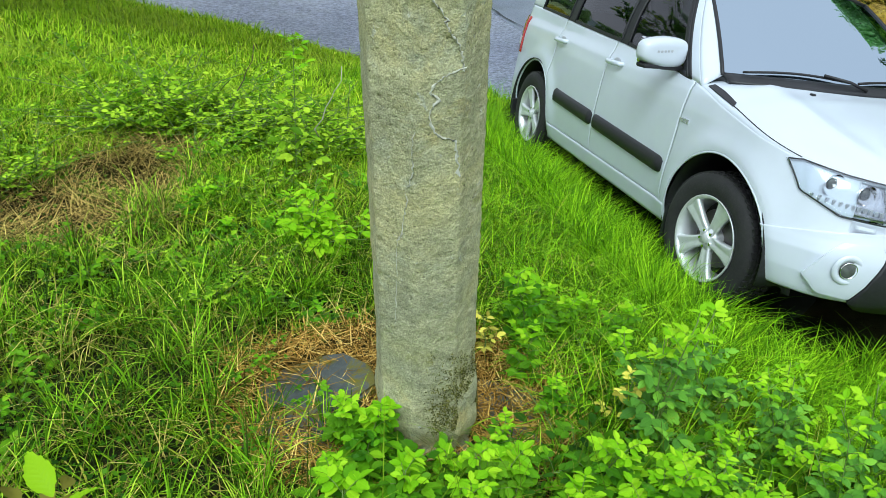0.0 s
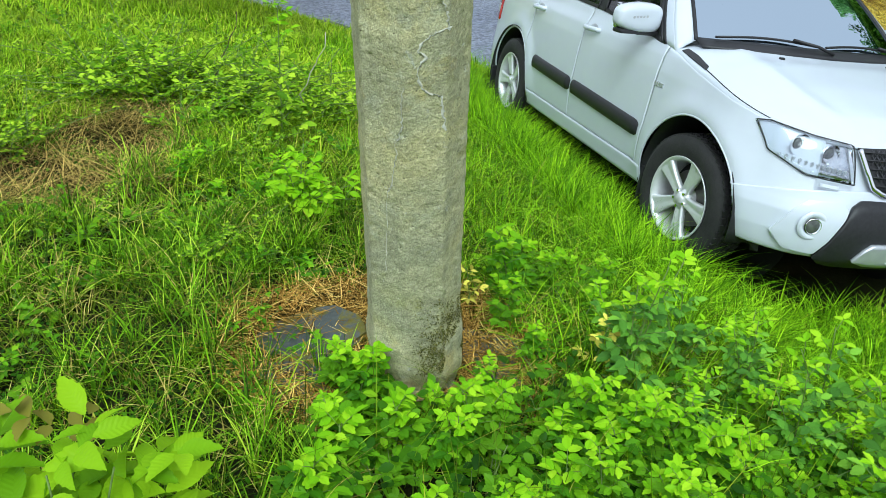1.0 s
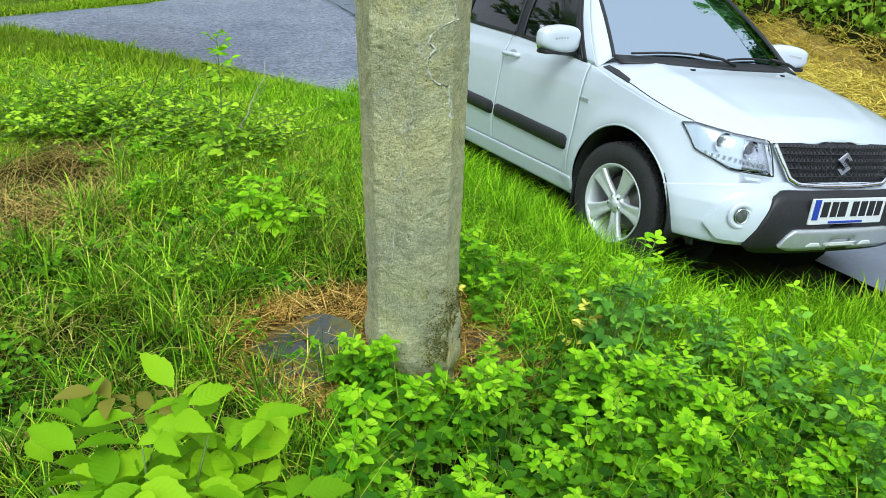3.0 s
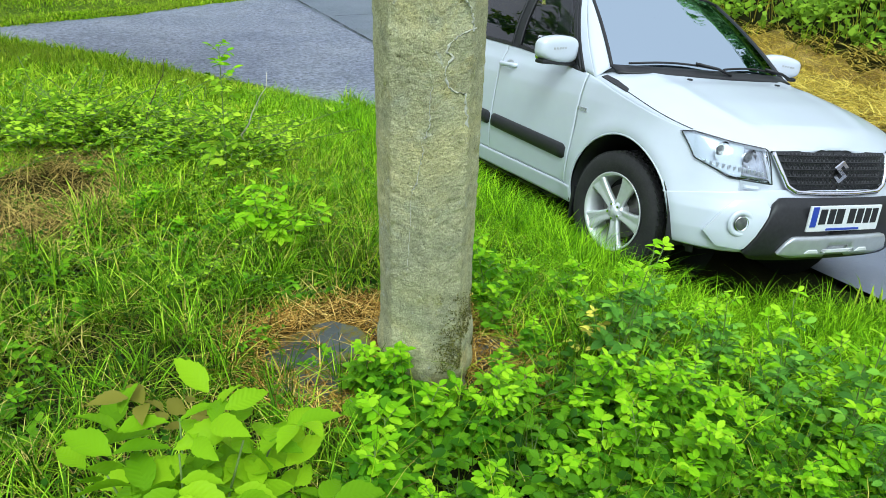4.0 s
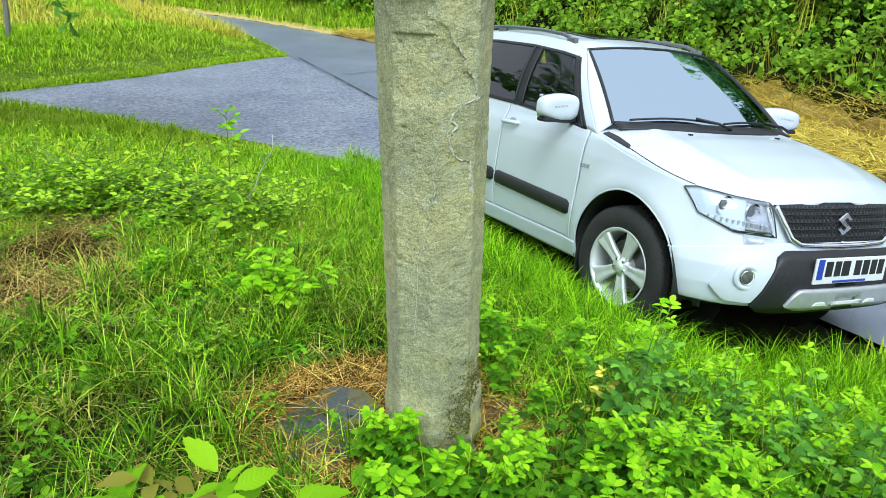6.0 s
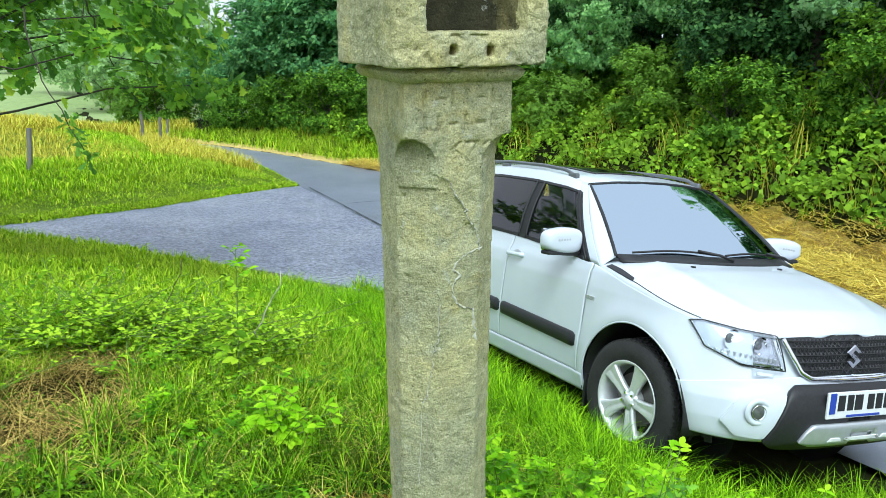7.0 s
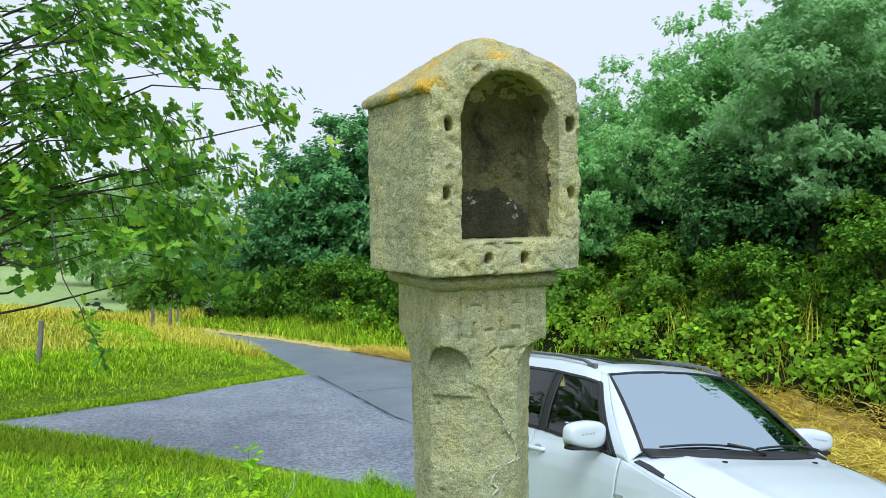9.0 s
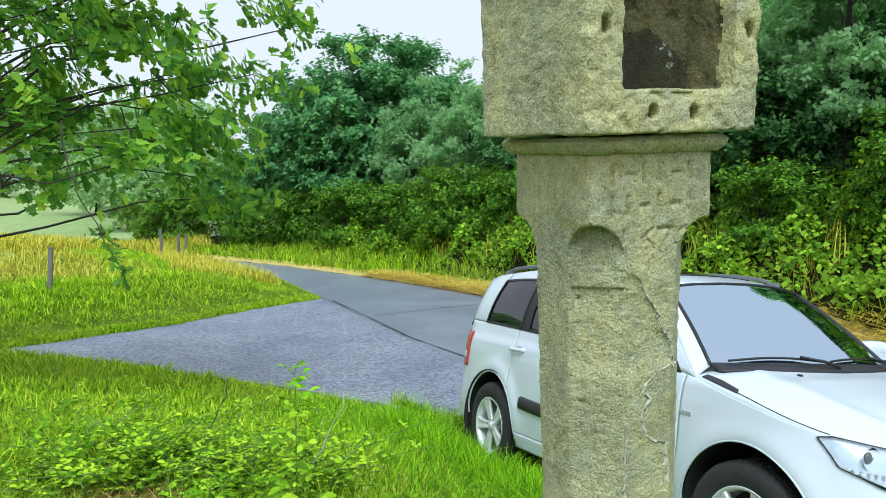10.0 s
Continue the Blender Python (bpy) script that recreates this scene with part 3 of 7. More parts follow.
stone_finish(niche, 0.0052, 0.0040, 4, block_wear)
# faces inside the hollow get the stone with shade in its colour
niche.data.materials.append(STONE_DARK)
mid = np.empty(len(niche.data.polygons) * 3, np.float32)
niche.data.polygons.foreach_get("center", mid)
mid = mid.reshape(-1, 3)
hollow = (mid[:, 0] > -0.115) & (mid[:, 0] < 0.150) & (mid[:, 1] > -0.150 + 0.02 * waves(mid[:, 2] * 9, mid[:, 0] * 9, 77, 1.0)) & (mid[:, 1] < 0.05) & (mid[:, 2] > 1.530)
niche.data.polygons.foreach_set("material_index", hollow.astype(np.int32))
bpy.data.objects.remove(cutter)

# low hipped roof, its eaves a little proud at the sides and back
bm = bmesh.new()
hull = [bm.verts.new(p) for p in [(-0.187, -0.192, EAVE - 0.004), (-0.198, -0.185, EAVE + 0.012), (-0.226, 0.160, EAVE - 0.002), (-0.226, 0.160, EAVE + 0.020), (0.214, 0.160, EAVE), (0.214, 0.160, EAVE + 0.02), (0.208, -0.186, EAVE + 0.02), (0.206, -0.184, 1.903),
                                  (-0.094, -0.184, 1.944), (0.150, -0.178, 1.942), (0.075, -0.150, 1.978), (-0.005, -0.125, 2.005), (-0.04, -0.08, 2.004), (0.02, 0.05, 2.0)]]
bmesh.ops.convex_hull(bm, input=hull)
bmesh.ops.recalc_face_normals(bm, faces=bm.faces)
roof = part("roof", bm, STONE_ROOF, shrine, "worn hipped roof with orange lichen")
# the roof is hollowed over the niche's arch
cutter = part("cutter", loft(niche_rings()), STONE_DARK)
cutter.matrix_world = LEAN
bo = roof.modifiers.new("hollow", "BOOLEAN")
bo.object = cutter
bo.operation = "DIFFERENCE"
bo.solver = "EXACT"
bpy.context.view_layer.update()
stone_finish(roof, 0.006, 0.0045, 5)
bpy.data.objects.remove(cutter)


# damp black growth low on the niche's rounded back
back = np.array([(-0.100, -0.105), (-0.084, -0.062), (-0.03, -0.044), (0.05, -0.046), (0.106, -0.060), (0.124, -0.080)])
bt = np.linspace(0, 1, 60)
gx_, gy_ = (np.interp(bt * 5, np.arange(6), back[:, k]) for k in (0, 1))
top_ = 1.640 + 0.020 * waves(gx_ * 10, gx_ * 0, 78, 1.0) + 0.010 * waves(gx_ * 60, gx_ * 0, 84, 1.0) - 0.05 * smooth_step(0.6, 1.0, bt)
up_ = np.linspace(0, 1, 16)
DZ = 1.530 + up_[:, None] * (top_[None] - 1.530)
DX, DY = np.broadcast_to(gx_, DZ.shape), np.broadcast_to(gy_, DZ.shape) - 0.004 * (1 - up_[:, None] ** 6) + 0.002 * waves(DZ * 40, np.broadcast_to(gx_, DZ.shape) * 40, 79, 1.0)
part("damp_growth", mesh_np("damp_growth", np.stack([DX, DY, DZ], -1).reshape(-1, 3), grid_faces(16, 60)),
     worn_stone("damp_crust", [(0.30, (0.03, 0.032, 0.02)), (0.5, (0.06, 0.058, 0.034)), (0.7, (0.12, 0.10, 0.05))], [(30.0, 0.60, 0.66, (0.52, 0.52, 0.48))]), shrine, "dark damp growth with pale flecks in the niche")

# pale veins on the shaft
VEINS = [[(0.059, 0.995), (0.034, 0.984), (0.015, 0.977), (-0.007, 0.961), (-0.015, 0.945), (0.003, 0.925), (-0.016, 0.906), (-0.016, 0.878), (-0.006, 0.853), (0.011, 0.838), (0.037, 0.829), (0.047, 0.811), (0.046, 0.781), (0.052, 0.740)],
         [(-0.052, 0.856), (-0.057, 0.809), (-0.055, 0.759), (-0.066, 0.712), (-0.073, 0.653), (-0.078, 0.592), (-0.088, 0.564), (-0.090, 0.490), (-0.094, 0.381), (-0.102, 0.271)]]
for line, wide in zip(VEINS + [CHIP], (0.0036, 0.0013, 0.0024)):
    t = np.linspace(0, len(line) - 1, 60)
    X = np.interp(t, np.arange(len(line)), [p[0] for p in line])
    Z = np.interp(t, np.arange(len(line)), [p[1] for p in line])
    rng = np.random.RandomState(len(line))
    X = X + 0.0018 * rng.randn(60)
    h = np.interp(Z, [0.3, 0.8, 1.19], [SH - 0.009, SH - 0.005, SH]) + 0.0005
    Y = np.where(X > -(SH - SC), -h, -(2 * h - SC * 0.98) - X)
    tx = np.where(X > -(SH - SC), 1.0, 0.7071)
    ty = np.where(X > -(SH - SC), 0.0, -0.7071)
    nx, ny = ty, -tx
    w = wide * rng.uniform(0.15, 1.7, 60)
    strip = []
    for s, up in ((-1, -0.002), (-0.4, 0.0014), (0.4, 0.0014), (1, -0.002)):
        strip.append(np.stack([X + s * w * tx + up * nx, Y + s * w * ty + up * ny, Z + 0.002 * rng.randn(60)], -1))
    part("vein", mesh_np("vein", np.stack(strip, 1).reshape(-1, 3), grid_faces(60, 4)[:, ::-1]), VEIN, shrine, "thin pale mineral vein")


# ---- parked car ----
PAINT = plain("white_car_paint", (0.67, 0.72, 0.79), 0.30, coat=0.6, vary=0.015, scale=6)
BLACK = plain("black_plastic", (0.018, 0.018, 0.02), 0.5, vary=0.25, scale=60)
RUBBER = surface("tyre_rubber", [(0.3, (0.018, 0.018, 0.018)), (0.7, (0.035, 0.034, 0.033))], 12.0, 0.8, 90.0, 0.4, 0.004)
ALLOY = plain("cast_alloy", (0.80, 0.81, 0.83), 0.34, metal=0.35, coat=0.5, vary=0.05)
CHROME = plain("chrome", (0.82, 0.83, 0.85), 0.08, metal=1.0, vary=0.03)
RAIL = plain("grey_rail", (0.16, 0.17, 0.18), 0.4, metal=0.3, vary=0.08)
SILVER = plain("silver_plastic", (0.55, 0.57, 0.60), 0.38, metal=0.5, vary=0.05)
DARK = plain("dark_interior", (0.03, 0.03, 0.033), 0.8, vary=0.2)
CLOTH = surface("grey_seat_cloth", [(0.3, (0.07, 0.07, 0.075)), (0.7, (0.11, 0.11, 0.12))], 40.0, 0.95, 300.0, 0.4, 0.003)
GLASS_FRONT = pane_glass("windscreen_glass", (0.80, 0.90, 0.90), 1.5, (0.50, 0.61, 0.68))
GLASS_SIDE = pane_glass("side_glass", (0.40, 0.45, 0.44), 1.55)
GLASS_REAR = pane_glass("privacy_glass", (0.10, 0.11, 0.12), 1.55)
LENS = pane_glass("lamp_lens", (0.93, 0.95, 0.97), 1.5)
RED = plain("tail_lamp_red", (0.45, 0.02, 0.015), 0.12, coat=1.0, vary=0.1)
PLATE_WHITE = plain("plate_white", (0.80, 0.81, 0.82), 0.4, vary=0.03)
PLATE_BLUE = plain("plate_blue", (0.02, 0.06, 0.42), 0.4, vary=0.05)

car = new("car")
UP = Vector((-0.087, -0.105, 1.0)).normalized()
AX = (Vector((1, 0, 0)) - UP.x * UP).normalized()
AY = UP.cross(AX)
SPIN = Matrix((AX, AY, UP))
car.matrix_world = Matrix.LocRotScale(SPIN @ Vector((2.63, 1.42, -0.42)), SPIN.to_quaternion(), None)
tagged(car, "clean white compact off-road car parked half on the grass verge", "car")


FRONT_Y = -0.06


def belt_z(y):
    return np.interp(y, [-0.9, -0.80, -0.6, -0.42, -0.2, 0.1, 0.30, 0.45, 0.7, 1.3, 2.4, 3.2, 3.6], [0.855, 0.865, 0.90, 0.93, 0.97, 1.022, 1.066, 1.088, 1.105, 1.145, 1.175, 1.19, 1.19])


def outline(s):
    """Plan of the body's half at its widest, s from the front's middle (0) to the rear's middle (1): x, y, and outward normal."""
    t = np.asarray(s, float)
    a = np.clip(t / 0.28, 0, 1)
    ang = a * math.pi / 2
    fx = 0.872 * np.sin(ang) ** 0.62
    fy = -0.12 - 0.705 * np.cos(ang) ** 0.72
    b = np.clip((t - 0.28) / 0.54, 0, 1)
    my = -0.12 + b * (3.10 + 0.12)
    taper = 0.055 * smooth_step(1.9, 3.2, my)
    c = np.clip((t - 0.82) / 0.18, 0, 1)
    rang = c * math.pi / 2
    rx = 0.817 * np.cos(rang) ** 0.45
    r_y = 3.10 + 0.40 * np.sin(rang) ** 0.6
    x = np.where(t < 0.28, fx, np.where(t < 0.82, 0.872 - taper, rx))
    y = np.where(t < 0.28, fy, np.where(t < 0.82, my, r_y))
    return x, y


S_ALL = np.linspace(0, 1, 1201)
OX, OY = outline(S_ALL)
dxs, dys = np.gradient(OX), np.gradient(OY)
ln = np.hypot(dxs, dys) + 1e-9
NX, NY = dys / ln, -dxs / ln
NX = np.convolve(np.pad(NX, 20, "edge"), np.ones(41) / 41, "valid")
NY = np.convolve(np.pad(NY, 20, "edge"), np.ones(41) / 41, "valid")


def s_of_y(y):
    return np.interp(y, OY, S_ALL)


def skin(s, z, lift=0.0):
    """Point of the lower body at outline place s and height z (right-hand half mirrored by the caller)."""
    s, z = np.broadcast_arrays(np.asarray(s, float), np.asarray(z, float))
    x, y = np.interp(s, S_ALL, OX), np.interp(s, S_ALL, OY)
    nx, ny = np.interp(s, S_ALL, NX), np.interp(s, S_ALL, NY)
    side = np.interp(z, [0.2, 0.3, 0.4, 0.52, 0.60, 0.72, 0.86, 0.95, 1.04, 1.10, 1.20], [-0.055, -0.03, -0.012, 0.0, 0.004, 0.0, -0.008, -0.016, -0.032, -0.060, -0.085])
    front = np.interp(z, [0.2, 0.30, 0.38, 0.46, 0.56, 0.62, 0.70, 0.78, 0.84, 0.88, 1.0], [-0.13, -0.06, -0.015, 0.0, -0.006, -0.035, -0.065, -0.092, -0.118, -0.145, -0.25])
    rear = np.interp(z, [0.2, 0.35, 0.5, 0.7, 1.1], [-0.08, -0.01, 0.0, -0.04, -0.09])
    wf, wr = np.clip(-ny, 0, 1), np.clip(ny, 0, 1)
    off = side * (1 - wf - wr).clip(0, 1) + front * wf + rear * wr
    for yc in (FRONT_Y, 2.64):
        r = np.hypot(y - yc, z - 0.39)
        off = off + 0.022 * np.exp(-((r - 0.45) / 0.08) ** 2) * (nx > 0.5) * smooth_step(0.25, 0.5, z)
    off = off + lift
    return np.stack([x + nx * off, y + ny * off, z], -1)


def patch(s0, s1, z0, z1, ns, nz, sign=-1, lift=0.0, cut=()):
    """A panel of the skin; z0 and z1 are numbers or functions of y. Wheel arches are cut out."""
    s = np.linspace(s0, s1, ns)
    y = np.interp(s, S_ALL, OY)
    lo = z0(y) if callable(z0) else np.full(ns, z0)
    hi = z1(y) if callable(z1) else np.full(ns, z1)
    v = np.linspace(0, 1, nz)
    Z = lo[:, None] * (1 - v) + hi[:, None] * v
    P = skin(np.repeat(s[:, None], nz, 1), Z, lift)
    P[..., 0] *= sign
    V = P.reshape(-1, 3).copy()
    F = grid_faces(ns, nz)
    if sign > 0:
        F = F[:, ::-1]
    for yc, zc, R in cut:
        r = np.hypot(V[:, 1] - yc, V[:, 2] - zc)
        inside = r < R
        F = F[~inside[F].all(1)]
        border = np.zeros(len(V), bool)
        border[F[inside[F].any(1)]] = True
        move = border & inside
        k = (R / np.maximum(r, 1e-6))[move]
        V[move, 1] = yc + (V[move, 1] - yc) * k
        V[move, 2] = zc + (V[move, 2] - zc) * k
    return V, F


def panel(name, V, F, material, parent=car, thick=0.01, label=""):
    ob = part(name, mesh_np(name, V, F), material, parent, label)
    if thick:
        md = ob.modifiers.new("thickness", "SOLIDIFY")
        md.thickness = thick
        md.offset = -1
    return ob


ARCH = [(FRONT_Y, 0.39, 0.428), (2.64, 0.39, 0.425)]
SILL = 0.35
gap = 0.0005
s_door0, s_door1, s_door2 = s_of_y(0.43), s_of_y(1.44), s_of_y(2.36)
top = lambda y: belt_z(y)
for sign in (-1, 1):
    panel("front_wing", *patch(s_of_y(-0.72), s_door0 - gap, lambda y: np.interp(y, [-0.5, -0.42, 0.43], [0.60, 0.52, SILL]), top, 84, 56, sign, 0, ARCH), PAINT)
    panel("front_door", *patch(s_door0 + gap, s_door1 - gap, SILL + 0.07, top, 70, 56, sign), PAINT)
    panel("rear_door", *patch(s_door1 + gap, s_door2 - gap, SILL + 0.07, top, 64, 56, sign, 0, ARCH), PAINT)
    panel("sill", *patch(s_of_y(0.36), s_of_y(2.28), SILL - 0.04, SILL + 0.066, 60, 8, sign, 0.004, ARCH), PAINT)
    panel("rear_wing", *patch(s_door2 + gap, 1.0, SILL, top, 110, 56, sign, 0, ARCH), PAINT)
    # dark shell just behind the gaps
    panel("inner_shell", *patch(s_of_y(-0.6), 1.0, 0.3, lambda y: belt_z(y) - 0.01, 120, 40, sign, -0.03, [(FRONT_Y, 0.39, 0.475), (2.64, 0.39, 0.47)]), DARK)
# bumper skin across the front, below the lamps
V1, F1 = patch(0.0, s_of_y(-0.40), lambda y: np.interp(y, [-0.9, -0.7, -0.40], [0.37, 0.355, 0.36]), lambda y: np.interp(y, [-0.9, -0.85, -0.7, -0.40], [0.70, 0.70, 0.665, 0.60]), 70, 40, -1, 0.004, ARCH)
V2, F2 = patch(0.0, s_of_y(-0.40), lambda y: np.interp(y, [-0.9, -0.7, -0.40], [0.37, 0.355, 0.36]), lambda y: np.interp(y, [-0.9, -0.85, -0.7, -0.40], [0.70, 0.70, 0.665, 0.60]), 70, 40, 1, 0.004, ARCH)
panel("front_bumper", np.concatenate([V1, V2]), np.concatenate([F1, F2 + len(V1)]), PAINT)
# nose panel behind lamps and grille
for sign in (-1, 1):
    panel("nose_panel", *patch(0.0, s_of_y(-0.60), 0.60, top, 50, 20, sign, -0.02), PAINT)


# bonnet
hs = np.linspace(0.012, s_of_y(0.40), 64)
edge = skin(hs, belt_z(np.interp(hs, S_ALL, OY)))
hu = np.linspace(-1, 1, 49)
crown = np.interp(edge[:, 1], [-0.8, -0.68, -0.5, -0.25, 0.0, 0.2, 0.40], [0.012, 0.030, 0.066, 0.096, 0.112, 0.098, 0.066])
BXX = edge[:, 0][:, None] * hu
BYY = edge[:, 1][:, None] - (0.10 * smooth_step(0.1, 0.40, edge[:, 1]))[:, None] * (1 - hu ** 2)
ridge = 0.008 * np.exp(-((np.abs(hu) - 0.62) / 0.07) ** 2)
BZZ = edge[:, 2][:, None] + crown[:, None] * (1 - np.abs(hu) ** 3.0) ** 0.8 + ridge * smooth_step(-0.7, -0.3, edge[:, 1])[:, None]
HV = np.stack([BXX, BYY, BZZ], -1).reshape(-1, 3)
panel("bonnet", HV, grid_faces(len(hs), len(hu)), PAINT)


def bonnet_point(y, u):
    i = np.interp(y, edge[:, 1], np.arange(len(hs)))
    j = np.interp(u, hu, np.arange(len(hu)))
    G = HV.reshape(len(hs), len(hu), 3)
    a, b = int(min(i, len(hs) - 2)), int(min(j, len(hu) - 2))
    fi, fj = i - a, j - b
    return (G[a, b] * (1 - fi) * (1 - fj) + G[a + 1, b] * fi * (1 - fj) + G[a, b + 1] * (1 - fi) * fj + G[a + 1, b + 1] * fi * fj)


for sign in (-1, 1):
    line = [bonnet_point(y, sign * u) + np.array([0, 0, 0.001]) for y, u in zip(np.linspace(0.10, -0.44, 24), np.linspace(0.955, 0.985, 24))]
    tube("shut_line", line, 0.0030, BLACK, car, 5)
    # vent beside the bonnet
    bm = bmesh.new()
    a = [bonnet_point(y, sign * u) for y, u in ((0.33, 0.935), (0.22, 0.925), (0.08, 0.935), (0.06, 0.965), (0.20, 0.97), (0.33, 0.975))]
    vs = [bm.verts.new(Vector(p) + Vector((0, 0, 0.004))) for p in a]
    bm.faces.new(vs if sign > 0 else vs[::-1])
    r = bmesh.ops.extrude_face_region(bm, geom=bm.faces[:])
    bmesh.ops.translate(bm, verts=[g for g in r["geom"] if isinstance(g, bmesh.types.BMVert)], vec=(0, 0, 0.004))
    bmesh.ops.recalc_face_normals(bm, faces=bm.faces)
    part("bonnet_vent", bm, BLACK, car, "black slotted vent beside the bonnet")
    # washer nozzle
    p = bonnet_point(0.09, sign * 0.42)
    bm = bmesh.new()
    box(bm, (p[0] - 0.012, p[1] - 0.012, p[2] - 0.004), (p[0] + 0.012, p[1] + 0.012, p[2] + 0.009), 0.004)
    part("washer_nozzle", bm, BLACK, car)

# upper body: cowl, windscreen, pillars, side glass, roof
WS_LOW = np.array([(-0.705, 0.375, 1.138), (-0.5, 0.275, 1.150), (-0.25, 0.215, 1.156), (0, 0.195, 1.158), (0.25, 0.215, 1.156), (0.5, 0.275, 1.150), (0.705, 0.375, 1.138)])
WS_TOP = np.array([(-0.545, 0.95, 1.56), (-0.38, 0.89, 1.585), (-0.19, 0.855, 1.598), (0, 0.845, 1.602), (0.19, 0.855, 1.598), (0.38, 0.89, 1.585), (0.545, 0.95, 1.56)])


def curve_at(pts, u):
    k = np.linspace(0, 1, len(pts))
    return np.stack([np.interp(u, k, pts[:, i]) for i in range(3)], -1)


def ruled(A, B, nu, nv, bulge=0.0, axis=(0, -0.5, 0.85)):
    u, v = np.linspace(0, 1, nu), np.linspace(0, 1, nv)
    P = curve_at(A, u)[:, None] * (1 - v)[None, :, None] + curve_at(B, u)[:, None] * v[None, :, None]
    P = P + bulge * (4 * v * (1 - v))[None, :, None] * np.array(axis)
    return P.reshape(-1, 3), grid_faces(nu, nv)


V, F = ruled(WS_LOW, WS_TOP, 40, 24, 0.02)
ws = panel("windscreen", V, F, GLASS_FRONT, thick=0, label="clear windscreen reflecting the pale sky")
ws.visible_shadow = False
# black band round the windscreen, and the cowl under it
for a, b, w in ((WS_LOW[0], WS_TOP[0], 0.012), (WS_LOW[-1], WS_TOP[-1], 0.012)):
    k = np.linspace(0, 1, 14)[:, None]
    line = a * (1 - k) + b * k + 0.02 * (4 * k * (1 - k)) * np.array((0, -0.5, 0.85))
    tube("screen_seal", line, w, BLACK, car, 6)
tube("screen_seal", curve_at(WS_TOP, np.linspace(0, 1, 20)), 0.010, BLACK, car, 6)
COWL = WS_LOW + np.array([0, -0.075, -0.028])
V, F = ruled(COWL, WS_LOW + np.array([0, 0.02, 0.006]), 30, 5, 0.0)
panel("cowl", V, F, BLACK)

ROOF_Y = np.array([0.95, 1.15, 1.5, 2.0, 2.6, 3.05, 3.26])
ROOF_X = np.array([0.552, 0.585, 0.605, 0.612, 0.60, 0.58, 0.565])
ROOF_Z = np.array([1.56, 1.598, 1.628, 1.642, 1.628, 1.595, 1.555])


def roof_edge(y):
    return np.stack([np.interp(y, ROOF_Y, ROOF_X), y, np.interp(y, ROOF_Y, ROOF_Z)], -1)


def belt_edge(y):
    s = s_of_y(y)
    return skin(s, belt_z(y))


def side_patch(b0, t0, b1, t1, v0, v1, sign, lift=0.0, nu=10, nv=18):
    """Greenhouse panel between two slanted lines, each given by its y at the belt and at the roof."""
    u, v = np.linspace(0, 1, nu), np.linspace(v0, v1, nv)
    L = belt_edge(b0 + (b1 - b0) * u)
    T = roof_edge(t0 + (t1 - t0) * u)
    P = L[:, None] * (1 - v)[None, :, None] + T[:, None] * v[None, :, None]
    P[..., 0] += (0.030 * 4 * v * (1 - v))[None, :] + lift
    P[..., 0] *= sign
    F = grid_faces(nu, nv)
    return P.reshape(-1, 3), F if sign < 0 else F[:, ::-1]


LINES = [(0.36, 0.95), (0.52, 1.015), (1.29, 1.36), (1.39, 1.45), (2.20, 2.18), (2.33, 2.28), (2.98, 2.84), (3.42, 3.24)]
for sign in (-1, 1):
    def sp(i, j, v0, v1, lift=0.0, nu=12):
        return side_patch(*LINES[i], *LINES[j], v0, v1, sign, lift, nu)
    panel("a_pillar", *sp(0, 1, 0, 1), PAINT)
    panel("b_pillar", *sp(2, 3, 0, 0.93), BLACK, label="glossy black pillar between the doors")
    panel("c_pillar", *sp(4, 5, 0, 0.93), BLACK)
    panel("d_pillar", *sp(6, 7, 0, 1), PAINT)
    panel("roof_side", *sp(1, 6, 0.86, 1.0, nu=40), PAINT)
    panel("window_seal", *sp(1, 6, 0.0, 0.045, 0.004, 40), BLACK)
    panel("window_seal", *sp(1, 6, 0.84, 0.875, 0.003, 40), BLACK)
    panel("corner_seal", *side_patch(0.47, 0.99, 0.57, 1.035, 0.0, 0.87, sign, 0.004, 6), BLACK)
    for (i, j), gm in (((1, 2), GLASS_SIDE), ((3, 4), GLASS_REAR), ((5, 6), GLASS_REAR)):
        ob = panel("side_window", *sp(i, j, 0.045, 0.86, -0.004), gm, thick=0, label="dark side window reflecting trees")
    for i in (1, 2, 3, 4, 5, 6):
        v = np.linspace(0.0, 0.87, 14)
        L, T = belt_edge(np.array([LINES[i][0]])), roof_edge(np.array([LINES[i][1]]))
        P = L * (1 - v)[:, None] + T * v[:, None]
        P[:, 0] = (P[:, 0] + 0.030 * 4 * v * (1 - v) + 0.002) * sign
        tube("window_seal", P, 0.008, BLACK, car, 5)
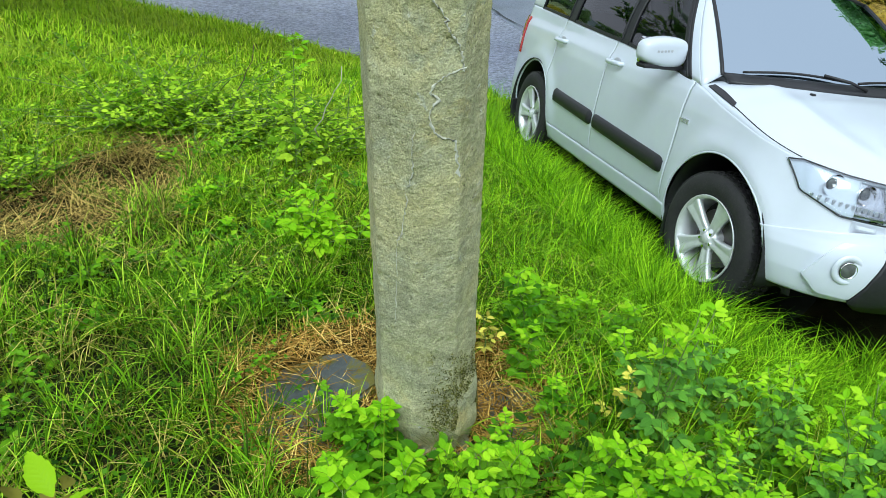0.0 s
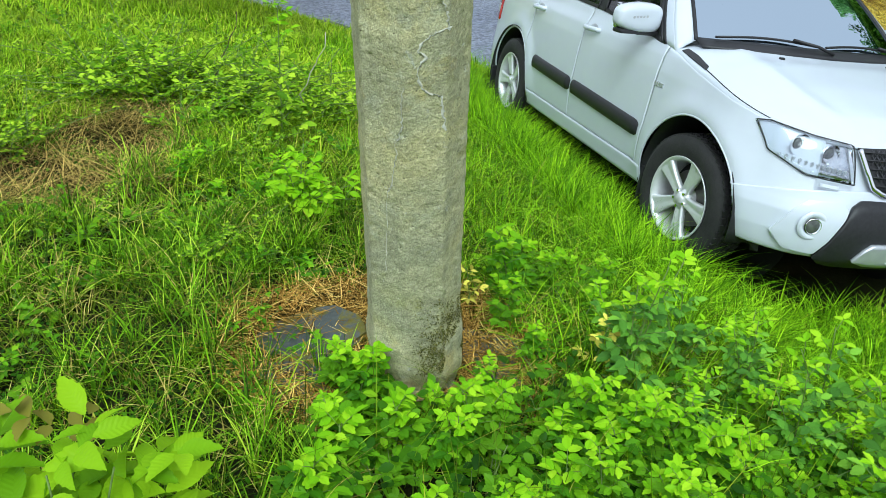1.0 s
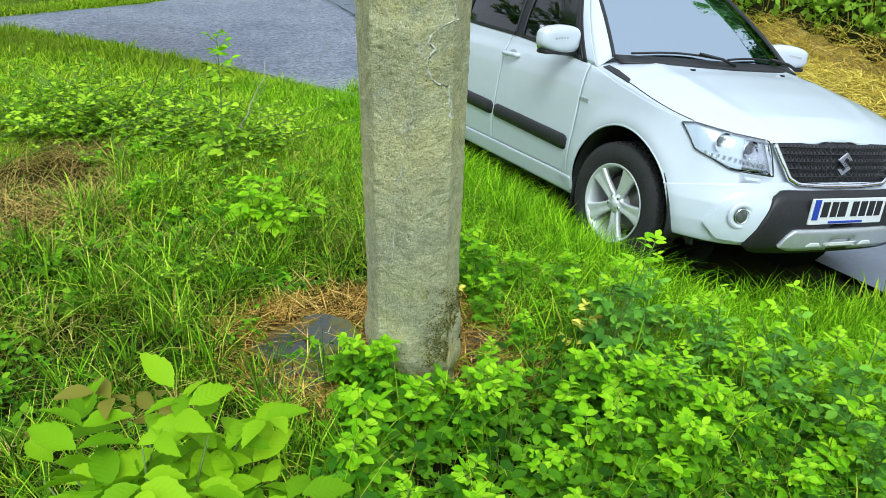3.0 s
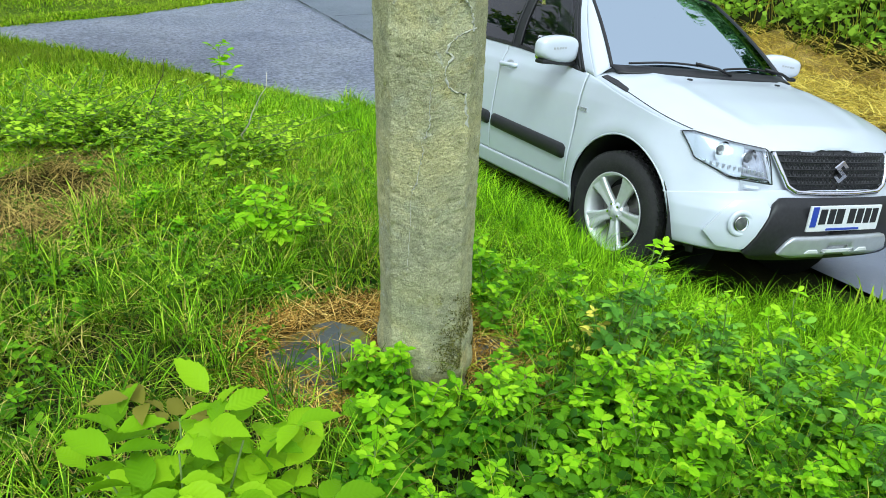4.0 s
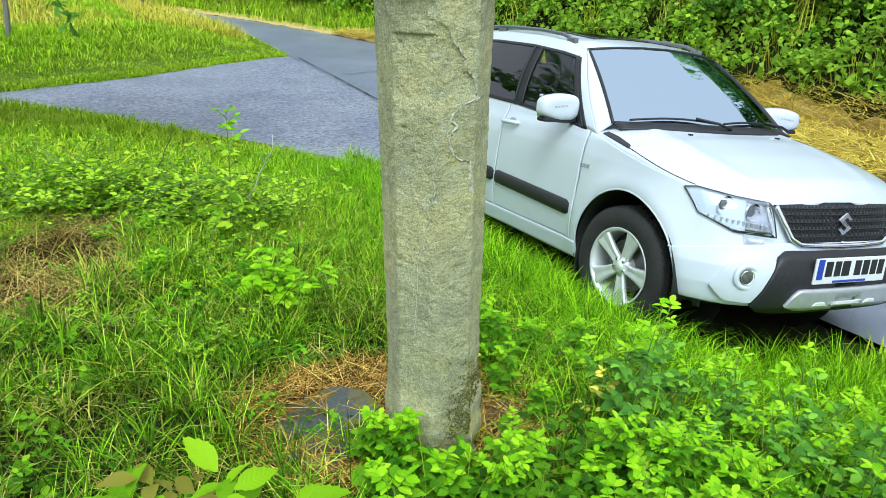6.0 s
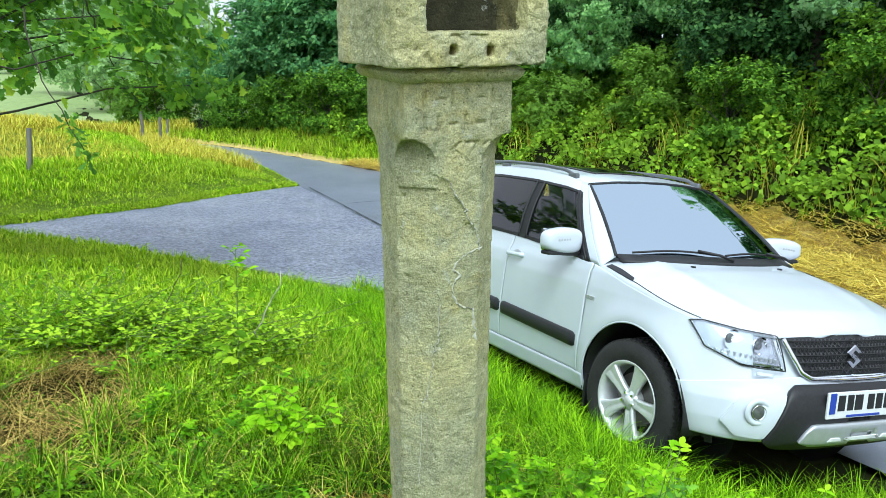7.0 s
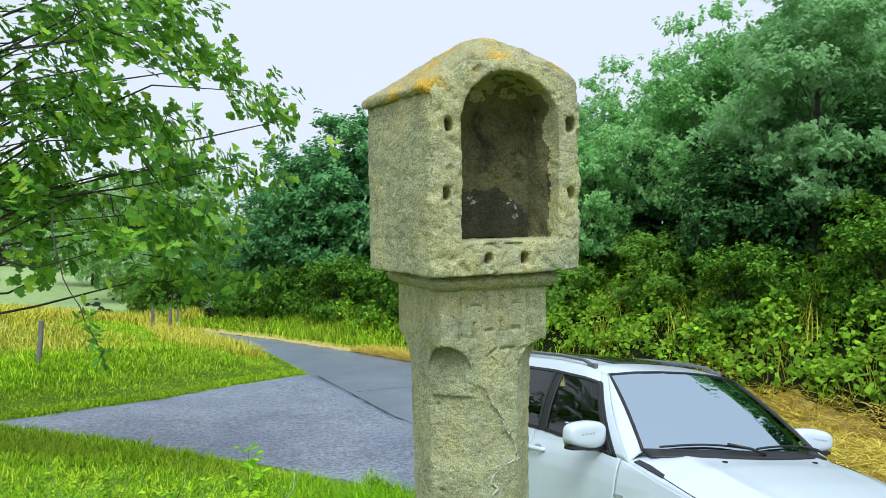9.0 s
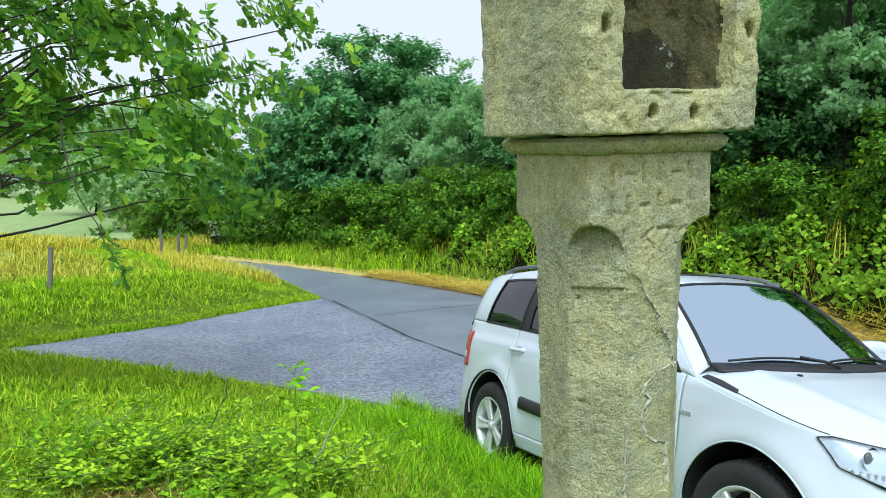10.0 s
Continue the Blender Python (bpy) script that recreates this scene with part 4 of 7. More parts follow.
# pillar fronts between the windscreen and the sides
for sign in (-1, 1):
    v = np.linspace(0, 1, 18)
    a = WS_LOW[0] * (1 - v)[:, None] + WS_TOP[0] * v[:, None] + 0.02 * (4 * v * (1 - v))[:, None] * np.array((0, -0.5, 0.85))
    L, T = belt_edge(np.array([LINES[0][0]])), roof_edge(np.array([LINES[0][1]]))
    b = L * (1 - v)[:, None] + T * v[:, None]
    b[:, 0] = -(b[:, 0] + 0.030 * 4 * v * (1 - v))
    w = np.linspace(0, 1, 6)
    P = a[:, None] * (1 - w)[None, :, None] + b[:, None] * w[None, :, None] + 0.012 * (4 * w * (1 - w))[None, :, None] * np.array((-0.6, -0.6, 0.3))
    P[..., 0] *= -sign
    F = grid_faces(18, 6)
    panel("a_pillar_front", P.reshape(-1, 3), F if sign > 0 else F[:, ::-1], PAINT)
# roof
ryy = np.linspace(0.95, 3.26, 50)
E = roof_edge(ryy)
ru2 = np.linspace(-1, 1, 31)
PX = E[:, 0][:, None] * ru2
front_pull = 0.105 * (1 - smooth_step(0.95, 1.32, ryy))
PY = ryy[:, None] - front_pull[:, None] * (1 - ru2 ** 2)
PZ = E[:, 2][:, None] + np.interp(ryy, [0.98, 1.5, 2.6, 3.26], [0.042, 0.05, 0.05, 0.04])[:, None] * (1 - np.abs(ru2) ** 2.4)
RV = np.stack([PX, PY, PZ], -1)
panel("roof", RV.reshape(-1, 3), grid_faces(50, 31), PAINT)
panel("sunroof", (RV[5:24, 6:25] + np.array([0, 0, 0.006])).reshape(-1, 3), grid_faces(19, 19), plain("black_roof_glass", (0.01, 0.01, 0.012), 0.06, vary=0.1), label="dark glass sunroof")
for sign in (-1, 1):
    y = np.linspace(1.12, 3.0, 30)
    P = roof_edge(y)
    P[:, 0] = (P[:, 0] - 0.035) * sign
    P[:, 2] += 0.016 + 0.026 * smooth_step(0, 0.12, np.minimum(y - 1.12, 3.0 - y))
    tube("roof_rail", P, 0.013, RAIL, car, 8, "grey roof rail")
    for yy in (1.14, 2.06, 2.98):
        e = roof_edge(np.array([yy]))[0]
        bm = bmesh.new()
        x = (e[0] - 0.035) * sign
        box(bm, (x - 0.016, yy - 0.05, e[2] - 0.01), (x + 0.016, yy + 0.05, e[2] + 0.034), 0.01)
        part("rail_foot", shade(bm), RAIL, car)
# rear screen and tailgate glass
A = np.array([(-0.66, 3.44, 1.135), (0, 3.47, 1.14), (0.66, 3.44, 1.135)])
B = np.array([(-0.565, 3.25, 1.555), (0, 3.27, 1.595), (0.565, 3.25, 1.555)])
V, F = ruled(A, B, 20, 12, 0.02, (0, 0.7, 0.4))
panel("rear_window", V, F[:, ::-1], GLASS_REAR, thick=0)

# underbody and wheel housings
bm = bmesh.new()
box(bm, (-0.66, -0.55, 0.30), (0.66, 3.25, 0.46), 0.05)
part("underbody", bm, BLACK, car)
for yc in (FRONT_Y, 2.64):
    for sign in (-1, 1):
        a = np.linspace(-0.15, math.pi + 0.15, 26)
        xs = np.linspace(0.46, 0.86, 4)
        V = np.stack([np.stack([np.full(26, sign * x), yc + 0.445 * np.cos(a), 0.39 + 0.44 * np.sin(a)], -1) for x in xs], 1).reshape(-1, 3)
        panel("wheel_housing", V, grid_faces(26, 4), BLACK, thick=0.006)
        bm = bmesh.new()
        bmesh.ops.create_circle(bm, cap_ends=True, radius=0.445, segments=32, matrix=Matrix.Translation((sign * 0.47, yc, 0.39)) @ Matrix.Rotation(radians(90), 4, "Y"))
        part("wheel_housing", bm, BLACK, car)
        a = np.linspace(-0.12, math.pi + 0.12, 40)
        R = ARCH[0][2] if yc < 1 else ARCH[1][2]
        lip = np.stack([np.zeros(40), yc + R * np.cos(a), 0.39 + R * np.sin(a)], -1)
        lip[:, 0] = sign * (skin(s_of_y(lip[:, 1]), np.maximum(lip[:, 2], 0.3))[:, 0] - 0.002)
        tube("arch_lip", lip, 0.006, PAINT, car, 7)
    # mud flap
    bm = bmesh.new()
    box(bm, (-0.86, yc + 0.40, 0.22), (-0.66, yc + 0.425, 0.42), 0.006)
    part("mud_flap", bm, BLACK, car)


# wheels
def lathe(profile, steps, axis_x=0.0):
    """Revolves (radius, x) points about the x axis."""
    a = np.linspace(0, 2 * math.pi, steps, endpoint=False)
    p = np.array(profile, float)
    V = np.stack([np.repeat(p[:, 1][None], steps, 0), p[:, 0][None] * np.cos(a)[:, None], p[:, 0][None] * np.sin(a)[:, None]], -1).reshape(-1, 3)
    k = len(p)
    i, j = np.meshgrid(np.arange(steps), np.arange(k - 1), indexing="ij")
    n = (i + 1) % steps
    F = np.stack([i * k + j, i * k + j + 1, n * k + j + 1, n * k + j], -1).reshape(-1, 4)
    return V, F


def make_wheel():
    """A wheel whose outer face looks along -x."""
    w = new("wheel")
    V, F = lathe([(0.218, -0.098), (0.236, -0.108), (0.270, -0.115), (0.304, -0.112), (0.326, -0.100), (0.335, -0.085), (0.339, 0.0), (0.335, 0.085), (0.310, 0.110), (0.25, 0.10), (0.218, 0.09)], 72)
    tyre = part("tyre", mesh_np("tyre", V, F), RUBBER, w, "black road tyre with block tread")
    # tread blocks
    bm = bmesh.new()
    for row, x in enumerate((-0.080, -0.045, -0.012, 0.022, 0.055, 0.083)):
        for i in range(56):
            a = 2 * math.pi * (i + 0.5 * (row % 2)) / 56
            m = Matrix.Rotation(a, 4, "X") @ Matrix.Translation((x, 0, 0.338 - 0.004 * (abs(x) > 0.07))) @ Matrix.Rotation(0.25 * (-1) ** row, 4, "Z") @ Matrix.Diagonal((0.026, 0.028, 0.010, 1))
            bmesh.ops.create_cube(bm, size=1.0, matrix=m)
    part("tread", bm, RUBBER, tyre)
    V, F = lathe([(0.236, -0.104), (0.242, -0.110), (0.238, -0.113), (0.226, -0.106), (0.216, -0.085), (0.208, -0.04), (0.205, 0.08)], 72)
    rim = part("rim", mesh_np("rim", V, F), ALLOY, w, "silver five-spoke alloy rim")
    rim.matrix_basis = Matrix.Diagonal((1, 0.925, 0.925, 1))
    for i in range(5):
        a = 2 * math.pi * i / 5 + math.pi / 2
        bm = bmesh.new()
        rows = []
        for r, half, x, dep in ((0.035, 0.030, -0.088, 0.03), (0.08, 0.030, -0.094, 0.028), (0.13, 0.036, -0.098, 0.026), (0.18, 0.046, -0.102, 0.025), (0.226, 0.060, -0.106, 0.03)):
            rows.append([bm.verts.new(p) for p in ((x + dep, -half - 0.004, r), (x + 0.004, -half, r), (x, -half * 0.72, r), (x + 0.009, -half * 0.22, r), (x + 0.009, half * 0.22, r), (x, half * 0.72, r), (x + 0.004, half, r), (x + dep, half + 0.004, r))])
        for p, q in zip(rows[:-1], rows[1:]):
            for j in range(7):
                bm.faces.new((p[j], p[j + 1], q[j + 1], q[j]))
            bm.faces.new((p[7], p[0], q[0], q[7]))
        bmesh.ops.recalc_face_normals(bm, faces=bm.faces)
        bmesh.ops.rotate(bm, verts=bm.verts, cent=(0, 0, 0), matrix=Matrix.Rotation(a - math.pi / 2, 3, "X"))
        part("spoke", shade(bm), ALLOY, rim)
    V, F = lathe([(0.0, -0.100), (0.026, -0.099), (0.031, -0.094), (0.032, -0.088), (0.062, -0.086), (0.066, -0.07), (0.066, -0.03)], 36)
    part("hub_cap", mesh_np("hub_cap", V, F), ALLOY, rim)
    for i in range(5):
        a = 2 * math.pi * (i + 0.5) / 5
        bm = bmesh.new()
        bmesh.ops.create_cone(bm, cap_ends=True, segments=6, radius1=0.010, radius2=0.009, depth=0.02, matrix=Matrix.Translation((-0.088, 0.047 * math.cos(a), 0.047 * math.sin(a))) @ Matrix.Rotation(radians(-90), 4, "Y"))
        part("wheel_nut", bm, CHROME, rim)
    V, F = lathe([(0.03, -0.03), (0.145, -0.03), (0.150, -0.025), (0.150, -0.005), (0.06, 0.0), (0.06, 0.05)], 48)
    part("brake_disc", mesh_np("brake_disc", V, F), plain("brake_iron", (0.20, 0.19, 0.18), 0.45, metal=0.8), w)
    V, F = lathe([(0.205, 0.02), (0.03, 0.025)], 40)
    part("wheel_back", mesh_np("wheel_back", V, F), DARK, w)
    return w


wheel = make_wheel()
wheel.parent = car
wheel.matrix_basis = pose(-0.775, FRONT_Y, 0.385, 24, 0, 6)
for x, y, a, steer in ((-0.745, 2.64, 50, 0), (0.77, FRONT_Y, 10, 186), (0.745, 2.64, 33, 180)):
    c = copy_thing(wheel, pose(x, y, 0.385, a, 0, steer))

# black moulding along the doors
for sign in (-1, 1):
    for y0, y1 in ((0.47, 1.43), (1.45, 2.16)):
        s = np.linspace(s_of_y(y0), s_of_y(y1), 40)
        ring = []
        prof = [(-0.046, 0.0), (-0.040, 0.016), (-0.01, 0.024), (0.03, 0.022), (0.046, 0.010), (0.048, 0.0)]
        yy = np.interp(s, S_ALL, OY)
        taper = smooth_step(0, 0.04, np.minimum(yy - y0 + 0.004, y1 - yy + 0.004))
        zc = 0.600 + 0.030 * (yy - 0.47)
        V = np.stack([skin(s, zc + dz * (0.6 + 0.4 * taper), lf * taper + 0.001) for dz, lf in prof], 1)
        V[..., 0] *= sign
        F = grid_faces(40, len(prof))
        part("side_moulding", mesh_np("side_moulding", V.reshape(-1, 3), F if sign < 0 else F[:, ::-1]), BLACK, car, "black rubbing strip along the door")
    # pull handles
    for y0 in (1.33, 2.27):
        c = skin(s_of_y(y0), 1.03)
        P = np.array([(sign * (c[0] + o), y0 + d, 1.026 + e) for d, o, e in ((-0.10, -0.002, 0.004), (-0.09, 0.022, 0.004), (-0.04, 0.032, 0.003), (0.03, 0.032, 0), (0.085, 0.022, -0.002), (0.10, -0.002, -0.002))])
        t = np.linspace(0, 5, 24)
        P = np.stack([np.interp(t, np.arange(6), P[:, i]) for i in range(3)], -1)
        tube("door_handle", P, [0.016] * 24, PAINT, car, 8)
        bm = bmesh.new()
        bmesh.ops.create_uvsphere(bm, u_segments=20, v_segments=10, radius=1, matrix=Matrix.Translation((sign * (c[0] - 0.004), y0 - 0.01, 1.031)) @ Matrix.Diagonal((0.007, 0.055, 0.030, 1)))
        part("handle_recess", shade(bm), SILVER, car)

# mirrors
for sign in (-1, 1):
    bm = bmesh.new()
    bmesh.ops.create_uvsphere(bm, u_segments=36, v_segments=22, radius=1.0)
    for v in bm.verts:
        p = v.co
        sgn = lambda a: math.copysign(abs(a) ** 0.55, a)
        q = Vector((sgn(p.x) * 0.155, sgn(p.y) * 0.068, sgn(p.z) * 0.082))
        if q.y > 0:
            q.y *= 0.55
        q.z *= 1 - 0.22 * max(0, q.x * sign) / 0.135
        v.co = q
    m = Matrix.Translation((sign * 0.945, 0.635, 1.200)) @ Matrix.Rotation(radians(-10 * sign), 4, "Z")
    bmesh.ops.transform(bm, matrix=m, verts=bm.verts)
    mir = part("mirror_housing", shade(bm), PAINT, car, "white door mirror with a clear turn lamp")
    bm = bmesh.new()
    box(bm, (-0.115, 0.026, -0.07), (0.115, 0.036, 0.07), 0.02, 3)
    bmesh.ops.transform(bm, matrix=m, verts=bm.verts)
    part("mirror_glass", bm, CHROME, mir)
    bm = bmesh.new()
    extrude_poly(bm, [(sign * 0.80, 0.48, 1.085), (sign * 0.79, 0.74, 1.10), (sign * 0.745, 0.76, 1.24)], (sign * 0.02, 0, 0))
    box(bm, (min(sign * 0.80, sign * 0.94), 0.61, 1.105), (max(sign * 0.80, sign * 0.92), 0.67, 1.135), 0.01)
    part("mirror_foot", bm, BLACK, mir)
    bm = bmesh.new()
    box(bm, (-0.13, -0.05, -0.090), (0.13, 0.03, -0.064), 0.012)
    bmesh.ops.transform(bm, matrix=m, verts=bm.verts)
    part("mirror_base", bm, BLACK, mir)
    bm = bmesh.new()
    for i in range(5):
        x = -sign * 0.02 + sign * 0.022 * i
        box(bm, (x - 0.008, -0.0685, 0.006 - 0.002 * i), (x + 0.008, -0.060, 0.020 - 0.002 * i), 0.003)
    bmesh.ops.transform(bm, matrix=m, verts=bm.verts)
    part("turn_lamp", bm, SILVER, mir)


def on_nose(pts, lift=0.0, sign=-1):
    """Skin points at (x, z) on the front, looked up by x."""
    out = []
    for x, z in pts:
        s = float(np.interp(abs(x), OX[:337], S_ALL[:337]))
        for _ in range(4):
            p = skin(s, z, lift)
            s = float(np.clip(s + (abs(x) - p[0]) * 0.25, 0, 0.3))
        p = skin(s, z, lift)
        out.append(Vector((math.copysign(p[0], x), p[1], p[2])))
    return out


def bent_plate(name, poly, thick, material, parent, lift=0.0, label="", n=10):
    """A polygon in (x, z), cut into strips and laid on the curved nose."""
    poly = np.array(poly)
    lo, hi = poly[:, 0].min(), poly[:, 0].max()
    xs = np.linspace(lo + 1e-4, hi - 1e-4, n)
    tops, lows = [], []
    for x in xs:
        z = []
        for (ax, az), (bx, bz) in zip(poly, np.roll(poly, -1, 0)):
            if (ax - x) * (bx - x) <= 0 and abs(ax - bx) > 1e-9:
                z.append(az + (bz - az) * (x - ax) / (bx - ax))
        tops.append(max(z))
        lows.append(min(z))
    k = 7
    rows = []
    for x, a, b in zip(xs, lows, tops):
        rows.append([np.array(p) for p in on_nose([(x, a + (b - a) * j / (k - 1)) for j in range(k)], lift)])
    V = np.array(rows).reshape(-1, 3)
    ob = part(name, mesh_np(name, V, grid_faces(n, k)), material, parent, label)
    md = ob.modifiers.new("thickness", "SOLIDIFY")
    md.thickness = thick
    md.offset = 0
    return ob


for sg in (-1, 1):
    # headlamp: bowl, two projectors and a ribbed turn lamp under a clear lens
    poly = [(sg * 0.450, 0.715), (sg * 0.455, 0.878), (sg * 0.63, 0.898), (sg * 0.775, 0.925), (sg * 0.815, 0.915), (sg * 0.785, 0.80), (sg * 0.66, 0.730)]
    lamp = bent_plate("headlamp", poly, 0.004, LENS, car, 0.012, "clear headlamp with chrome reflectors", 22)
    lamp.visible_shadow = False
    bent_plate("lamp_bowl", poly, 0.004, plain("lamp_bowl_metal", (0.62, 0.65, 0.68), 0.25, metal=0.9, vary=0.2, scale=18), lamp, -0.012, n=20)
    rim_pts = on_nose(poly, 0.010)
    loop = np.array([tuple(p) for p in rim_pts + rim_pts[:1]])
    t = np.linspace(0, len(loop) - 1, 80)
    loop = np.stack([np.interp(t, np.arange(len(loop)), loop[:, i]) for i in range(3)], -1)
    for i in range(len(loop)):
        loop[i] = on_nose([(loop[i][0], loop[i][2])], 0.010)[0]
    tube("lamp_edge", loop, 0.0035, BLACK, lamp, 5)
    for x, z, r in ((0.56, 0.83, 0.045), (0.68, 0.85, 0.050)):
        p = on_nose([(sg * x, z)], -0.004)[0]
        q = on_nose([(sg * x, z)], 0.05)[0]
        d = (q - p).normalized()
        rot = d.to_track_quat("Z", "Y").to_matrix().to_4x4()
        bm = bmesh.new()
        bmesh.ops.create_cone(bm, cap_ends=False, segments=28, radius1=r * 0.55, radius2=r, depth=0.03, matrix=Matrix.Translation(p) @ rot)
        part("lamp_reflector", shade(bm), CHROME, lamp)
        bm = bmesh.new()
        bmesh.ops.create_uvsphere(bm, u_segments=20, v_segments=12, radius=r * 0.58, matrix=Matrix.Translation(p) @ rot @ Matrix.Diagonal((1, 1, 0.5, 1)))
        part("lamp_projector", shade(bm), plain("projector_glass", (0.12, 0.13, 0.14), 0.05, vary=0.1), lamp)
    bm = bmesh.new()
    for i in range(12):
        x = sg * (0.49 + 0.023 * i)
        p = on_nose([(x, 0.757 + 0.0028 * i)], -0.002)[0]
        box(bm, (p.x - 0.008, p.y - 0.006, p.z - 0.012), (p.x + 0.010, p.y + 0.004, p.z + 0.012), 0.003, 1)
    part("turn_lamp", bm, SILVER, lamp)
    # fog lamp in a raised white surround
    sur = [(sg * 0.575, 0.385), (sg * 0.475, 0.60), (sg * 0.495, 0.635), (sg * 0.64, 0.625), (sg * 0.70, 0.565), (sg * 0.75, 0.46), (sg * 0.69, 0.39)]
    fs = bent_plate("fog_lamp_surround", sur, 0.03, PAINT, car, 0.012, n=18)
    bv = fs.modifiers.new("round", "BEVEL")
    bv.width = 0.012
    bv.segments = 3
    p = on_nose([(sg * 0.622, 0.520)], 0.028)[0]
    rot = Vector((sg * 0.30, -1, 0)).normalized().to_track_quat("Z", "Y").to_matrix().to_4x4()
    seat_ = Matrix.Translation(p + Vector((sg * 0.001, -0.002, 0))) @ rot @ Matrix.Rotation(radians(90), 4, "Y")
    V, F = lathe([(0.070, 0.006), (0.064, -0.001), (0.055, -0.003), (0.047, 0.000), (0.040, 0.006), (0.036, 0.012)], 40)
    part("fog_lamp_recess", mesh_np("fog_lamp_recess", V, F), PAINT, car, "raised white ring").matrix_basis = seat_
    V, F = lathe([(0.0, -0.006), (0.022, -0.004), (0.032, 0.0), (0.040, 0.003)], 32)
    fg = part("fog_lamp", mesh_np("fog_lamp", V, F), plain("fog_glass", (0.10, 0.11, 0.10), 0.06, vary=0.3), car, "round dark glass fog lamp")
    fg.matrix_basis = seat_
    V, F = lathe([(0.034, -0.002), (0.036, -0.004), (0.038, -0.002)], 32)
    part("fog_ring", mesh_np("fog_ring", V, F), CHROME, fg)
    # headlamp washer cover
    bent_plate("washer_cover", [(sg * 0.52, 0.685), (sg * 0.52, 0.70), (sg * 0.60, 0.705), (sg * 0.60, 0.69)], 0.006, PAINT, car, 0.012, n=6)
    # tail lamp
    V, F = patch(s_of_y(3.16), s_of_y(3.44), 0.80, 1.10, 20, 14, sg, 0.012)
    panel("tail_lamp", V, F, RED, label="red and clear tail lamp cluster")
    V, F = patch(s_of_y(3.20), s_of_y(3.44), 0.86, 0.93, 16, 6, sg, 0.016)
    panel("tail_lamp_clear", V, F, SILVER)

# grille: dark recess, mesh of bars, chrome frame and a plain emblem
grille = bent_plate("grille", [(-0.43, 0.868), (-0.365, 0.715), (-0.31, 0.690), (0.31, 0.690), (0.365, 0.715), (0.43, 0.868), (0.0, 0.885)], 0.01, BLACK, car, 0.000, "black mesh grille with a chrome rim", 30)
for z0 in (0.722, 0.757, 0.792, 0.827, 0.858):
    w = np.interp(z0, [0.695, 0.72, 0.87], [0.31, 0.355, 0.415])
    P = np.array([tuple(p) for p in on_nose([(x, z0) for x in np.linspace(-w, w, 28)], 0.016)])
    tube("grille_bar", P, 0.0045, BLACK, grille, 5)
pieces = []
for k in range(-16, 17):
    for d in (-1, 1):
        for za, zb in ((0.702, 0.737), (0.737, 0.772), (0.772, 0.807), (0.807, 0.842), (0.842, 0.868)):
            xa, xb = 0.025 * k, 0.025 * k + d * 0.02
            if max(abs(xa), abs(xb)) < np.interp(za, [0.695, 0.72, 0.87], [0.30, 0.34, 0.405]):
                pieces.append(tube_np(np.array([tuple(p) for p in on_nose([(xa, za), (xb, zb)], 0.012)]), 0.0028, 4))
V, F, C = join_np(pieces)
part("grille_mesh", mesh_np("grille_mesh", V, [F, C]), plain("grille_grey", (0.05, 0.05, 0.055), 0.35, vary=0.1), grille)
P = np.array([tuple(p) for p in on_nose([(-0.43, 0.868), (-0.395, 0.775), (-0.362, 0.710), (-0.31, 0.684), (-0.14, 0.677), (0, 0.676), (0.14, 0.677), (0.31, 0.684), (0.362, 0.710), (0.395, 0.775), (0.43, 0.868)], 0.016)])
t = np.linspace(0, 10, 60)
P = np.stack([np.interp(t, np.arange(11), P[:, i]) for i in range(3)], -1)
tube("grille_rim", P, 0.013, CHROME, grille, 8)
bm = bmesh.new()
p = on_nose([(0.0, 0.785)], 0.03)[0]
for dx, dz, s in ((0.016, 0.022, 1), (-0.016, -0.022, -1)):
    extrude_poly(bm, [(p.x + s * a, p.y - 0.004, p.z + s * b) for a, b in ((-0.050, 0.022), (0.002, 0.060), (0.050, 0.022), (0.024, 0.022), (0.002, 0.036), (-0.014, 0.022), (0.030, -0.010), (0.010, -0.020))], (0, 0.01, 0))
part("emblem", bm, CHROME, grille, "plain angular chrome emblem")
# black lower mask with silver skid plate, and the number plate
bent_plate("bumper_mask", [(-0.465, 0.615), (-0.41, 0.655), (0.41, 0.655), (0.465, 0.615), (0.57, 0.37), (0.52, 0.335), (-0.52, 0.335), (-0.57, 0.37)], 0.03, BLACK, car, 0.014, "black plastic lower bumper", 30)
sk = bent_plate("skid_plate", [(-0.37, 0.450), (-0.34, 0.470), (0.34, 0.470), (0.37, 0.450), (0.41, 0.38), (0.34, 0.36), (-0.34, 0.36), (-0.41, 0.38)], 0.03, SILVER, car, 0.034, "silver skid plate with three slots", 26)
for x in (-0.19, 0.0, 0.19):
    bent_plate("slot", [(x - 0.050, 0.378), (x - 0.044, 0.398), (x + 0.044, 0.398), (x + 0.050, 0.378)], 0.006, PLATE_WHITE, sk, 0.050, n=6)
pl = on_nose([(0.0, 0.56)], 0.04)[0]
bm = bmesh.new()
box(bm, (-0.27, pl.y + 0.002, 0.495), (0.27, pl.y + 0.014, 0.632), 0.006)
plate = part("number_plate", bm, PLATE_WHITE, car, "white number plate with a blue edge strip")
bm = bmesh.new()
box(bm, (-0.256, pl.y - 0.002, 0.522), (-0.216, pl.y + 0.006, 0.628), 0.001)
part("blue_strip", bm, PLATE_BLUE, plate)
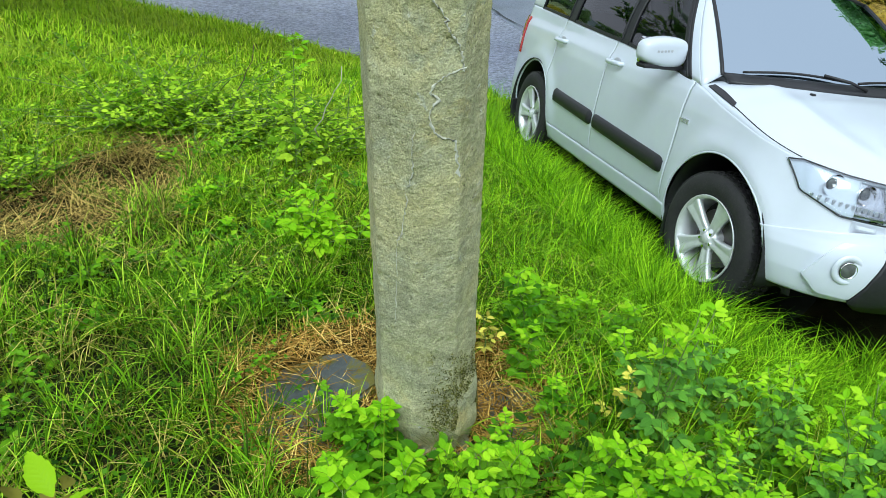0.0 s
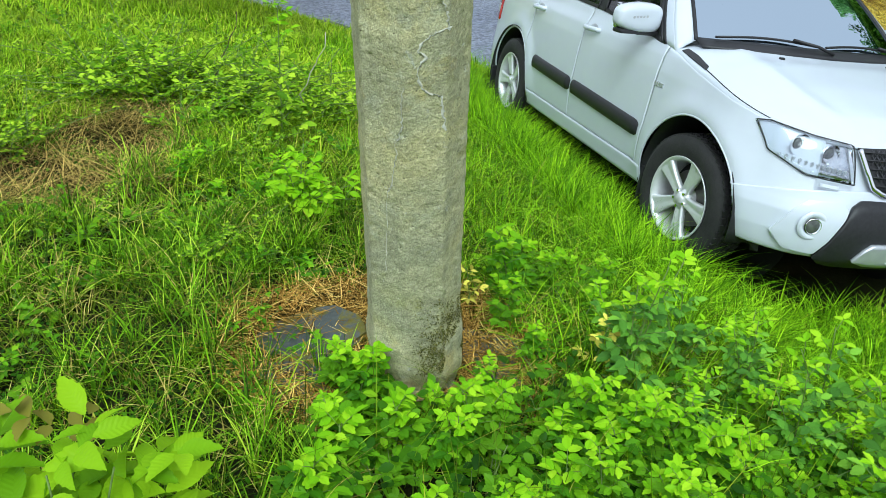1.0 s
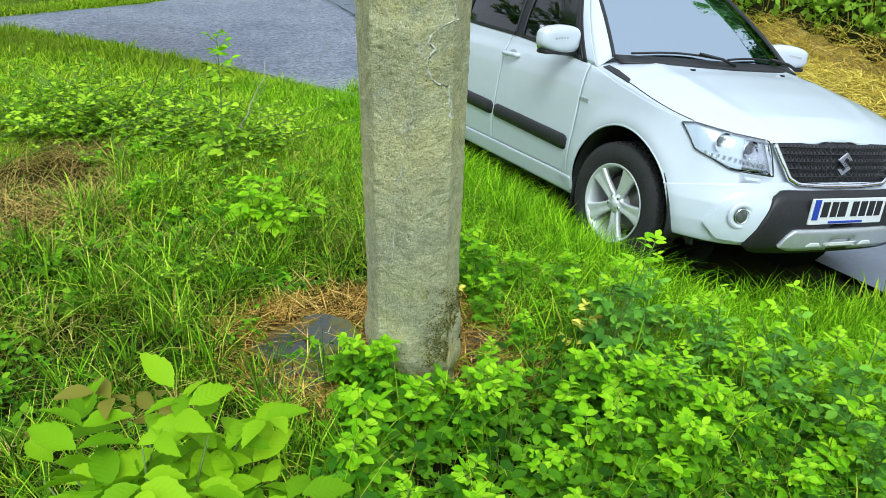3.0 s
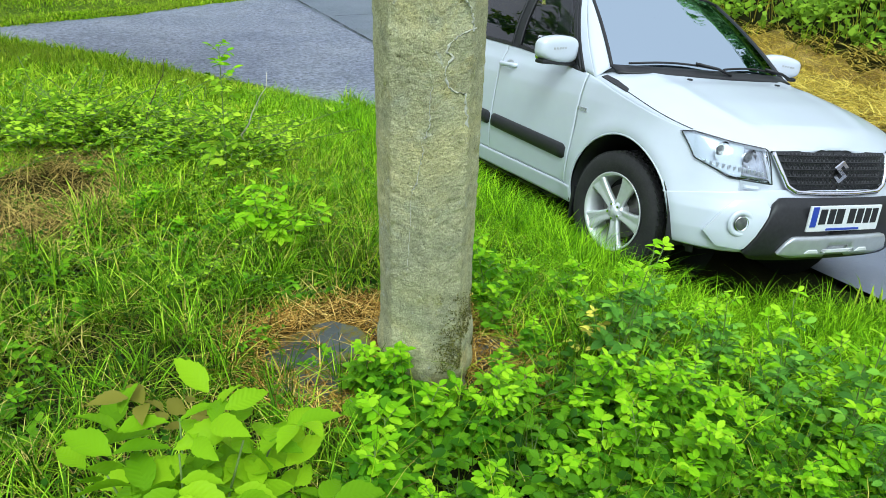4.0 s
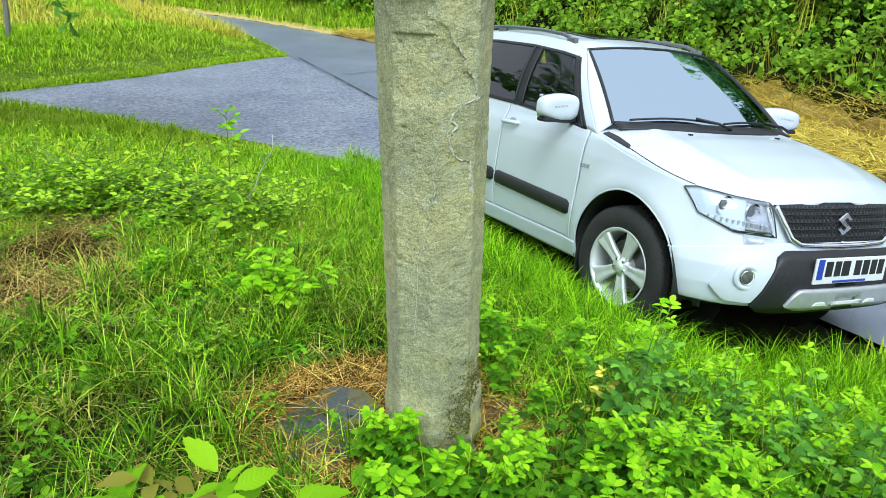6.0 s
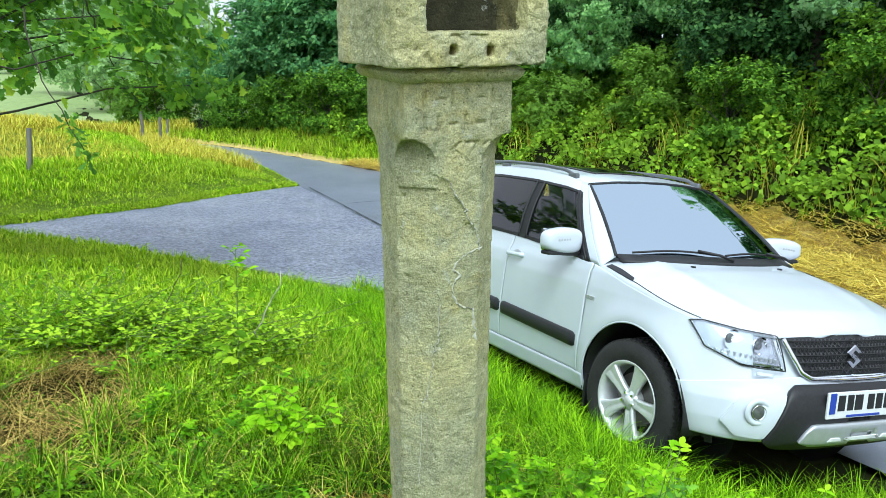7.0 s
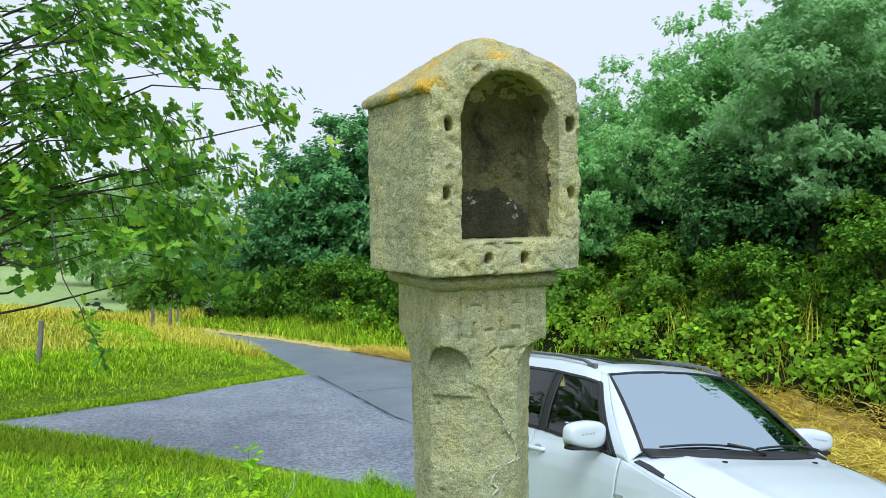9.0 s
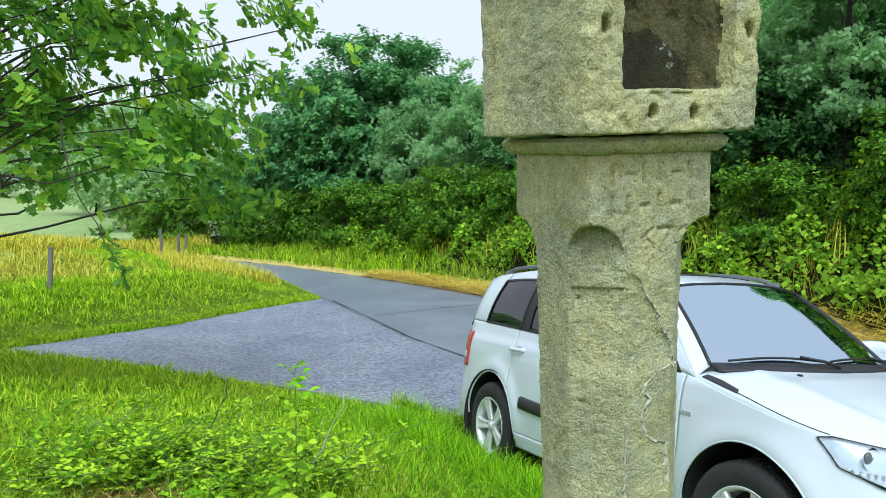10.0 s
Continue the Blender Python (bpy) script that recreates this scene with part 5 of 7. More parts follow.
for x, w in ((-0.172, 0.05), (-0.108, 0.045), (-0.046, 0.058), (0.044, 0.048), (0.106, 0.048), (0.166, 0.044), (0.222, 0.044)):
    bm = bmesh.new()
    box(bm, (x - w / 2, pl.y - 0.001, 0.535), (x + w / 2, pl.y + 0.004, 0.615), 0.002)
    part("plate_bar", bm, BLACK, plate)
bm = bmesh.new()
box(bm, (-0.13, pl.y - 0.001, 0.501), (0.12, pl.y + 0.004, 0.513), 0.001)
part("plate_bar", bm, PLATE_BLUE, plate)
# small badge on the wing, as bars
c = skin(s_of_y(0.36), 0.885)
for i in range(4):
    bm = bmesh.new()
    box(bm, (-c[0] - 0.006, 0.335 + 0.024 * i, 0.872), (-c[0] + 0.002, 0.353 + 0.024 * i, 0.896), 0.002)
    part("wing_badge", bm, SILVER, car)

# wipers
for x0, y0, x1, y1 in ((-0.62, 0.33, -0.06, 0.22), (0.0, 0.22, 0.58, 0.26)):
    t = np.linspace(0, 1, 16)
    X = x0 + (x1 - x0) * t
    low = np.stack([np.interp(X, WS_LOW[:, 0], WS_LOW[:, i]) for i in range(3)], -1)
    up = np.stack([np.interp(X * 0.78, WS_TOP[:, 0], WS_TOP[:, i]) for i in range(3)], -1)
    f = (0.03 + 0.035 * np.sin(math.pi * t))[:, None]
    P = low * (1 - f) + up * f + np.array([0, -0.014, 0.014])
    wp = tube("wiper", P, 0.007, BLACK, car, 6, "black windscreen wiper")
    arm = np.stack([P[11] + np.array([0, -0.012, 0.012]), P[13] * 0.5 + low[14] * 0.5 + np.array([0.05, -0.03, 0.014]), low[15] + np.array([0.08, -0.05, 0.0])])
    tube("wiper_arm", arm, 0.009, BLACK, wp, 6)

# inside: dashboard, steering wheel, seats, mirror
bm = bmesh.new()
box(bm, (-0.68, 0.42, 0.72), (0.68, 0.80, 1.10), 0.07, 4)
part("dashboard", shade(bm), DARK, car)
a = np.linspace(0, 2 * math.pi, 41)
P = np.stack([0.36 + 0.185 * np.cos(a), 0.93 + 0.07 * np.sin(a), 1.06 + 0.17 * np.sin(a)], -1)
V, F, C = tube_np(P, 0.014, 8)
sw = part("steering_wheel", mesh_np("steering_wheel", V, F), DARK, car)
bm = bmesh.new()
box(bm, (0.28, 0.90, 1.00), (0.44, 0.95, 1.10), 0.03, 3)
box(bm, (0.18, 0.915, 1.05), (0.54, 0.935, 1.08), 0.008)
part("wheel_boss", bm, DARK, sw)
for x in (-0.36, 0.36):
    bm = bmesh.new()
    box(bm, (x - 0.25, 1.05, 0.55), (x + 0.25, 1.55, 0.74), 0.07, 3)
    r = bmesh.new()
    box(r, (x - 0.24, -0.07, 0.0), (x + 0.24, 0.07, 0.62), 0.065, 3)
    bmesh.ops.transform(r, matrix=Matrix.Translation((0, 1.55, 0.62)) @ Matrix.Rotation(radians(-16), 4, "X"), verts=r.verts)
    me = bpy.data.meshes.new("tmp")
    r.to_mesh(me)
    bm.from_mesh(me)
    r.free()
    seat = part("seat", shade(bm), CLOTH, car, "grey cloth front seat")
    bm = bmesh.new()
    box(bm, (x - 0.13, 1.70, 1.26), (x + 0.13, 1.80, 1.44), 0.045, 3)
    part("headrest", shade(bm), CLOTH, seat)
bm = bmesh.new()
box(bm, (-0.66, 2.15, 0.60), (0.66, 2.40, 1.14), 0.08, 3)
part("rear_bench", shade(bm), CLOTH, car)
bm = bmesh.new()
box(bm, (-0.72, 0.45, 0.42), (0.72, 3.3, 0.50))
part("cabin_floor", bm, DARK, car)
bm = bmesh.new()
box(bm, (-0.12, 0.97, 1.48), (0.12, 1.00, 1.54), 0.012)
part("inside_mirror", bm, DARK, car)
bm = bmesh.new()
box(bm, (-0.60, 0.40, 1.168), (-0.50, 0.44, 1.172))
part("windscreen_ticket", bm, PLATE_WHITE, car, "small white paper behind the windscreen")


# ---- plants: helpers ----
def leaf_shape(rows, cup, droop, teeth=0.0):
    """A leaf folded along its midrib: rows of (height along, half-width); verts and triangles."""
    V = [(0, 0, 0)]
    for k, (t, w) in enumerate(rows):
        s = teeth * (0.5 if k % 2 else -0.5)
        V += [(0, t, -droop * t * t), (-w, t + 0.02 + s, cup * w - droop * t * t), (w, t + 0.02 + s, cup * w - droop * t * t)]
    V.append((0, 1.0, -droop))
    n = len(rows)
    F = [(0, 1, 2), (0, 3, 1)]
    for k in range(n - 1):
        m, l, q = 1 + 3 * k, 2 + 3 * k, 3 + 3 * k
        F += [(m, m + 3, l + 3), (m, l + 3, l), (m, q, q + 3), (m, q + 3, m + 3)]
    m = 1 + 3 * (n - 1)
    F += [(m, 3 * n + 1, m + 1), (m, m + 2, 3 * n + 1)]
    return np.array(V, float), np.array(F)


LEAF_WEED = leaf_shape([(0.10, 0.12), (0.22, 0.25), (0.32, 0.23), (0.45, 0.31), (0.56, 0.26), (0.70, 0.25), (0.80, 0.16), (0.90, 0.11)], 0.28, 0.20, 0.05)
LEAF_BIG = leaf_shape([(0.06, 0.06), (0.12, 0.125), (0.19, 0.165), (0.26, 0.215), (0.33, 0.225), (0.40, 0.25), (0.48, 0.235), (0.56, 0.235), (0.64, 0.19), (0.72, 0.165), (0.80, 0.115), (0.88, 0.075), (0.95, 0.03)], 0.42, 0.30, 0.05)
LEAF_SMALL = (np.array([(0, 0, 0), (-0.32, 0.5, 0.06), (0, 0.5, -0.02), (0.32, 0.5, 0.06), (0, 1, -0.06)], float), np.array([(0, 2, 1), (0, 3, 2), (1, 2, 4), (2, 3, 4)]))
OAK_EDGE = [(0.15, 0.26, 0.04), (0.09, 0.36, 0.0), (0.24, 0.52, 0.06), (0.14, 0.60, 0.0), (0.27, 0.80, 0.05), (0.13, 0.86, 0.0)]
OAK_LEAF = (np.array([(0, 0, 0)] + [(-a, b, c) for a, b, c in OAK_EDGE] + [(0, 1.0, -0.05)] + [(a, b, c) for a, b, c in OAK_EDGE[::-1]] + [(0, 0.55, -0.03)], float),
            np.array([(14, i + 1, i) for i in range(13)] + [(14, 0, 13)]))


def batch(shape, pos, way, up, size, wide=1.0):
    """Copies of a leaf shape: at pos, pointing along way, face towards up."""
    T, F = shape
    pos, way, up = np.asarray(pos, float), np.asarray(way, float), np.asarray(up, float)
    way = way / (np.linalg.norm(way, axis=1)[:, None] + 1e-9)
    x = np.cross(way, up)
    x /= np.linalg.norm(x, axis=1)[:, None] + 1e-9
    z = np.cross(x, way)
    s = np.broadcast_to(np.asarray(size, float), (len(pos),))[:, None, None]
    V = pos[:, None] + s * (T[None, :, 0:1] * wide * x[:, None] + T[None, :, 1:2] * way[:, None] + T[None, :, 2:3] * z[:, None])
    FF = (F[None] + (np.arange(len(pos)) * len(T))[:, None, None]).reshape(-1, F.shape[1])
    return V.reshape(-1, 3), FF


def merge(parts_):
    V, F, k = [], [], 0
    for v, f in parts_:
        V.append(v)
        F.append(f + k)
        k += len(v)
    return np.concatenate(V), np.concatenate(F)


def unit(rng, n):
    v = rng.randn(n, 3)
    return v / np.linalg.norm(v, axis=1)[:, None]


def blades(x, y, h, w, rng, bend=0.5, flat=0.0, z=None, wind=None, way=None):
    """Grass blades as bent strips of five triangles."""
    n = len(x)
    z0 = (ground_z(x, y) if z is None else z) - 0.01
    a = rng.uniform(0, 2 * math.pi, n)
    if wind is not None:
        a = np.where(rng.rand(n) < 0.55, wind + 0.7 * rng.randn(n), a)
    if way is not None:
        a = way
    lean = bend * rng.uniform(0.2, 1.3, n)
    d = np.stack([np.cos(a), np.sin(a), np.zeros(n)], -1)
    s = np.stack([-np.sin(a), np.cos(a), np.zeros(n)], -1)
    up = np.array([0, 0, 1.0]) * (1 - flat)
    base = np.stack([x, y, z0], -1)
    V = []
    for f, wd in ((0.0, 1.0), (0.45, 0.9), (0.8, 0.55)):
        c = base + h[:, None] * (f * up * (1 - 0.25 * lean * f)[:, None] + d * (lean * f * f + flat * f)[:, None])
        V += [c - s * (w * wd)[:, None], c + s * (w * wd)[:, None]]
    V.append(base + h[:, None] * (up * (1 - 0.30 * lean)[:, None] + d * (lean * 1.0 + flat)[:, None]))
    V = np.stack(V, 1).reshape(-1, 3)
    t = np.array([(0, 1, 3), (0, 3, 2), (2, 3, 5), (2, 5, 4), (4, 5, 6)])
    return V, (t[None] + (np.arange(n) * 7)[:, None, None]).reshape(-1, 3)


def stuff(name, V, F, material, label, category):
    return tagged(part(name, mesh_np(name, V, F), material), label, category, kind="stuff")


GRASS = leafy("meadow_grass", [(0.0, (0.015, 0.04, 0.003)), (0.4, (0.05, 0.11, 0.006)), (0.7, (0.13, 0.22, 0.010)), (0.9, (0.28, 0.38, 0.02)), (0.94, (0.32, 0.30, 0.05)), (1.0, (0.42, 0.32, 0.11))], 0.45, 0.30, (1.5, (0.13, 0.18, 0.014)))
TUFT = leafy("tufted_grass", [(0.0, (0.02, 0.06, 0.005)), (0.5, (0.075, 0.18, 0.010)), (0.85, (0.19, 0.36, 0.018)), (1.0, (0.36, 0.42, 0.06))], 0.42, 0.30)
VERGE = leafy("lush_verge_grass", [(0.0, (0.035, 0.11, 0.005)), (0.5, (0.12, 0.29, 0.010)), (1.0, (0.28, 0.46, 0.02))], 0.42, 0.38)
BANK_GRASS = leafy("bank_grass", [(0.0, (0.10, 0.22, 0.014)), (0.5, (0.25, 0.42, 0.022)), (0.88, (0.40, 0.52, 0.035)), (1.0, (0.58, 0.49, 0.11))], 0.6, 0.42, (0.5, (0.36, 0.48, 0.04)), deep=0.35)
STRAW = leafy("dry_straw", [(0.0, (0.18, 0.13, 0.05)), (0.5, (0.38, 0.28, 0.11)), (1.0, (0.60, 0.46, 0.22))], 0.8, 0.15, glow=(0.5, 0.4, 0.15), deep=0.3)
CUT_HAY = leafy("cut_hay", [(0.0, (0.34, 0.22, 0.06)), (0.5, (0.60, 0.42, 0.12)), (1.0, (0.70, 0.54, 0.22))], 0.8, 0.15, glow=(0.6, 0.45, 0.15), deep=0.3)
DEAD = leafy("dead_grass", [(0.0, (0.055, 0.034, 0.016)), (0.5, (0.17, 0.105, 0.05)), (1.0, (0.44, 0.28, 0.14))], 0.85, 0.1)
RUST = leafy("russet_litter", [(0.0, (0.05, 0.028, 0.012)), (0.4, (0.22, 0.105, 0.035)), (0.8, (0.42, 0.22, 0.08)), (1.0, (0.62, 0.42, 0.22))], 0.85, 0.1)
RIPE = leafy("ripe_field_grass", [(0.0, (0.36, 0.28, 0.06)), (0.5, (0.56, 0.40, 0.10)), (1.0, (0.44, 0.42, 0.10))], 0.75, 0.3)
HERB = leafy("herb_leaf", [(0.0, (0.040, 0.14, 0.013)), (0.5, (0.080, 0.23, 0.015)), (0.9, (0.14, 0.33, 0.017)), (1.0, (0.24, 0.41, 0.025))], 0.34, 0.50, tone=(0.17, 0.38, 0.016), deep=0.1)
# dark copy of the herb leaf, shade near the soil put into colour
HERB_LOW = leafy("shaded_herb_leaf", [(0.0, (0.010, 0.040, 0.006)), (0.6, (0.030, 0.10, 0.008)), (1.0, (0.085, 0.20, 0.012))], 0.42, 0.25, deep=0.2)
HERB_BLUE = leafy("bluish_herb_leaf", [(0.0, (0.055, 0.15, 0.04)), (0.6, (0.12, 0.29, 0.055)), (1.0, (0.21, 0.40, 0.065))], 0.42, 0.30, deep=0.1)
BRIGHT = leafy("young_leaf", [(0.0, (0.15, 0.36, 0.012)), (0.5, (0.24, 0.46, 0.018)), (1.0, (0.36, 0.55, 0.035))], 0.4, 0.38, deep=0.0)
SAPLING = leafy("sapling_leaf", [(0.0, (0.12, 0.26, 0.012)), (0.4, (0.18, 0.34, 0.014)), (1.0, (0.27, 0.42, 0.02))], 0.42, 0.45, each=True, veins=True, deep=0.1)
BRAMBLE = leafy("bramble_leaf", [(0.0, (0.06, 0.15, 0.012)), (0.5, (0.20, 0.35, 0.025)), (1.0, (0.38, 0.49, 0.05))], 0.5, 0.34, deep=0.15)
YELLOWED = leafy("yellowed_leaf", [(0.0, (0.40, 0.34, 0.06)), (1.0, (0.62, 0.50, 0.14))], 0.5, 0.35)
OAK = leafy("oak_leaf", [(0.0, (0.06, 0.15, 0.065)), (0.4, (0.13, 0.28, 0.085)), (0.85, (0.26, 0.44, 0.09)), (1.0, (0.44, 0.50, 0.08))], 0.4, 0.9, glow=(0.25, 0.50, 0.08), deep=0.2)
# ash leaves made bluer and paler, mist put into their colour
ASH_LEAF = leafy("ash_leaf", [(0.0, (0.15, 0.29, 0.20)), (0.5, (0.29, 0.49, 0.33)), (1.0, (0.45, 0.64, 0.44))], 0.45, 0.95, tone=(0.33, 0.54, 0.27), glow=(0.27, 0.52, 0.20), deep=0.0)
DARK_LEAF = leafy("maple_leaf", [(0.0, (0.06, 0.16, 0.11)), (0.6, (0.12, 0.29, 0.19)), (1.0, (0.23, 0.40, 0.24))], 0.45, 0.8, glow=(0.12, 0.34, 0.10), deep=0.15)
BUSH_LEAF = leafy("shrub_leaf", [(0.0, (0.022, 0.07, 0.018)), (0.5, (0.065, 0.15, 0.03)), (1.0, (0.15, 0.27, 0.045))], 0.5, 0.5, tone=(0.21, 0.38, 0.06), deep=0.3)
# leaf colour darkened to hold the shade beneath the trees
SHADE_LEAF = leafy("shaded_thicket_leaf", [(0.0, (0.016, 0.05, 0.028)), (0.6, (0.045, 0.115, 0.06)), (1.0, (0.10, 0.20, 0.09))], 0.5, 0.35, glow=(0.1, 0.28, 0.08), deep=0.2)
SLOPE = leafy("slope_bramble_leaf", [(0.0, (0.05, 0.12, 0.02)), (0.5, (0.145, 0.27, 0.035)), (1.0, (0.29, 0.42, 0.055))], 0.5, 0.5, (0.7, (0.23, 0.37, 0.035)), deep=0.35)
MOSS = leafy("dark_moss", [(0.0, (0.045, 0.045, 0.02)), (0.6, (0.11, 0.10, 0.045)), (1.0, (0.22, 0.19, 0.09))], 0.8, 0.1, glow=(0.1, 0.1, 0.03), deep=0.2)
STALK = plain("green_stalk", (0.16, 0.26, 0.05), 0.6, vary=0.3)
BARK = surface("grey_bark", [(0.3, (0.05, 0.042, 0.032)), (0.7, (0.13, 0.11, 0.09))], 9.0, 0.95, 60.0, 1.0, 0.02, stretch=(1, 1, 0.3))
OLD_WOOD = surface("silvered_wood", [(0.3, (0.13, 0.12, 0.11)), (0.7, (0.28, 0.26, 0.23))], 10.0, 0.9, 70.0, 0.7, 0.01, stretch=(1, 1, 0.15))
FIELD = surface("pasture", [(0.3, (0.25, 0.36, 0.11)), (0.5, (0.31, 0.41, 0.15)), (0.75, (0.38, 0.46, 0.19))], 0.05, 0.95, 3.0, 0.3, 0.05)
# haze of the distance is put into the hills' pale bluish colour
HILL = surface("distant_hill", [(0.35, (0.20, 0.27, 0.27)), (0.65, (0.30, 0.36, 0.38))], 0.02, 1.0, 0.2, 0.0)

# ---- far country ----
fx1 = np.linspace(-160, 60, 70)
fy1 = np.linspace(19, 240, 60)
PX1, PY1 = np.meshgrid(fx1, fy1)
keep_left = PX1 < road_left(PY1) - 4
PZ1 = ground_z(PX1, PY1) + 0.05
PZ1 = np.where(keep_left | (PY1 > 34), PZ1, PZ1 - 0.8)
field = part("ground", mesh_np("field", np.stack([PX1, PY1, PZ1], -1).reshape(-1, 3), grid_faces(60, 70)), FIELD)
tagged(field, "pale green pasture sloping gently away", "field", kind="structure")
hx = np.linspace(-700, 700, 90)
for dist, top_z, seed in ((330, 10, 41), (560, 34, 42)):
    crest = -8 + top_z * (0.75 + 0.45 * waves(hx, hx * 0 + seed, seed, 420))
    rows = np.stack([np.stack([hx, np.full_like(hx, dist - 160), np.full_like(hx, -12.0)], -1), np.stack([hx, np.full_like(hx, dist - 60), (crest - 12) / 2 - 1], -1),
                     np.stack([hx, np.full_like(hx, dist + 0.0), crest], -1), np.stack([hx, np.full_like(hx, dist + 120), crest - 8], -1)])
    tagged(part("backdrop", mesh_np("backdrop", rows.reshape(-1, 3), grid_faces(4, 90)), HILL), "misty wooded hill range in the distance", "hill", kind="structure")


# ---- trees ----
def tree(name, seed, height, trunk_r, centre, radii, clumps, twigs, per_twig, leaf, leaf_size, leaf_mat, spread=0.55, clump_r=0.6, stems=1, label="", droop=0.3, low=-0.9, flat=0.5, wide=1.0):
    """Trunk and limbs as tapered tubes; crown of many separate leaves in clumps, with gaps."""
    rng = np.random.RandomState(seed)
    c, r = np.array(centre, float), np.array(radii, float)
    pts = unit(rng, clumps * 3) * rng.uniform(0.45, 1.0, clumps * 3)[:, None] ** 0.6
    pts = pts[pts[:, 2] > low][:clumps]
    cl = c + pts * r * (1 + 0.18 * rng.randn(len(pts)))[:, None]
    pieces, hubs = [], []
    for k in range(stems):
        foot = np.array([rng.uniform(-0.4, 0.4) * (stems > 1), rng.uniform(-0.4, 0.4) * (stems > 1), -0.2])
        topp = np.array([c[0] * 0.6, c[1] * 0.6, height * 0.82]) + rng.randn(3) * 0.2 + (rng.randn(3) * np.array([0.5, 0.5, 0.1]) if stems > 1 else 0)
        t = np.linspace(0, 1, 14)[:, None]
        path = foot * (1 - t) + topp * t + np.sin(t * 5 + seed) * 0.06 * height * 0.12
        path[:, 0] = foot[0] + (path[:, 0] - foot[0]) * t[:, 0]
        path[:, 1] = foot[1] + (path[:, 1] - foot[1]) * t[:, 0]
        rad = trunk_r / math.sqrt(stems) * (1 - 0.9 * t[:, 0]) * (1 + 0.45 * np.exp(-t[:, 0] * 14))
        pieces.append(tube_np(path, rad, 10))
        hubs.append(path)
    hubs = np.concatenate(hubs)
    for p in cl:
        h = hubs[np.argmin(np.abs(hubs[:, 2] - (p[2] - 0.8 * np.hypot(*(p[:2] - c[:2] * 0.5)))) + 0.2 * np.linalg.norm(hubs - p, axis=1))]
        t = np.linspace(0, 1, 6)[:, None]
        L = np.linalg.norm(p - h)
        mid = h * (1 - t) + p * t + np.array([0, 0, 0.12]) * np.sin(t * math.pi) * np.linalg.norm(p - h) + 0.035 * L * rng.randn(6, 3) * np.sin(t * math.pi)
        pieces.append(tube_np(mid, np.linspace(min(trunk_r * 0.2, 0.005 + 0.0035 * L), 0.004, 6), 4))
    tw = cl[rng.randint(0, len(cl), twigs)] + rng.randn(twigs, 3) * clump_r * np.array([1, 1, flat])
    owner = np.argmin(((tw[:, None] - cl[None]) ** 2).sum(2), 1) if twigs * len(cl) < 4e6 else rng.randint(0, len(cl), twigs)
    for i in range(0, twigs, max(1, twigs // 90)):
        a, b = cl[owner[i]], tw[i]
        t = np.linspace(0, 1, 4)[:, None]
        pieces.append(tube_np(a * (1 - t) + b * t + 0.04 * rng.randn(4, 3), np.linspace(0.008, 0.003, 4), 3))
    V, F, C = join_np(pieces)
    th = new(name)
    part("trunk", mesh_np("trunk", V, [F, C]), BARK, th)
    # rosettes: the leaves of each shoot stand round its axis
    axis = tw - c
    axis = 0.55 * axis / (np.linalg.norm(axis, axis=1)[:, None] + 1e-9) + np.array([0, 0, 0.65]) + 0.6 * unit(rng, twigs)
    axis /= np.linalg.norm(axis, axis=1)[:, None]
    side = np.cross(axis, unit(rng, twigs))
    side /= np.linalg.norm(side, axis=1)[:, None] + 1e-9
    fore = np.cross(axis, side)
    n = twigs * per_twig
    A, S, O = (np.repeat(q, per_twig, 0) for q in (axis, side, fore))
    turn_ = np.tile(np.arange(per_twig) * 2.4, twigs) + 0.5 * rng.randn(n)
    step_ = np.tile(np.linspace(-0.5, 0.3, per_twig), twigs)
    base = np.repeat(tw, per_twig, 0) + A * (step_ * spread)[:, None] + 0.12 * leaf_size * rng.randn(n, 3)
    way = S * np.cos(turn_)[:, None] + O * np.sin(turn_)[:, None] + A * (0.15 + 0.5 * step_)[:, None] + np.array([0, 0, -droop])
    V, F = batch(leaf, base, way, A + 0.45 * unit(rng, n), leaf_size * rng.uniform(0.65, 1.2, n), wide)
    part("crown", mesh_np("crown", V, F, False), leaf_mat, th)["kind"] = "stuff"
    if label:
        tagged(th, label, "tree" if stems == 1 else "bush")
    return th


def stand(th, x, y, turn=0.0, size=1.0, sink=0.0):
    m = pose(x, y, ground_normal_free(x, y) - sink, 0, 0, turn)
    th.matrix_world = m @ Matrix.Diagonal((size, size, size, 1))
    return th


def plant_copy(th, x, y, turn, size, sink=0.0, tilt=0.0):
    c = copy_thing(th, pose(x, y, ground_normal_free(x, y) - sink, tilt, 0, turn))
    c.scale = (size,) * 3
    return c


oak = tree("oak_tree", 11, 6.8, 0.22, (1.7, 0.0, 3.15), (3.2, 1.9, 2.9), 175, 3000, 8, OAK_LEAF, 0.122, OAK, 0.09, 0.22, label="large oak with drooping leafy branches beside the field", low=-0.56, flat=0.55, droop=0.12, wide=1.4)
stand(oak, -4.3, 6.5, 0)
# low hanging spray of oak leaves
rngs = np.random.RandomState(5)
foot = np.array([-4.3, 6.5, ground_normal_free(-4.3, 6.5)])
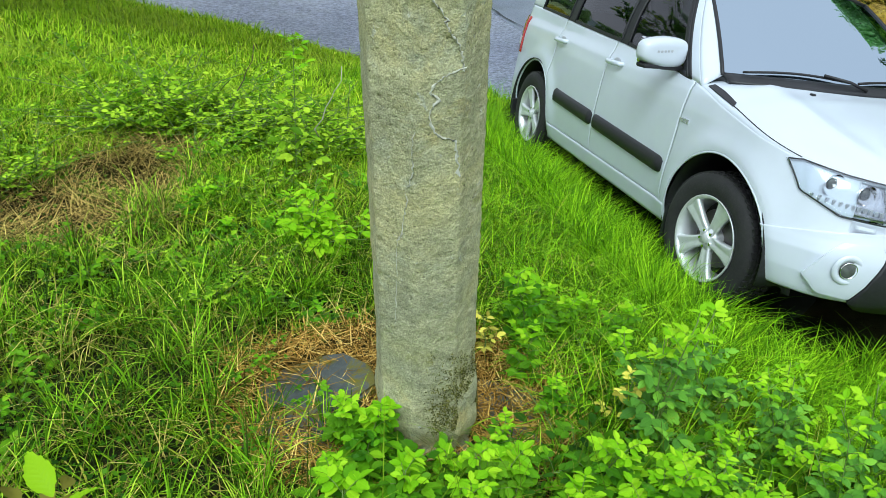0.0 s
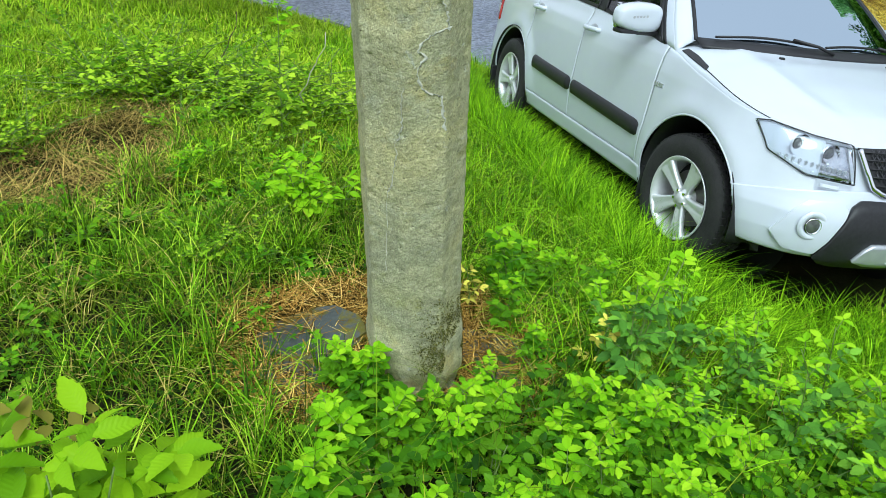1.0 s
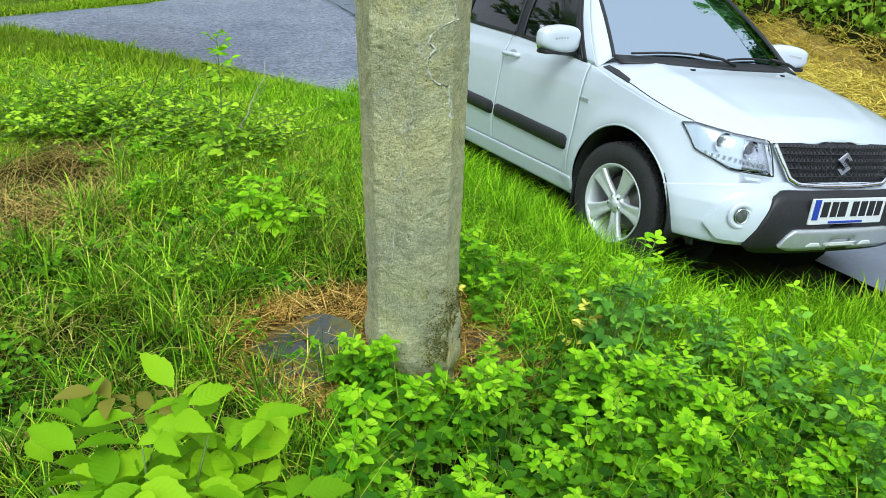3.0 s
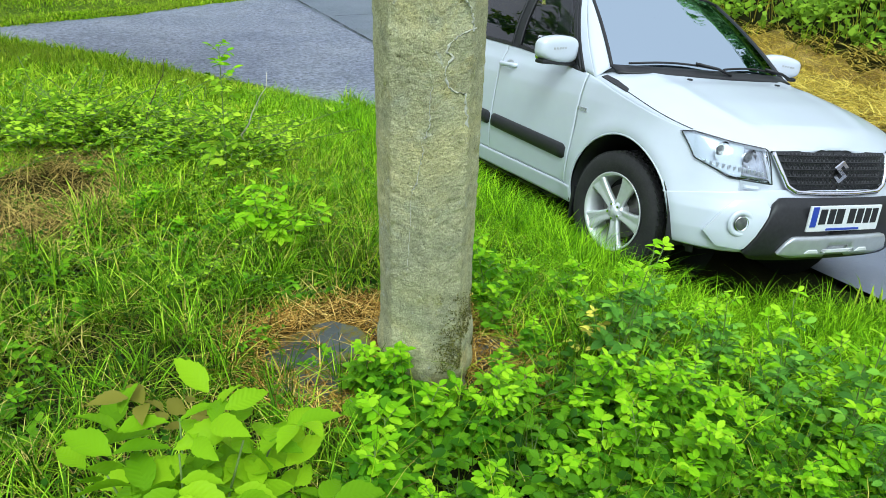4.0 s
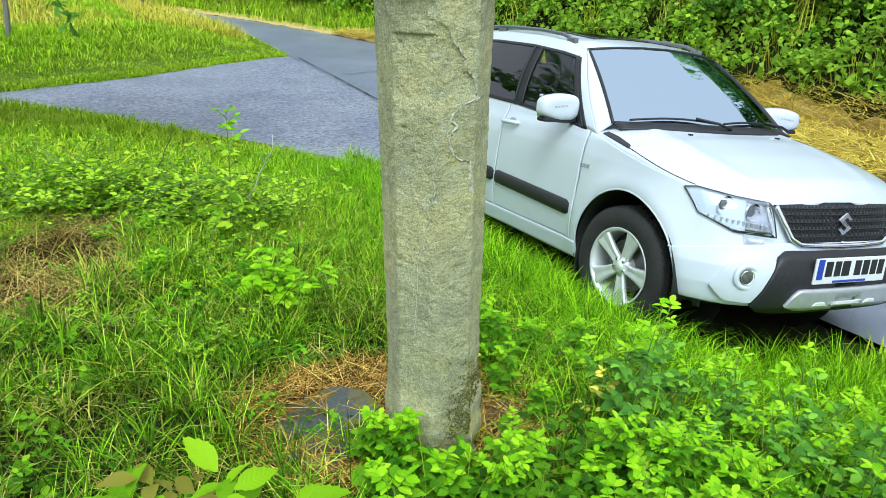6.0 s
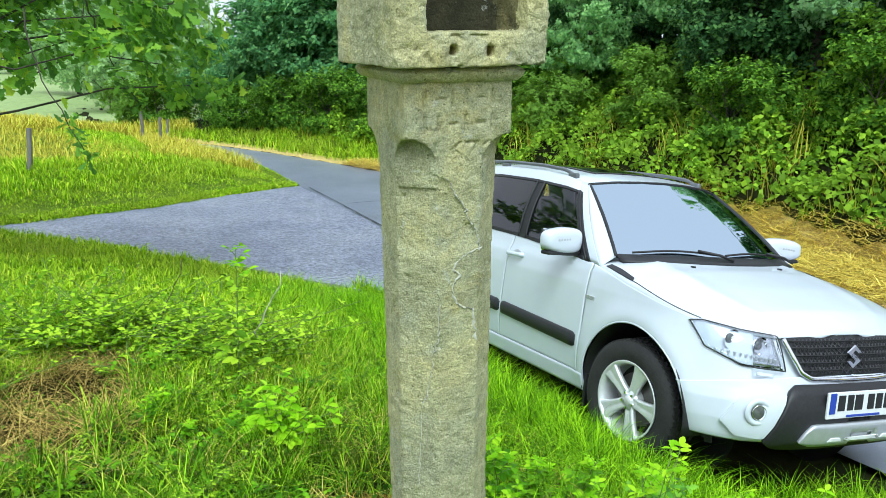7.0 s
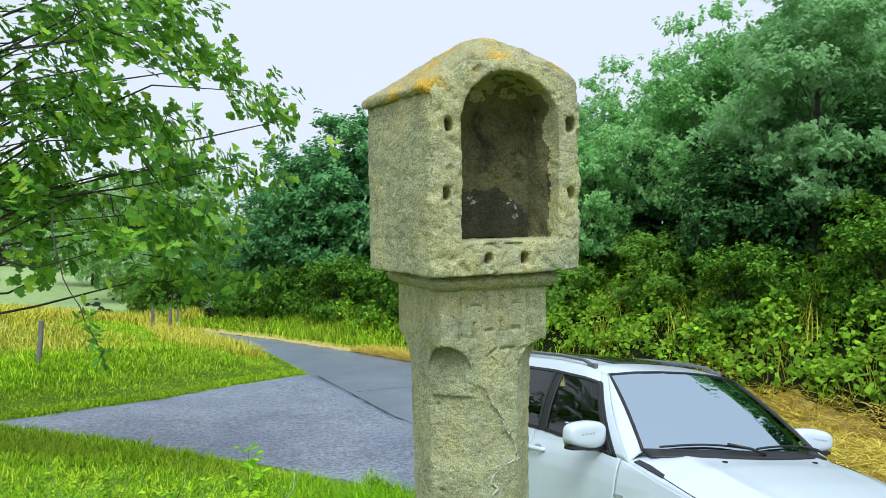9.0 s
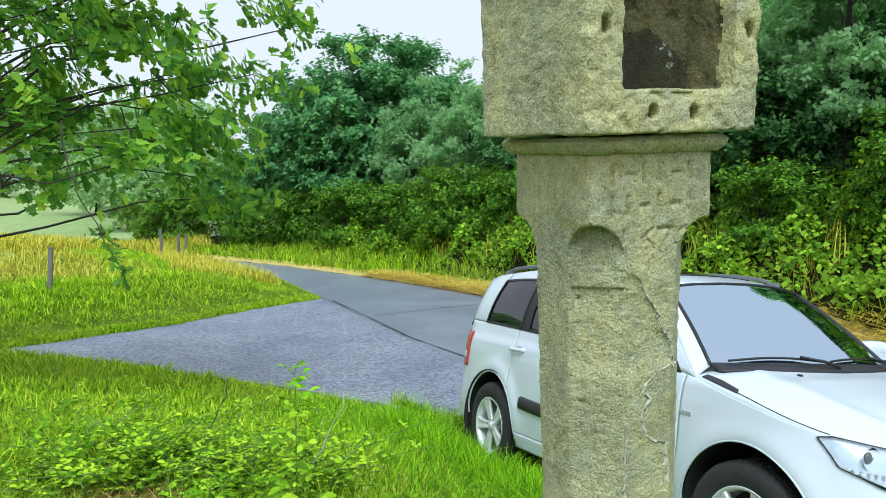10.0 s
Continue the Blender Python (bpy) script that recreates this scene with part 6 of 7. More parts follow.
for tipx, tipy, tipz, sx, sy, sz in ((-0.93, 4.6, 0.60, -1.35, 5.3, 1.7), (-0.45, 5.6, 0.85, -0.9, 5.9, 1.9), (0.15, 5.9, 1.35, -0.6, 6.1, 2.2)):
    t = np.linspace(0, 1, 12)[:, None]
    P = np.array([sx, sy, sz]) * (1 - t) + np.array([tipx, tipy, tipz]) * t + np.array([-0.10, 0, 0.10]) * np.sin(t * math.pi) + 0.012 * rngs.randn(12, 3) - foot
    br = tube("hanging_twig", P, np.linspace(0.008, 0.003, 12), BARK, oak, 5)
    n = 48
    k = rngs.uniform(0.55, 1.0, n) ** 0.5
    at = np.stack([np.interp(k, t[:, 0], P[:, i]) for i in range(3)], -1) + 0.03 * rngs.randn(n, 3)
    V, F = batch(OAK_LEAF, at, unit(rngs, n) + np.array([0.3, 0, -0.3]), np.array([0, 0, 1.0]) + 0.5 * unit(rngs, n), rngs.uniform(0.07, 0.115, n))
    ob = part("twig_leaves", mesh_np("twig_leaves", V, F, False), OAK, br)
    ob["kind"] = "stuff"
ash = tree("ash_tree", 21, 9.5, 0.27, (0, 0, 5.9), (2.9, 2.9, 4.0), 64, 3200, 9, LEAF_SMALL, 0.21, ASH_LEAF, 0.25, 0.46, label="tall leafy ash tree on the wooded slope", droop=0.6)
stand(ash, 12.6, 13.2, 20, 0.55)
maple = tree("maple_tree", 31, 8.5, 0.22, (0, 0, 4.6), (3.3, 3.3, 4.2), 110, 4200, 7, LEAF_SMALL, 0.25, DARK_LEAF, 0.2, 0.42, label="dark green maple tree at the edge of the wood")
stand(maple, 8.3, 30.0, 0, 0.88)
bush = tree("bush", 41, 1.9, 0.07, (0, 0, 1.05), (1.15, 1.15, 1.05), 46, 1500, 8, LEAF_SMALL, 0.105, BUSH_LEAF, 0.12, 0.22, stems=5, label="bright green roadside shrub")
stand(bush, 8.9, 20.5, 0, 1.15)
thicket = tree("thicket", 51, 2.6, 0.08, (0, 0, 1.4), (1.6, 1.6, 1.4), 55, 1900, 8, LEAF_SMALL, 0.125, SHADE_LEAF, 0.15, 0.26, stems=6, label="dense undergrowth shrub with tree shade in its dark leaf colour")
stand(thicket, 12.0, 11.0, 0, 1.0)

for x, y, t, s in ((11.1, 16.0, 100, 0.47), (12.2, 9.6, 200, 0.60), (14.4, 12.2, 60, 0.62), (15.5, 17.0, 300, 0.64), (17.0, 10.5, 10, 0.68), (18.5, 14.0, 140, 0.8), (14.0, 21.0, 50, 0.62), (10.6, 23.0, 260, 0.50), (9.4, 25.0, 30, 0.5), (13.4, 17.8, 330, 0.56)):
    plant_copy(ash, x, y, t, s, 0.1)
for x, y, t, s in ((6.5, 32.5, 80, 0.72), (10.6, 29.5, 170, 0.86), (12.5, 33.0, 250, 0.95), (17.0, 27.0, 120, 0.9), (20.5, 20.0, 290, 0.85), (4.4, 36.0, 40, 0.45), (24.0, 15.0, 90, 0.85), (9.0, 40.0, 10, 0.8)):
    plant_copy(maple, x, y, t, s, 0.1)
for x, y, t, s in ((8.3, 23.0, 40, 1.1), (7.3, 26.0, 90, 1.2), (9.9, 18.2, 150, 1.0), (10.0, 15.4, 200, 0.8), (11.0, 12.8, 20, 0.9), (10.7, 9.8, 70, 0.85), (11.4, 7.4, 110, 0.9), (12.4, 5.4, 170, 1.0), (11.7, 3.4, 230, 0.9),
                   (13.4, 3.8, 280, 1.1), (12.8, 1.6, 330, 1.0), (14.6, 2.0, 20, 1.2), (12.4, -0.4, 60, 1.0), (11.6, 16.4, 260, 0.9), (13.2, 7.6, 310, 1.1), (15.6, 5.2, 200, 0.9), (4.6, 31.5, 10, 1.0), (6.0, 29.0, 250, 1.1),
                   (2.2, 36.0, 120, 1.2), (1.0, 37.6, 210, 1.0)):
    plant_copy(bush, x, y, t, s, 0.12)
# far trees: the haze before them is mixed into their leaf colour
HAZE_LEAF = leafy("hazed_far_leaf", [(0.0, (0.20, 0.32, 0.22)), (0.5, (0.30, 0.43, 0.30)), (1.0, (0.42, 0.54, 0.38))], 0.5, 0.8, glow=(0.34, 0.5, 0.3), deep=0.0)
far_tree = tree("hazed_far_tree", 61, 4.4, 0.10, (0, 0, 2.2), (1.7, 1.7, 2.1), 50, 1500, 8, LEAF_SMALL, 0.15, HAZE_LEAF, 0.15, 0.34, label="distant tree across the field, haze in its pale leaf colour", droop=0.7)
stand(far_tree, -1.5, 60, 0, 1.9)
for x, y, t, s in ((2.4, 52, 40, 1.6), (0.2, 46, 110, 1.3), (4.5, 58, 200, 2.2), (-22, 105, 10, 2.2), (-30, 112, 100, 2.6), (-12, 104, 200, 2.0), (-6, 110, 260, 2.6), (-42, 118, 300, 2.6), (-52, 110, 30, 2.2), (-17, 120, 330, 2.8), (2, 96, 60, 3.0), (-36, 104, 150, 1.8)):
    plant_copy(far_tree, x, y, t, s, 0.12)
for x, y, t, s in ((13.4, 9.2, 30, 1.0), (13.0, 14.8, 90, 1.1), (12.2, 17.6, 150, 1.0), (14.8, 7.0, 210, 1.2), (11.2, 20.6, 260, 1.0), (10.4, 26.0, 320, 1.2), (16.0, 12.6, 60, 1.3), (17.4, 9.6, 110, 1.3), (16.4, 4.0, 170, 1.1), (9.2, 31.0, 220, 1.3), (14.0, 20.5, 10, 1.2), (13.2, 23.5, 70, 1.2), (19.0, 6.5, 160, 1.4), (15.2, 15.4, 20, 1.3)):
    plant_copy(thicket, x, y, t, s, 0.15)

# ---- fence posts at the field ----
for x, y, h, tilt in ((-2.03, 14.9, 0.8, 3), (0.53, 23.6, 0.95, -3), (1.15, 25.6, 0.9, 2), (1.5, 27.2, 0.9, 4), (-4.6, 15.6, 0.8, -2)):
    rng = np.random.RandomState(int(h * 100 + x * 10 + 50))
    g = ground_normal_free(x, y)
    t = np.linspace(0, 1, 9)
    P = np.stack([x + t * math.tan(radians(tilt)) * h + 0.006 * rng.randn(9), np.full(9, y), g - 0.2 + t * (h + 0.2)], -1)
    V, F, C = tube_np(P, 0.052 * (1 - 0.1 * t) * rng.uniform(0.93, 1.07, 9), 7)
    tagged(part("fence_post", mesh_np("fence_post", V, [F, C], False), OLD_WOOD), "weathered grey wooden fence post in tall grass", "fence post", "fence posts")

# ---- grasses ----
rng = np.random.RandomState(7)


def scatter(x0, x1, y0, y1, n, keep):
    x, y = rng.uniform(x0, x1, n), rng.uniform(y0, y1, n)
    k = keep(x, y)
    return x[k], y[k]


def mound_mask(x, y):
    """Grass of the mound: off the asphalt, away from the paving round the shrine and from under the car."""
    ok = ~in_bay(x, y) & ~in_road(x, y) & (y < near_line(x) + 0.06 * waves(x, y, 61, 0.5)) & (x < road_left(y))
    car_in = (x > 1.75 + 0.1 * waves(x, y, 62, 0.4)) & (x < 3.6) & (y > 0.75) & (y < 5.2)
    ring = ((x + 0.04) / 0.50) ** 2 + ((y - 0.14) / 0.42) ** 2 < 1 + 0.4 * waves(x, y, 63, 0.3)
    return ok & ~car_in & ~(ring & (rng.rand(len(x)) < 0.985))


def dry_spot(x, y):
    d = np.minimum(np.minimum(np.hypot((x + 1.34) / 0.46, (y - 1.52) / 0.34), np.hypot((x + 1.10) / 0.36, (y - 2.02) / 0.40)), np.hypot((x + 0.95) / 0.26, (y - 2.50) / 0.34))
    return d + 0.25 * waves(x, y, 64, 0.4)


def tufts(x, y, per, spread, h0, h1, w0, w1, bend=0.9):
    """Tussocks: blades that fan out from each centre."""
    n = len(x)
    tall_ = rng.uniform(h0, h1, n)
    a = rng.uniform(0, 2 * math.pi, n * per)
    d = np.abs(rng.randn(n * per)) * spread
    X, Y = np.repeat(x, per) + d * np.cos(a), np.repeat(y, per) + d * np.sin(a)
    h = np.repeat(tall_, per) * rng.uniform(0.45, 1.1, n * per)
    return blades(X, Y, h, rng.uniform(w0, w1, n * per), rng, bend, 0.0, way=a + 0.5 * rng.randn(n * per))


def weed_zone(x, y):
    """1 where the herbs stand thick."""
    return smooth_step(1.15, 0.75, np.hypot((x - 0.55) / 0.95, (y + 0.62) / 0.55))


x, y = scatter(-2.7, 2.0, -1.1, 4.0, 78000, lambda x, y: mound_mask(x, y) & ((dry_spot(x, y) > 0.85) | (rng.rand(len(x)) < 0.08)) & (rng.rand(len(x)) > 0.75 * weed_zone(x, y)) & (waves(x, y, 80, 0.16, 3) > -0.55))
h = 0.045 + 0.075 * rng.rand(len(x)) ** 1.5 + 0.04 * waves(x, y, 65, 0.6).clip(0, 1)
long_ = rng.rand(len(x)) < 0.05
h = np.where(long_, h * 2.2, h)
V, F = blades(x, y, h, rng.uniform(0.0012, 0.0030, len(x)), rng, 1.0, 0.1)
stuff("grass", V, F, GRASS, "short uneven green meadow grass on the mound", "grass")
x, y = scatter(-2.7, 1.4, -1.3, 4.2, 2300, lambda x, y: mound_mask(x, y) & (dry_spot(x, y) > 0.8) & (waves(x, y, 81, 0.8) > -0.35) & (rng.rand(len(x)) > 0.8 * weed_zone(x, y)))
V, F = tufts(x, y, 26, 0.022, 0.10, 0.22, 0.0012, 0.0028, 1.0)
stuff("grass", V, F, TUFT, "tussocks of long fresh grass on the mound", "grass")
x, y = scatter(-3.4, 0.9, 1.2, 4.6, 42000, lambda x, y: mound_mask(x, y) & (dry_spot(x, y) > 1.0) & (rng.rand(len(x)) < smooth_step(1.1, 2.4, y + 0.4 * waves(x, y, 97, 0.9))))
V, F = blades(x, y, rng.uniform(0.06, 0.17, len(x)), rng.uniform(0.0014, 0.0034, len(x)), rng, 1.1)
stuff("grass", V, F, BANK_GRASS, "yellow-green grass on the crest of the mound", "grass")
x, y = scatter(0.2, 2.6, -1.2, 6.5, 36000, lambda x, y: mound_mask(x, y) & (rng.rand(len(x)) < smooth_step(0.2, 0.8, x)) & (rng.rand(len(x)) > 0.9 * weed_zone(x, y)))
V, F = blades(x, y, rng.uniform(0.13, 0.28, len(x)), rng.uniform(0.0014, 0.0028, len(x)), rng, 1.5, wind=-2.2)
stuff("grass", V, F, VERGE, "long lush grass leaning on the verge beside the car", "grass")
x, y = scatter(1.25, 1.86, 0.35, 5.4, 1500, lambda x, y: (x < 1.72 + 0.08 * waves(x, y, 96, 0.5)) & ~in_bay(x, y))
V, F = tufts(x, y, 22, 0.03, 0.20, 0.36, 0.0014, 0.0030, 1.0)
stuff("grass", V, F, VERGE, "long tufted grass against the wheels and sill of the car", "grass")
x, y = scatter(1.5, 2.9, -0.1, 1.0, 500, lambda x, y: (x < road_left(y) - 0.25) & (y < 0.85 - 0.25 * (x - 1.5)))
V, F = tufts(x, y, 22, 0.03, 0.14, 0.28, 0.0014, 0.0030, 1.0)
stuff("grass", V, F, VERGE, "lush tufts of grass before the bumper of the car", "grass")
THATCH = surface("grass_thatch", [(0.3, (0.07, 0.13, 0.012)), (0.5, (0.13, 0.22, 0.018)), (0.7, (0.22, 0.30, 0.03))], 2.2, 0.95, 26.0, 1.0, 0.05, spec=0.1, grit=0.6)
tx1, ty1 = np.arange(-12, 4.2, 0.14), np.arange(-10, 34, 0.14)
TX, TY = np.meshgrid(tx1, ty1)
open_ = ~in_bay(TX, TY) & ~in_road(TX, TY) & (TX < road_left(TY) + 0.02) & ~((TX > 1.6) & (TY < 5.4) & (TY > 0.7))
open_ &= np.maximum(np.abs(TX + 0.35) / 2.3, np.abs(TY - 1.4) / 2.5) > 1 + 0.12 * waves(TX, TY, 85, 0.7)
quads = grid_faces(len(ty1), len(tx1))
quads = quads[open_.ravel()[quads].all(1)]
stuff("grass", np.stack([TX, TY, ground_z(TX, TY) + 0.014 + 0.09 * smooth_step(-2.2, -4.5, TY) + 0.07 * smooth_step(-4.6, -6.5, TX) * (TY < 9)], -1).reshape(-1, 3), quads, THATCH, "matted grass close to the soil of the verge", "grass")
x, y = scatter(-5.0, 2.6, 3.2, 11.8, 66000, mound_mask)
V, F = blades(x, y, rng.uniform(0.06, 0.17, len(x)) * (1 + 0.5 * waves(x, y, 83, 0.7)), rng.uniform(0.003, 0.007, len(x)), rng, 1.0)
stuff("grass", V, F, BANK_GRASS, "green grass down to the edge of the lay-by", "grass")
x, y = scatter(-9, 4.0, 11.0, 27, 150000, lambda x, y: (y > far_line(x) - 0.10 + 0.12 * waves(x, y, 73, 0.6)) & (x < road_left(y) + 0.04) & ((y < 16.5) | (x > road_left(y) - 4.5)))
d = np.minimum(y - far_line(x), (road_left(y) - x)).clip(0, 9)
V, F = blades(x, y, rng.uniform(0.05, 0.16, len(x)) * (0.35 + 1.0 * smooth_step(0.0, 2.0, d)) * (1 + 0.5 * waves(x, y, 82, 0.8)), rng.uniform(0.005, 0.012, len(x)), rng, 1.0)
stuff("grass", V, F, BANK_GRASS, "yellow-green grass on the field bank", "grass")
x, y = scatter(-22, 3.5, 15.5, 40, 60000, lambda x, y: (x < road_left(y) - 3.2 - 0.12 * (y - 15)) & (y > far_line(x) + 3.2) & (y < 29 + 2 * waves(x, y, 98, 5.0)))
V, F = blades(x, y, rng.uniform(0.16, 0.36, len(x)), rng.uniform(0.004, 0.010, len(x)), rng, 0.9)
stuff("tall_grass", V, F, RIPE, "ripe yellow grass along the field fence", "grass")
x, y = scatter(0.3, 3.4, 17.5, 26, 9000, lambda x, y: (x < road_left(y) - 0.5) & (x > road_left(y) - 3.0))
V, F = blades(x, y, rng.uniform(0.2, 0.42, len(x)), rng.uniform(0.004, 0.009, len(x)), rng, 0.9)
stuff("tall_grass", V, F, RIPE, "tall dry grass beside the road bend", "grass")
x, y = scatter(-7, 3.0, 26, 35, 16000, lambda x, y: (x < road_left(y) + 0.1) | (y > 32))
V, F = blades(x, y, rng.uniform(0.25, 0.6, len(x)), rng.uniform(0.010, 0.018, len(x)), rng, 0.7)
stuff("tall_grass", V, F, RIPE, "golden grass where the road bends away", "grass")
x, y = scatter(-12, 3.3, -10, 5.0, 75000, lambda x, y: (x < road_left(y)) & ~((x > 1.7) & (y > 0.7)) & (np.maximum(np.abs(x + 0.35) / 2.25, np.abs(y - 1.4) / 2.45) > 1 + 0.15 * waves(x, y, 85, 0.7)))
V, F = blades(x, y, rng.uniform(0.06, 0.20, len(x)), rng.uniform(0.004, 0.008, len(x)), rng, 0.9)
stuff("grass", V, F, BANK_GRASS, "meadow grass round the mound", "grass")
x = rng.uniform(-7, 3.3, 16000)
y = np.where(rng.rand(16000) < 0.6, far_line(x) + rng.uniform(-0.07, 0.35, 16000), near_line(x) - rng.uniform(-0.07, 0.35, 16000))
k = (x < road_left(y)) & ((x < 1.7) | (y > 5.4)) & (y > 4)
x, y = x[k], y[k]
V, F = blades(x, y, rng.uniform(0.03, 0.09, len(x)), rng.uniform(0.004, 0.009, len(x)), rng, 1.0, z=ground_z(x, y) + 0.01)
stuff("grass", V, F, BANK_GRASS, "short ragged grass along the asphalt edge", "grass")
# hay left on the verge beyond the road
x, y = scatter(3.0, 9.5, -3, 20, 120000, lambda x, y: (x > road_right(y) - 0.1 + 0.12 * waves(x, y, 66, 0.8)) & (x < road_right(y) + (1.9 + 0.4 * waves(x, y, 67, 1.5)) * np.interp(y, [9, 16], [1, 0.35])))
V, F = blades(x, y, rng.uniform(0.12, 0.32, len(x)), rng.uniform(0.004, 0.010, len(x)), rng, 0.9, 0.75, z=ground_z(x, y) + rng.uniform(0.05, 0.14, len(x)))
stuff("hay", V, F, CUT_HAY, "pale cut hay lying along the road edge", "hay")
hy = np.arange(-6, 32, 0.15)
hv = np.linspace(-0.05, 1.0, 14)
HX = road_right(hy)[:, None] + hv * ((1.75 + 0.3 * waves(hy, hy * 0, 74, 2.0)) * np.interp(hy, [9, 16], [1, 0.3]))[:, None]
HYY = np.repeat(hy[:, None], len(hv), 1)
HZ = ground_z(HX, HYY) + 0.02 + 0.018 * waves(HX, HYY, 75, 0.28).clip(-0.5, 1)
stuff("hay", np.stack([HX, HYY, HZ], -1).reshape(-1, 3), grid_faces(len(hy), len(hv)), surface("hay_mat", [(0.3, (0.42, 0.29, 0.07)), (0.5, (0.72, 0.53, 0.16)), (0.75, (0.90, 0.74, 0.32))], 14.0, 0.9, 50.0, 1.0, 0.03, grit=0.8, stretch=(1, 3, 1)), "matted cut hay along the road edge", "hay")
# grasses and brambles of the slope
x, y = scatter(-1, 8, 20, 37, 16000, lambda x, y: (x > road_right(y) + 0.1) & (x < road_right(y) + 2.6))
V, F = blades(x, y, rng.uniform(0.15, 0.45, len(x)), rng.uniform(0.008, 0.016, len(x)), rng, 0.9)
stuff("grass", V, F, BANK_GRASS, "long grass along the outside of the bend", "grass")
x, y = scatter(5, 16, -5, 32, 50000, lambda x, y: (x > road_right(y) + 1.6 * np.interp(y, [9, 16], [1, 0.3])) & (x < road_right(y) + 6.5) & ((waves(x, y, 68, 1.8) > 0.1) | (x < road_right(y) + 1.6)))
V, F = blades(x, y, rng.uniform(0.2, 0.55, len(x)), rng.uniform(0.004, 0.009, len(x)), rng, 1.1)
stuff("grass", V, F, BANK_GRASS, "rank tall grass on the wooded slope", "grass")
x, y = scatter(5, 16, -5, 32, 22000, lambda x, y: (x > road_right(y) + 1.9) & (x < road_right(y) + 4.2) & (waves(x, y, 69, 2.0) > 0.3))
V, F = blades(x, y, rng.uniform(0.5, 1.0, len(x)), rng.uniform(0.005, 0.010, len(x)), rng, 0.8)
stuff("tall_grass", V, F, RIPE, "dry golden grass tufts on the slope", "grass")
x, y = scatter(6.5, 16, -3, 30, 120000, lambda x, y: (x > road_right(y) + 1.7))
hump = 0.38 + 0.75 * waves(x, y, 70, 1.3).clip(-0.45, 1)
n = len(x)
pos = np.stack([x, y, ground_z(x, y) + hump.clip(0.03, 2) * rng.uniform(0.72, 1.08, n)], -1)
V, F = batch(LEAF_SMALL, pos, unit(rng, n) + np.array([0, 0, 0.2]), np.array([-0.4, -0.2, 1.0]) + 0.55 * unit(rng, n), rng.uniform(0.07, 0.15, n), 1.3)
stuff("bramble", V, F, SLOPE, "tangle of brambles and nettles over the slope", "undergrowth")

# dead grass in the hollow, straw and litter round the shrine's foot
x, y = scatter(-2.2, -0.3, 0.8, 3.0, 19000, lambda x, y: (dry_spot(x, y) < 1.1) & (rng.rand(len(x)) < 0.75))
V, F = blades(x, y, rng.uniform(0.06, 0.20, len(x)), rng.uniform(0.0010, 0.0024, len(x)), rng, 0.8, 0.55, z=ground_z(x, y) + rng.uniform(0, 0.04, len(x)))
stuff("dead_grass", V, F, DEAD, "matted brown dead grass in a hollow", "dead grass")
x, y = scatter(-3.2, 1.2, -1.0, 4.0, 27000, lambda x, y: mound_mask(x, y) & (waves(x, y, 71, 0.7) > 0.1))
V, F = blades(x, y, rng.uniform(0.06, 0.18, len(x)), rng.uniform(0.0010, 0.0018, len(x)), rng, 0.8, 0.5, z=ground_z(x, y) + rng.uniform(0, 0.05, len(x)))
stuff("dead_grass", V, F, STRAW, "dry straw threads among the green grass", "dead grass")
x, y = scatter(-0.62, 0.62, -0.42, 0.62, 9500, lambda x, y: (((x + 0.04) / 0.54) ** 2 + ((y - 0.14) / 0.46) ** 2 < 1.1) & (np.hypot(x + 0.03, y + 0.02) > 0.15) & ((((x + 0.33) / 0.15) ** 2 + ((y - 0.12) / 0.15) ** 2 > 1) | (rng.rand(len(x)) < 0.12)))
V, F = blades(x, y, rng.uniform(0.03, 0.13, len(x)), rng.uniform(0.0008, 0.0020, len(x)), rng, 0.5, 0.8, z=ground_z(x, y) + 0.035 + rng.uniform(0, 0.02, len(x)))
stuff("straw_litter", V, F, RUST, "dry straw and moss litter round the shrine foot", "litter")

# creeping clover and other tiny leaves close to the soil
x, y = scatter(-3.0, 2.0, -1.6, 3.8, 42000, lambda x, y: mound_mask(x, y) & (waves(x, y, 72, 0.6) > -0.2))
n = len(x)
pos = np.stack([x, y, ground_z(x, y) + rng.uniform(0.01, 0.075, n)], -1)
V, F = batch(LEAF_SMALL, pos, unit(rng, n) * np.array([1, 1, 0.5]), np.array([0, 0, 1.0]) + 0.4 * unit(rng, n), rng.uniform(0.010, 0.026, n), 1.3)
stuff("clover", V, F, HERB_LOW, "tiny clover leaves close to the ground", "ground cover")

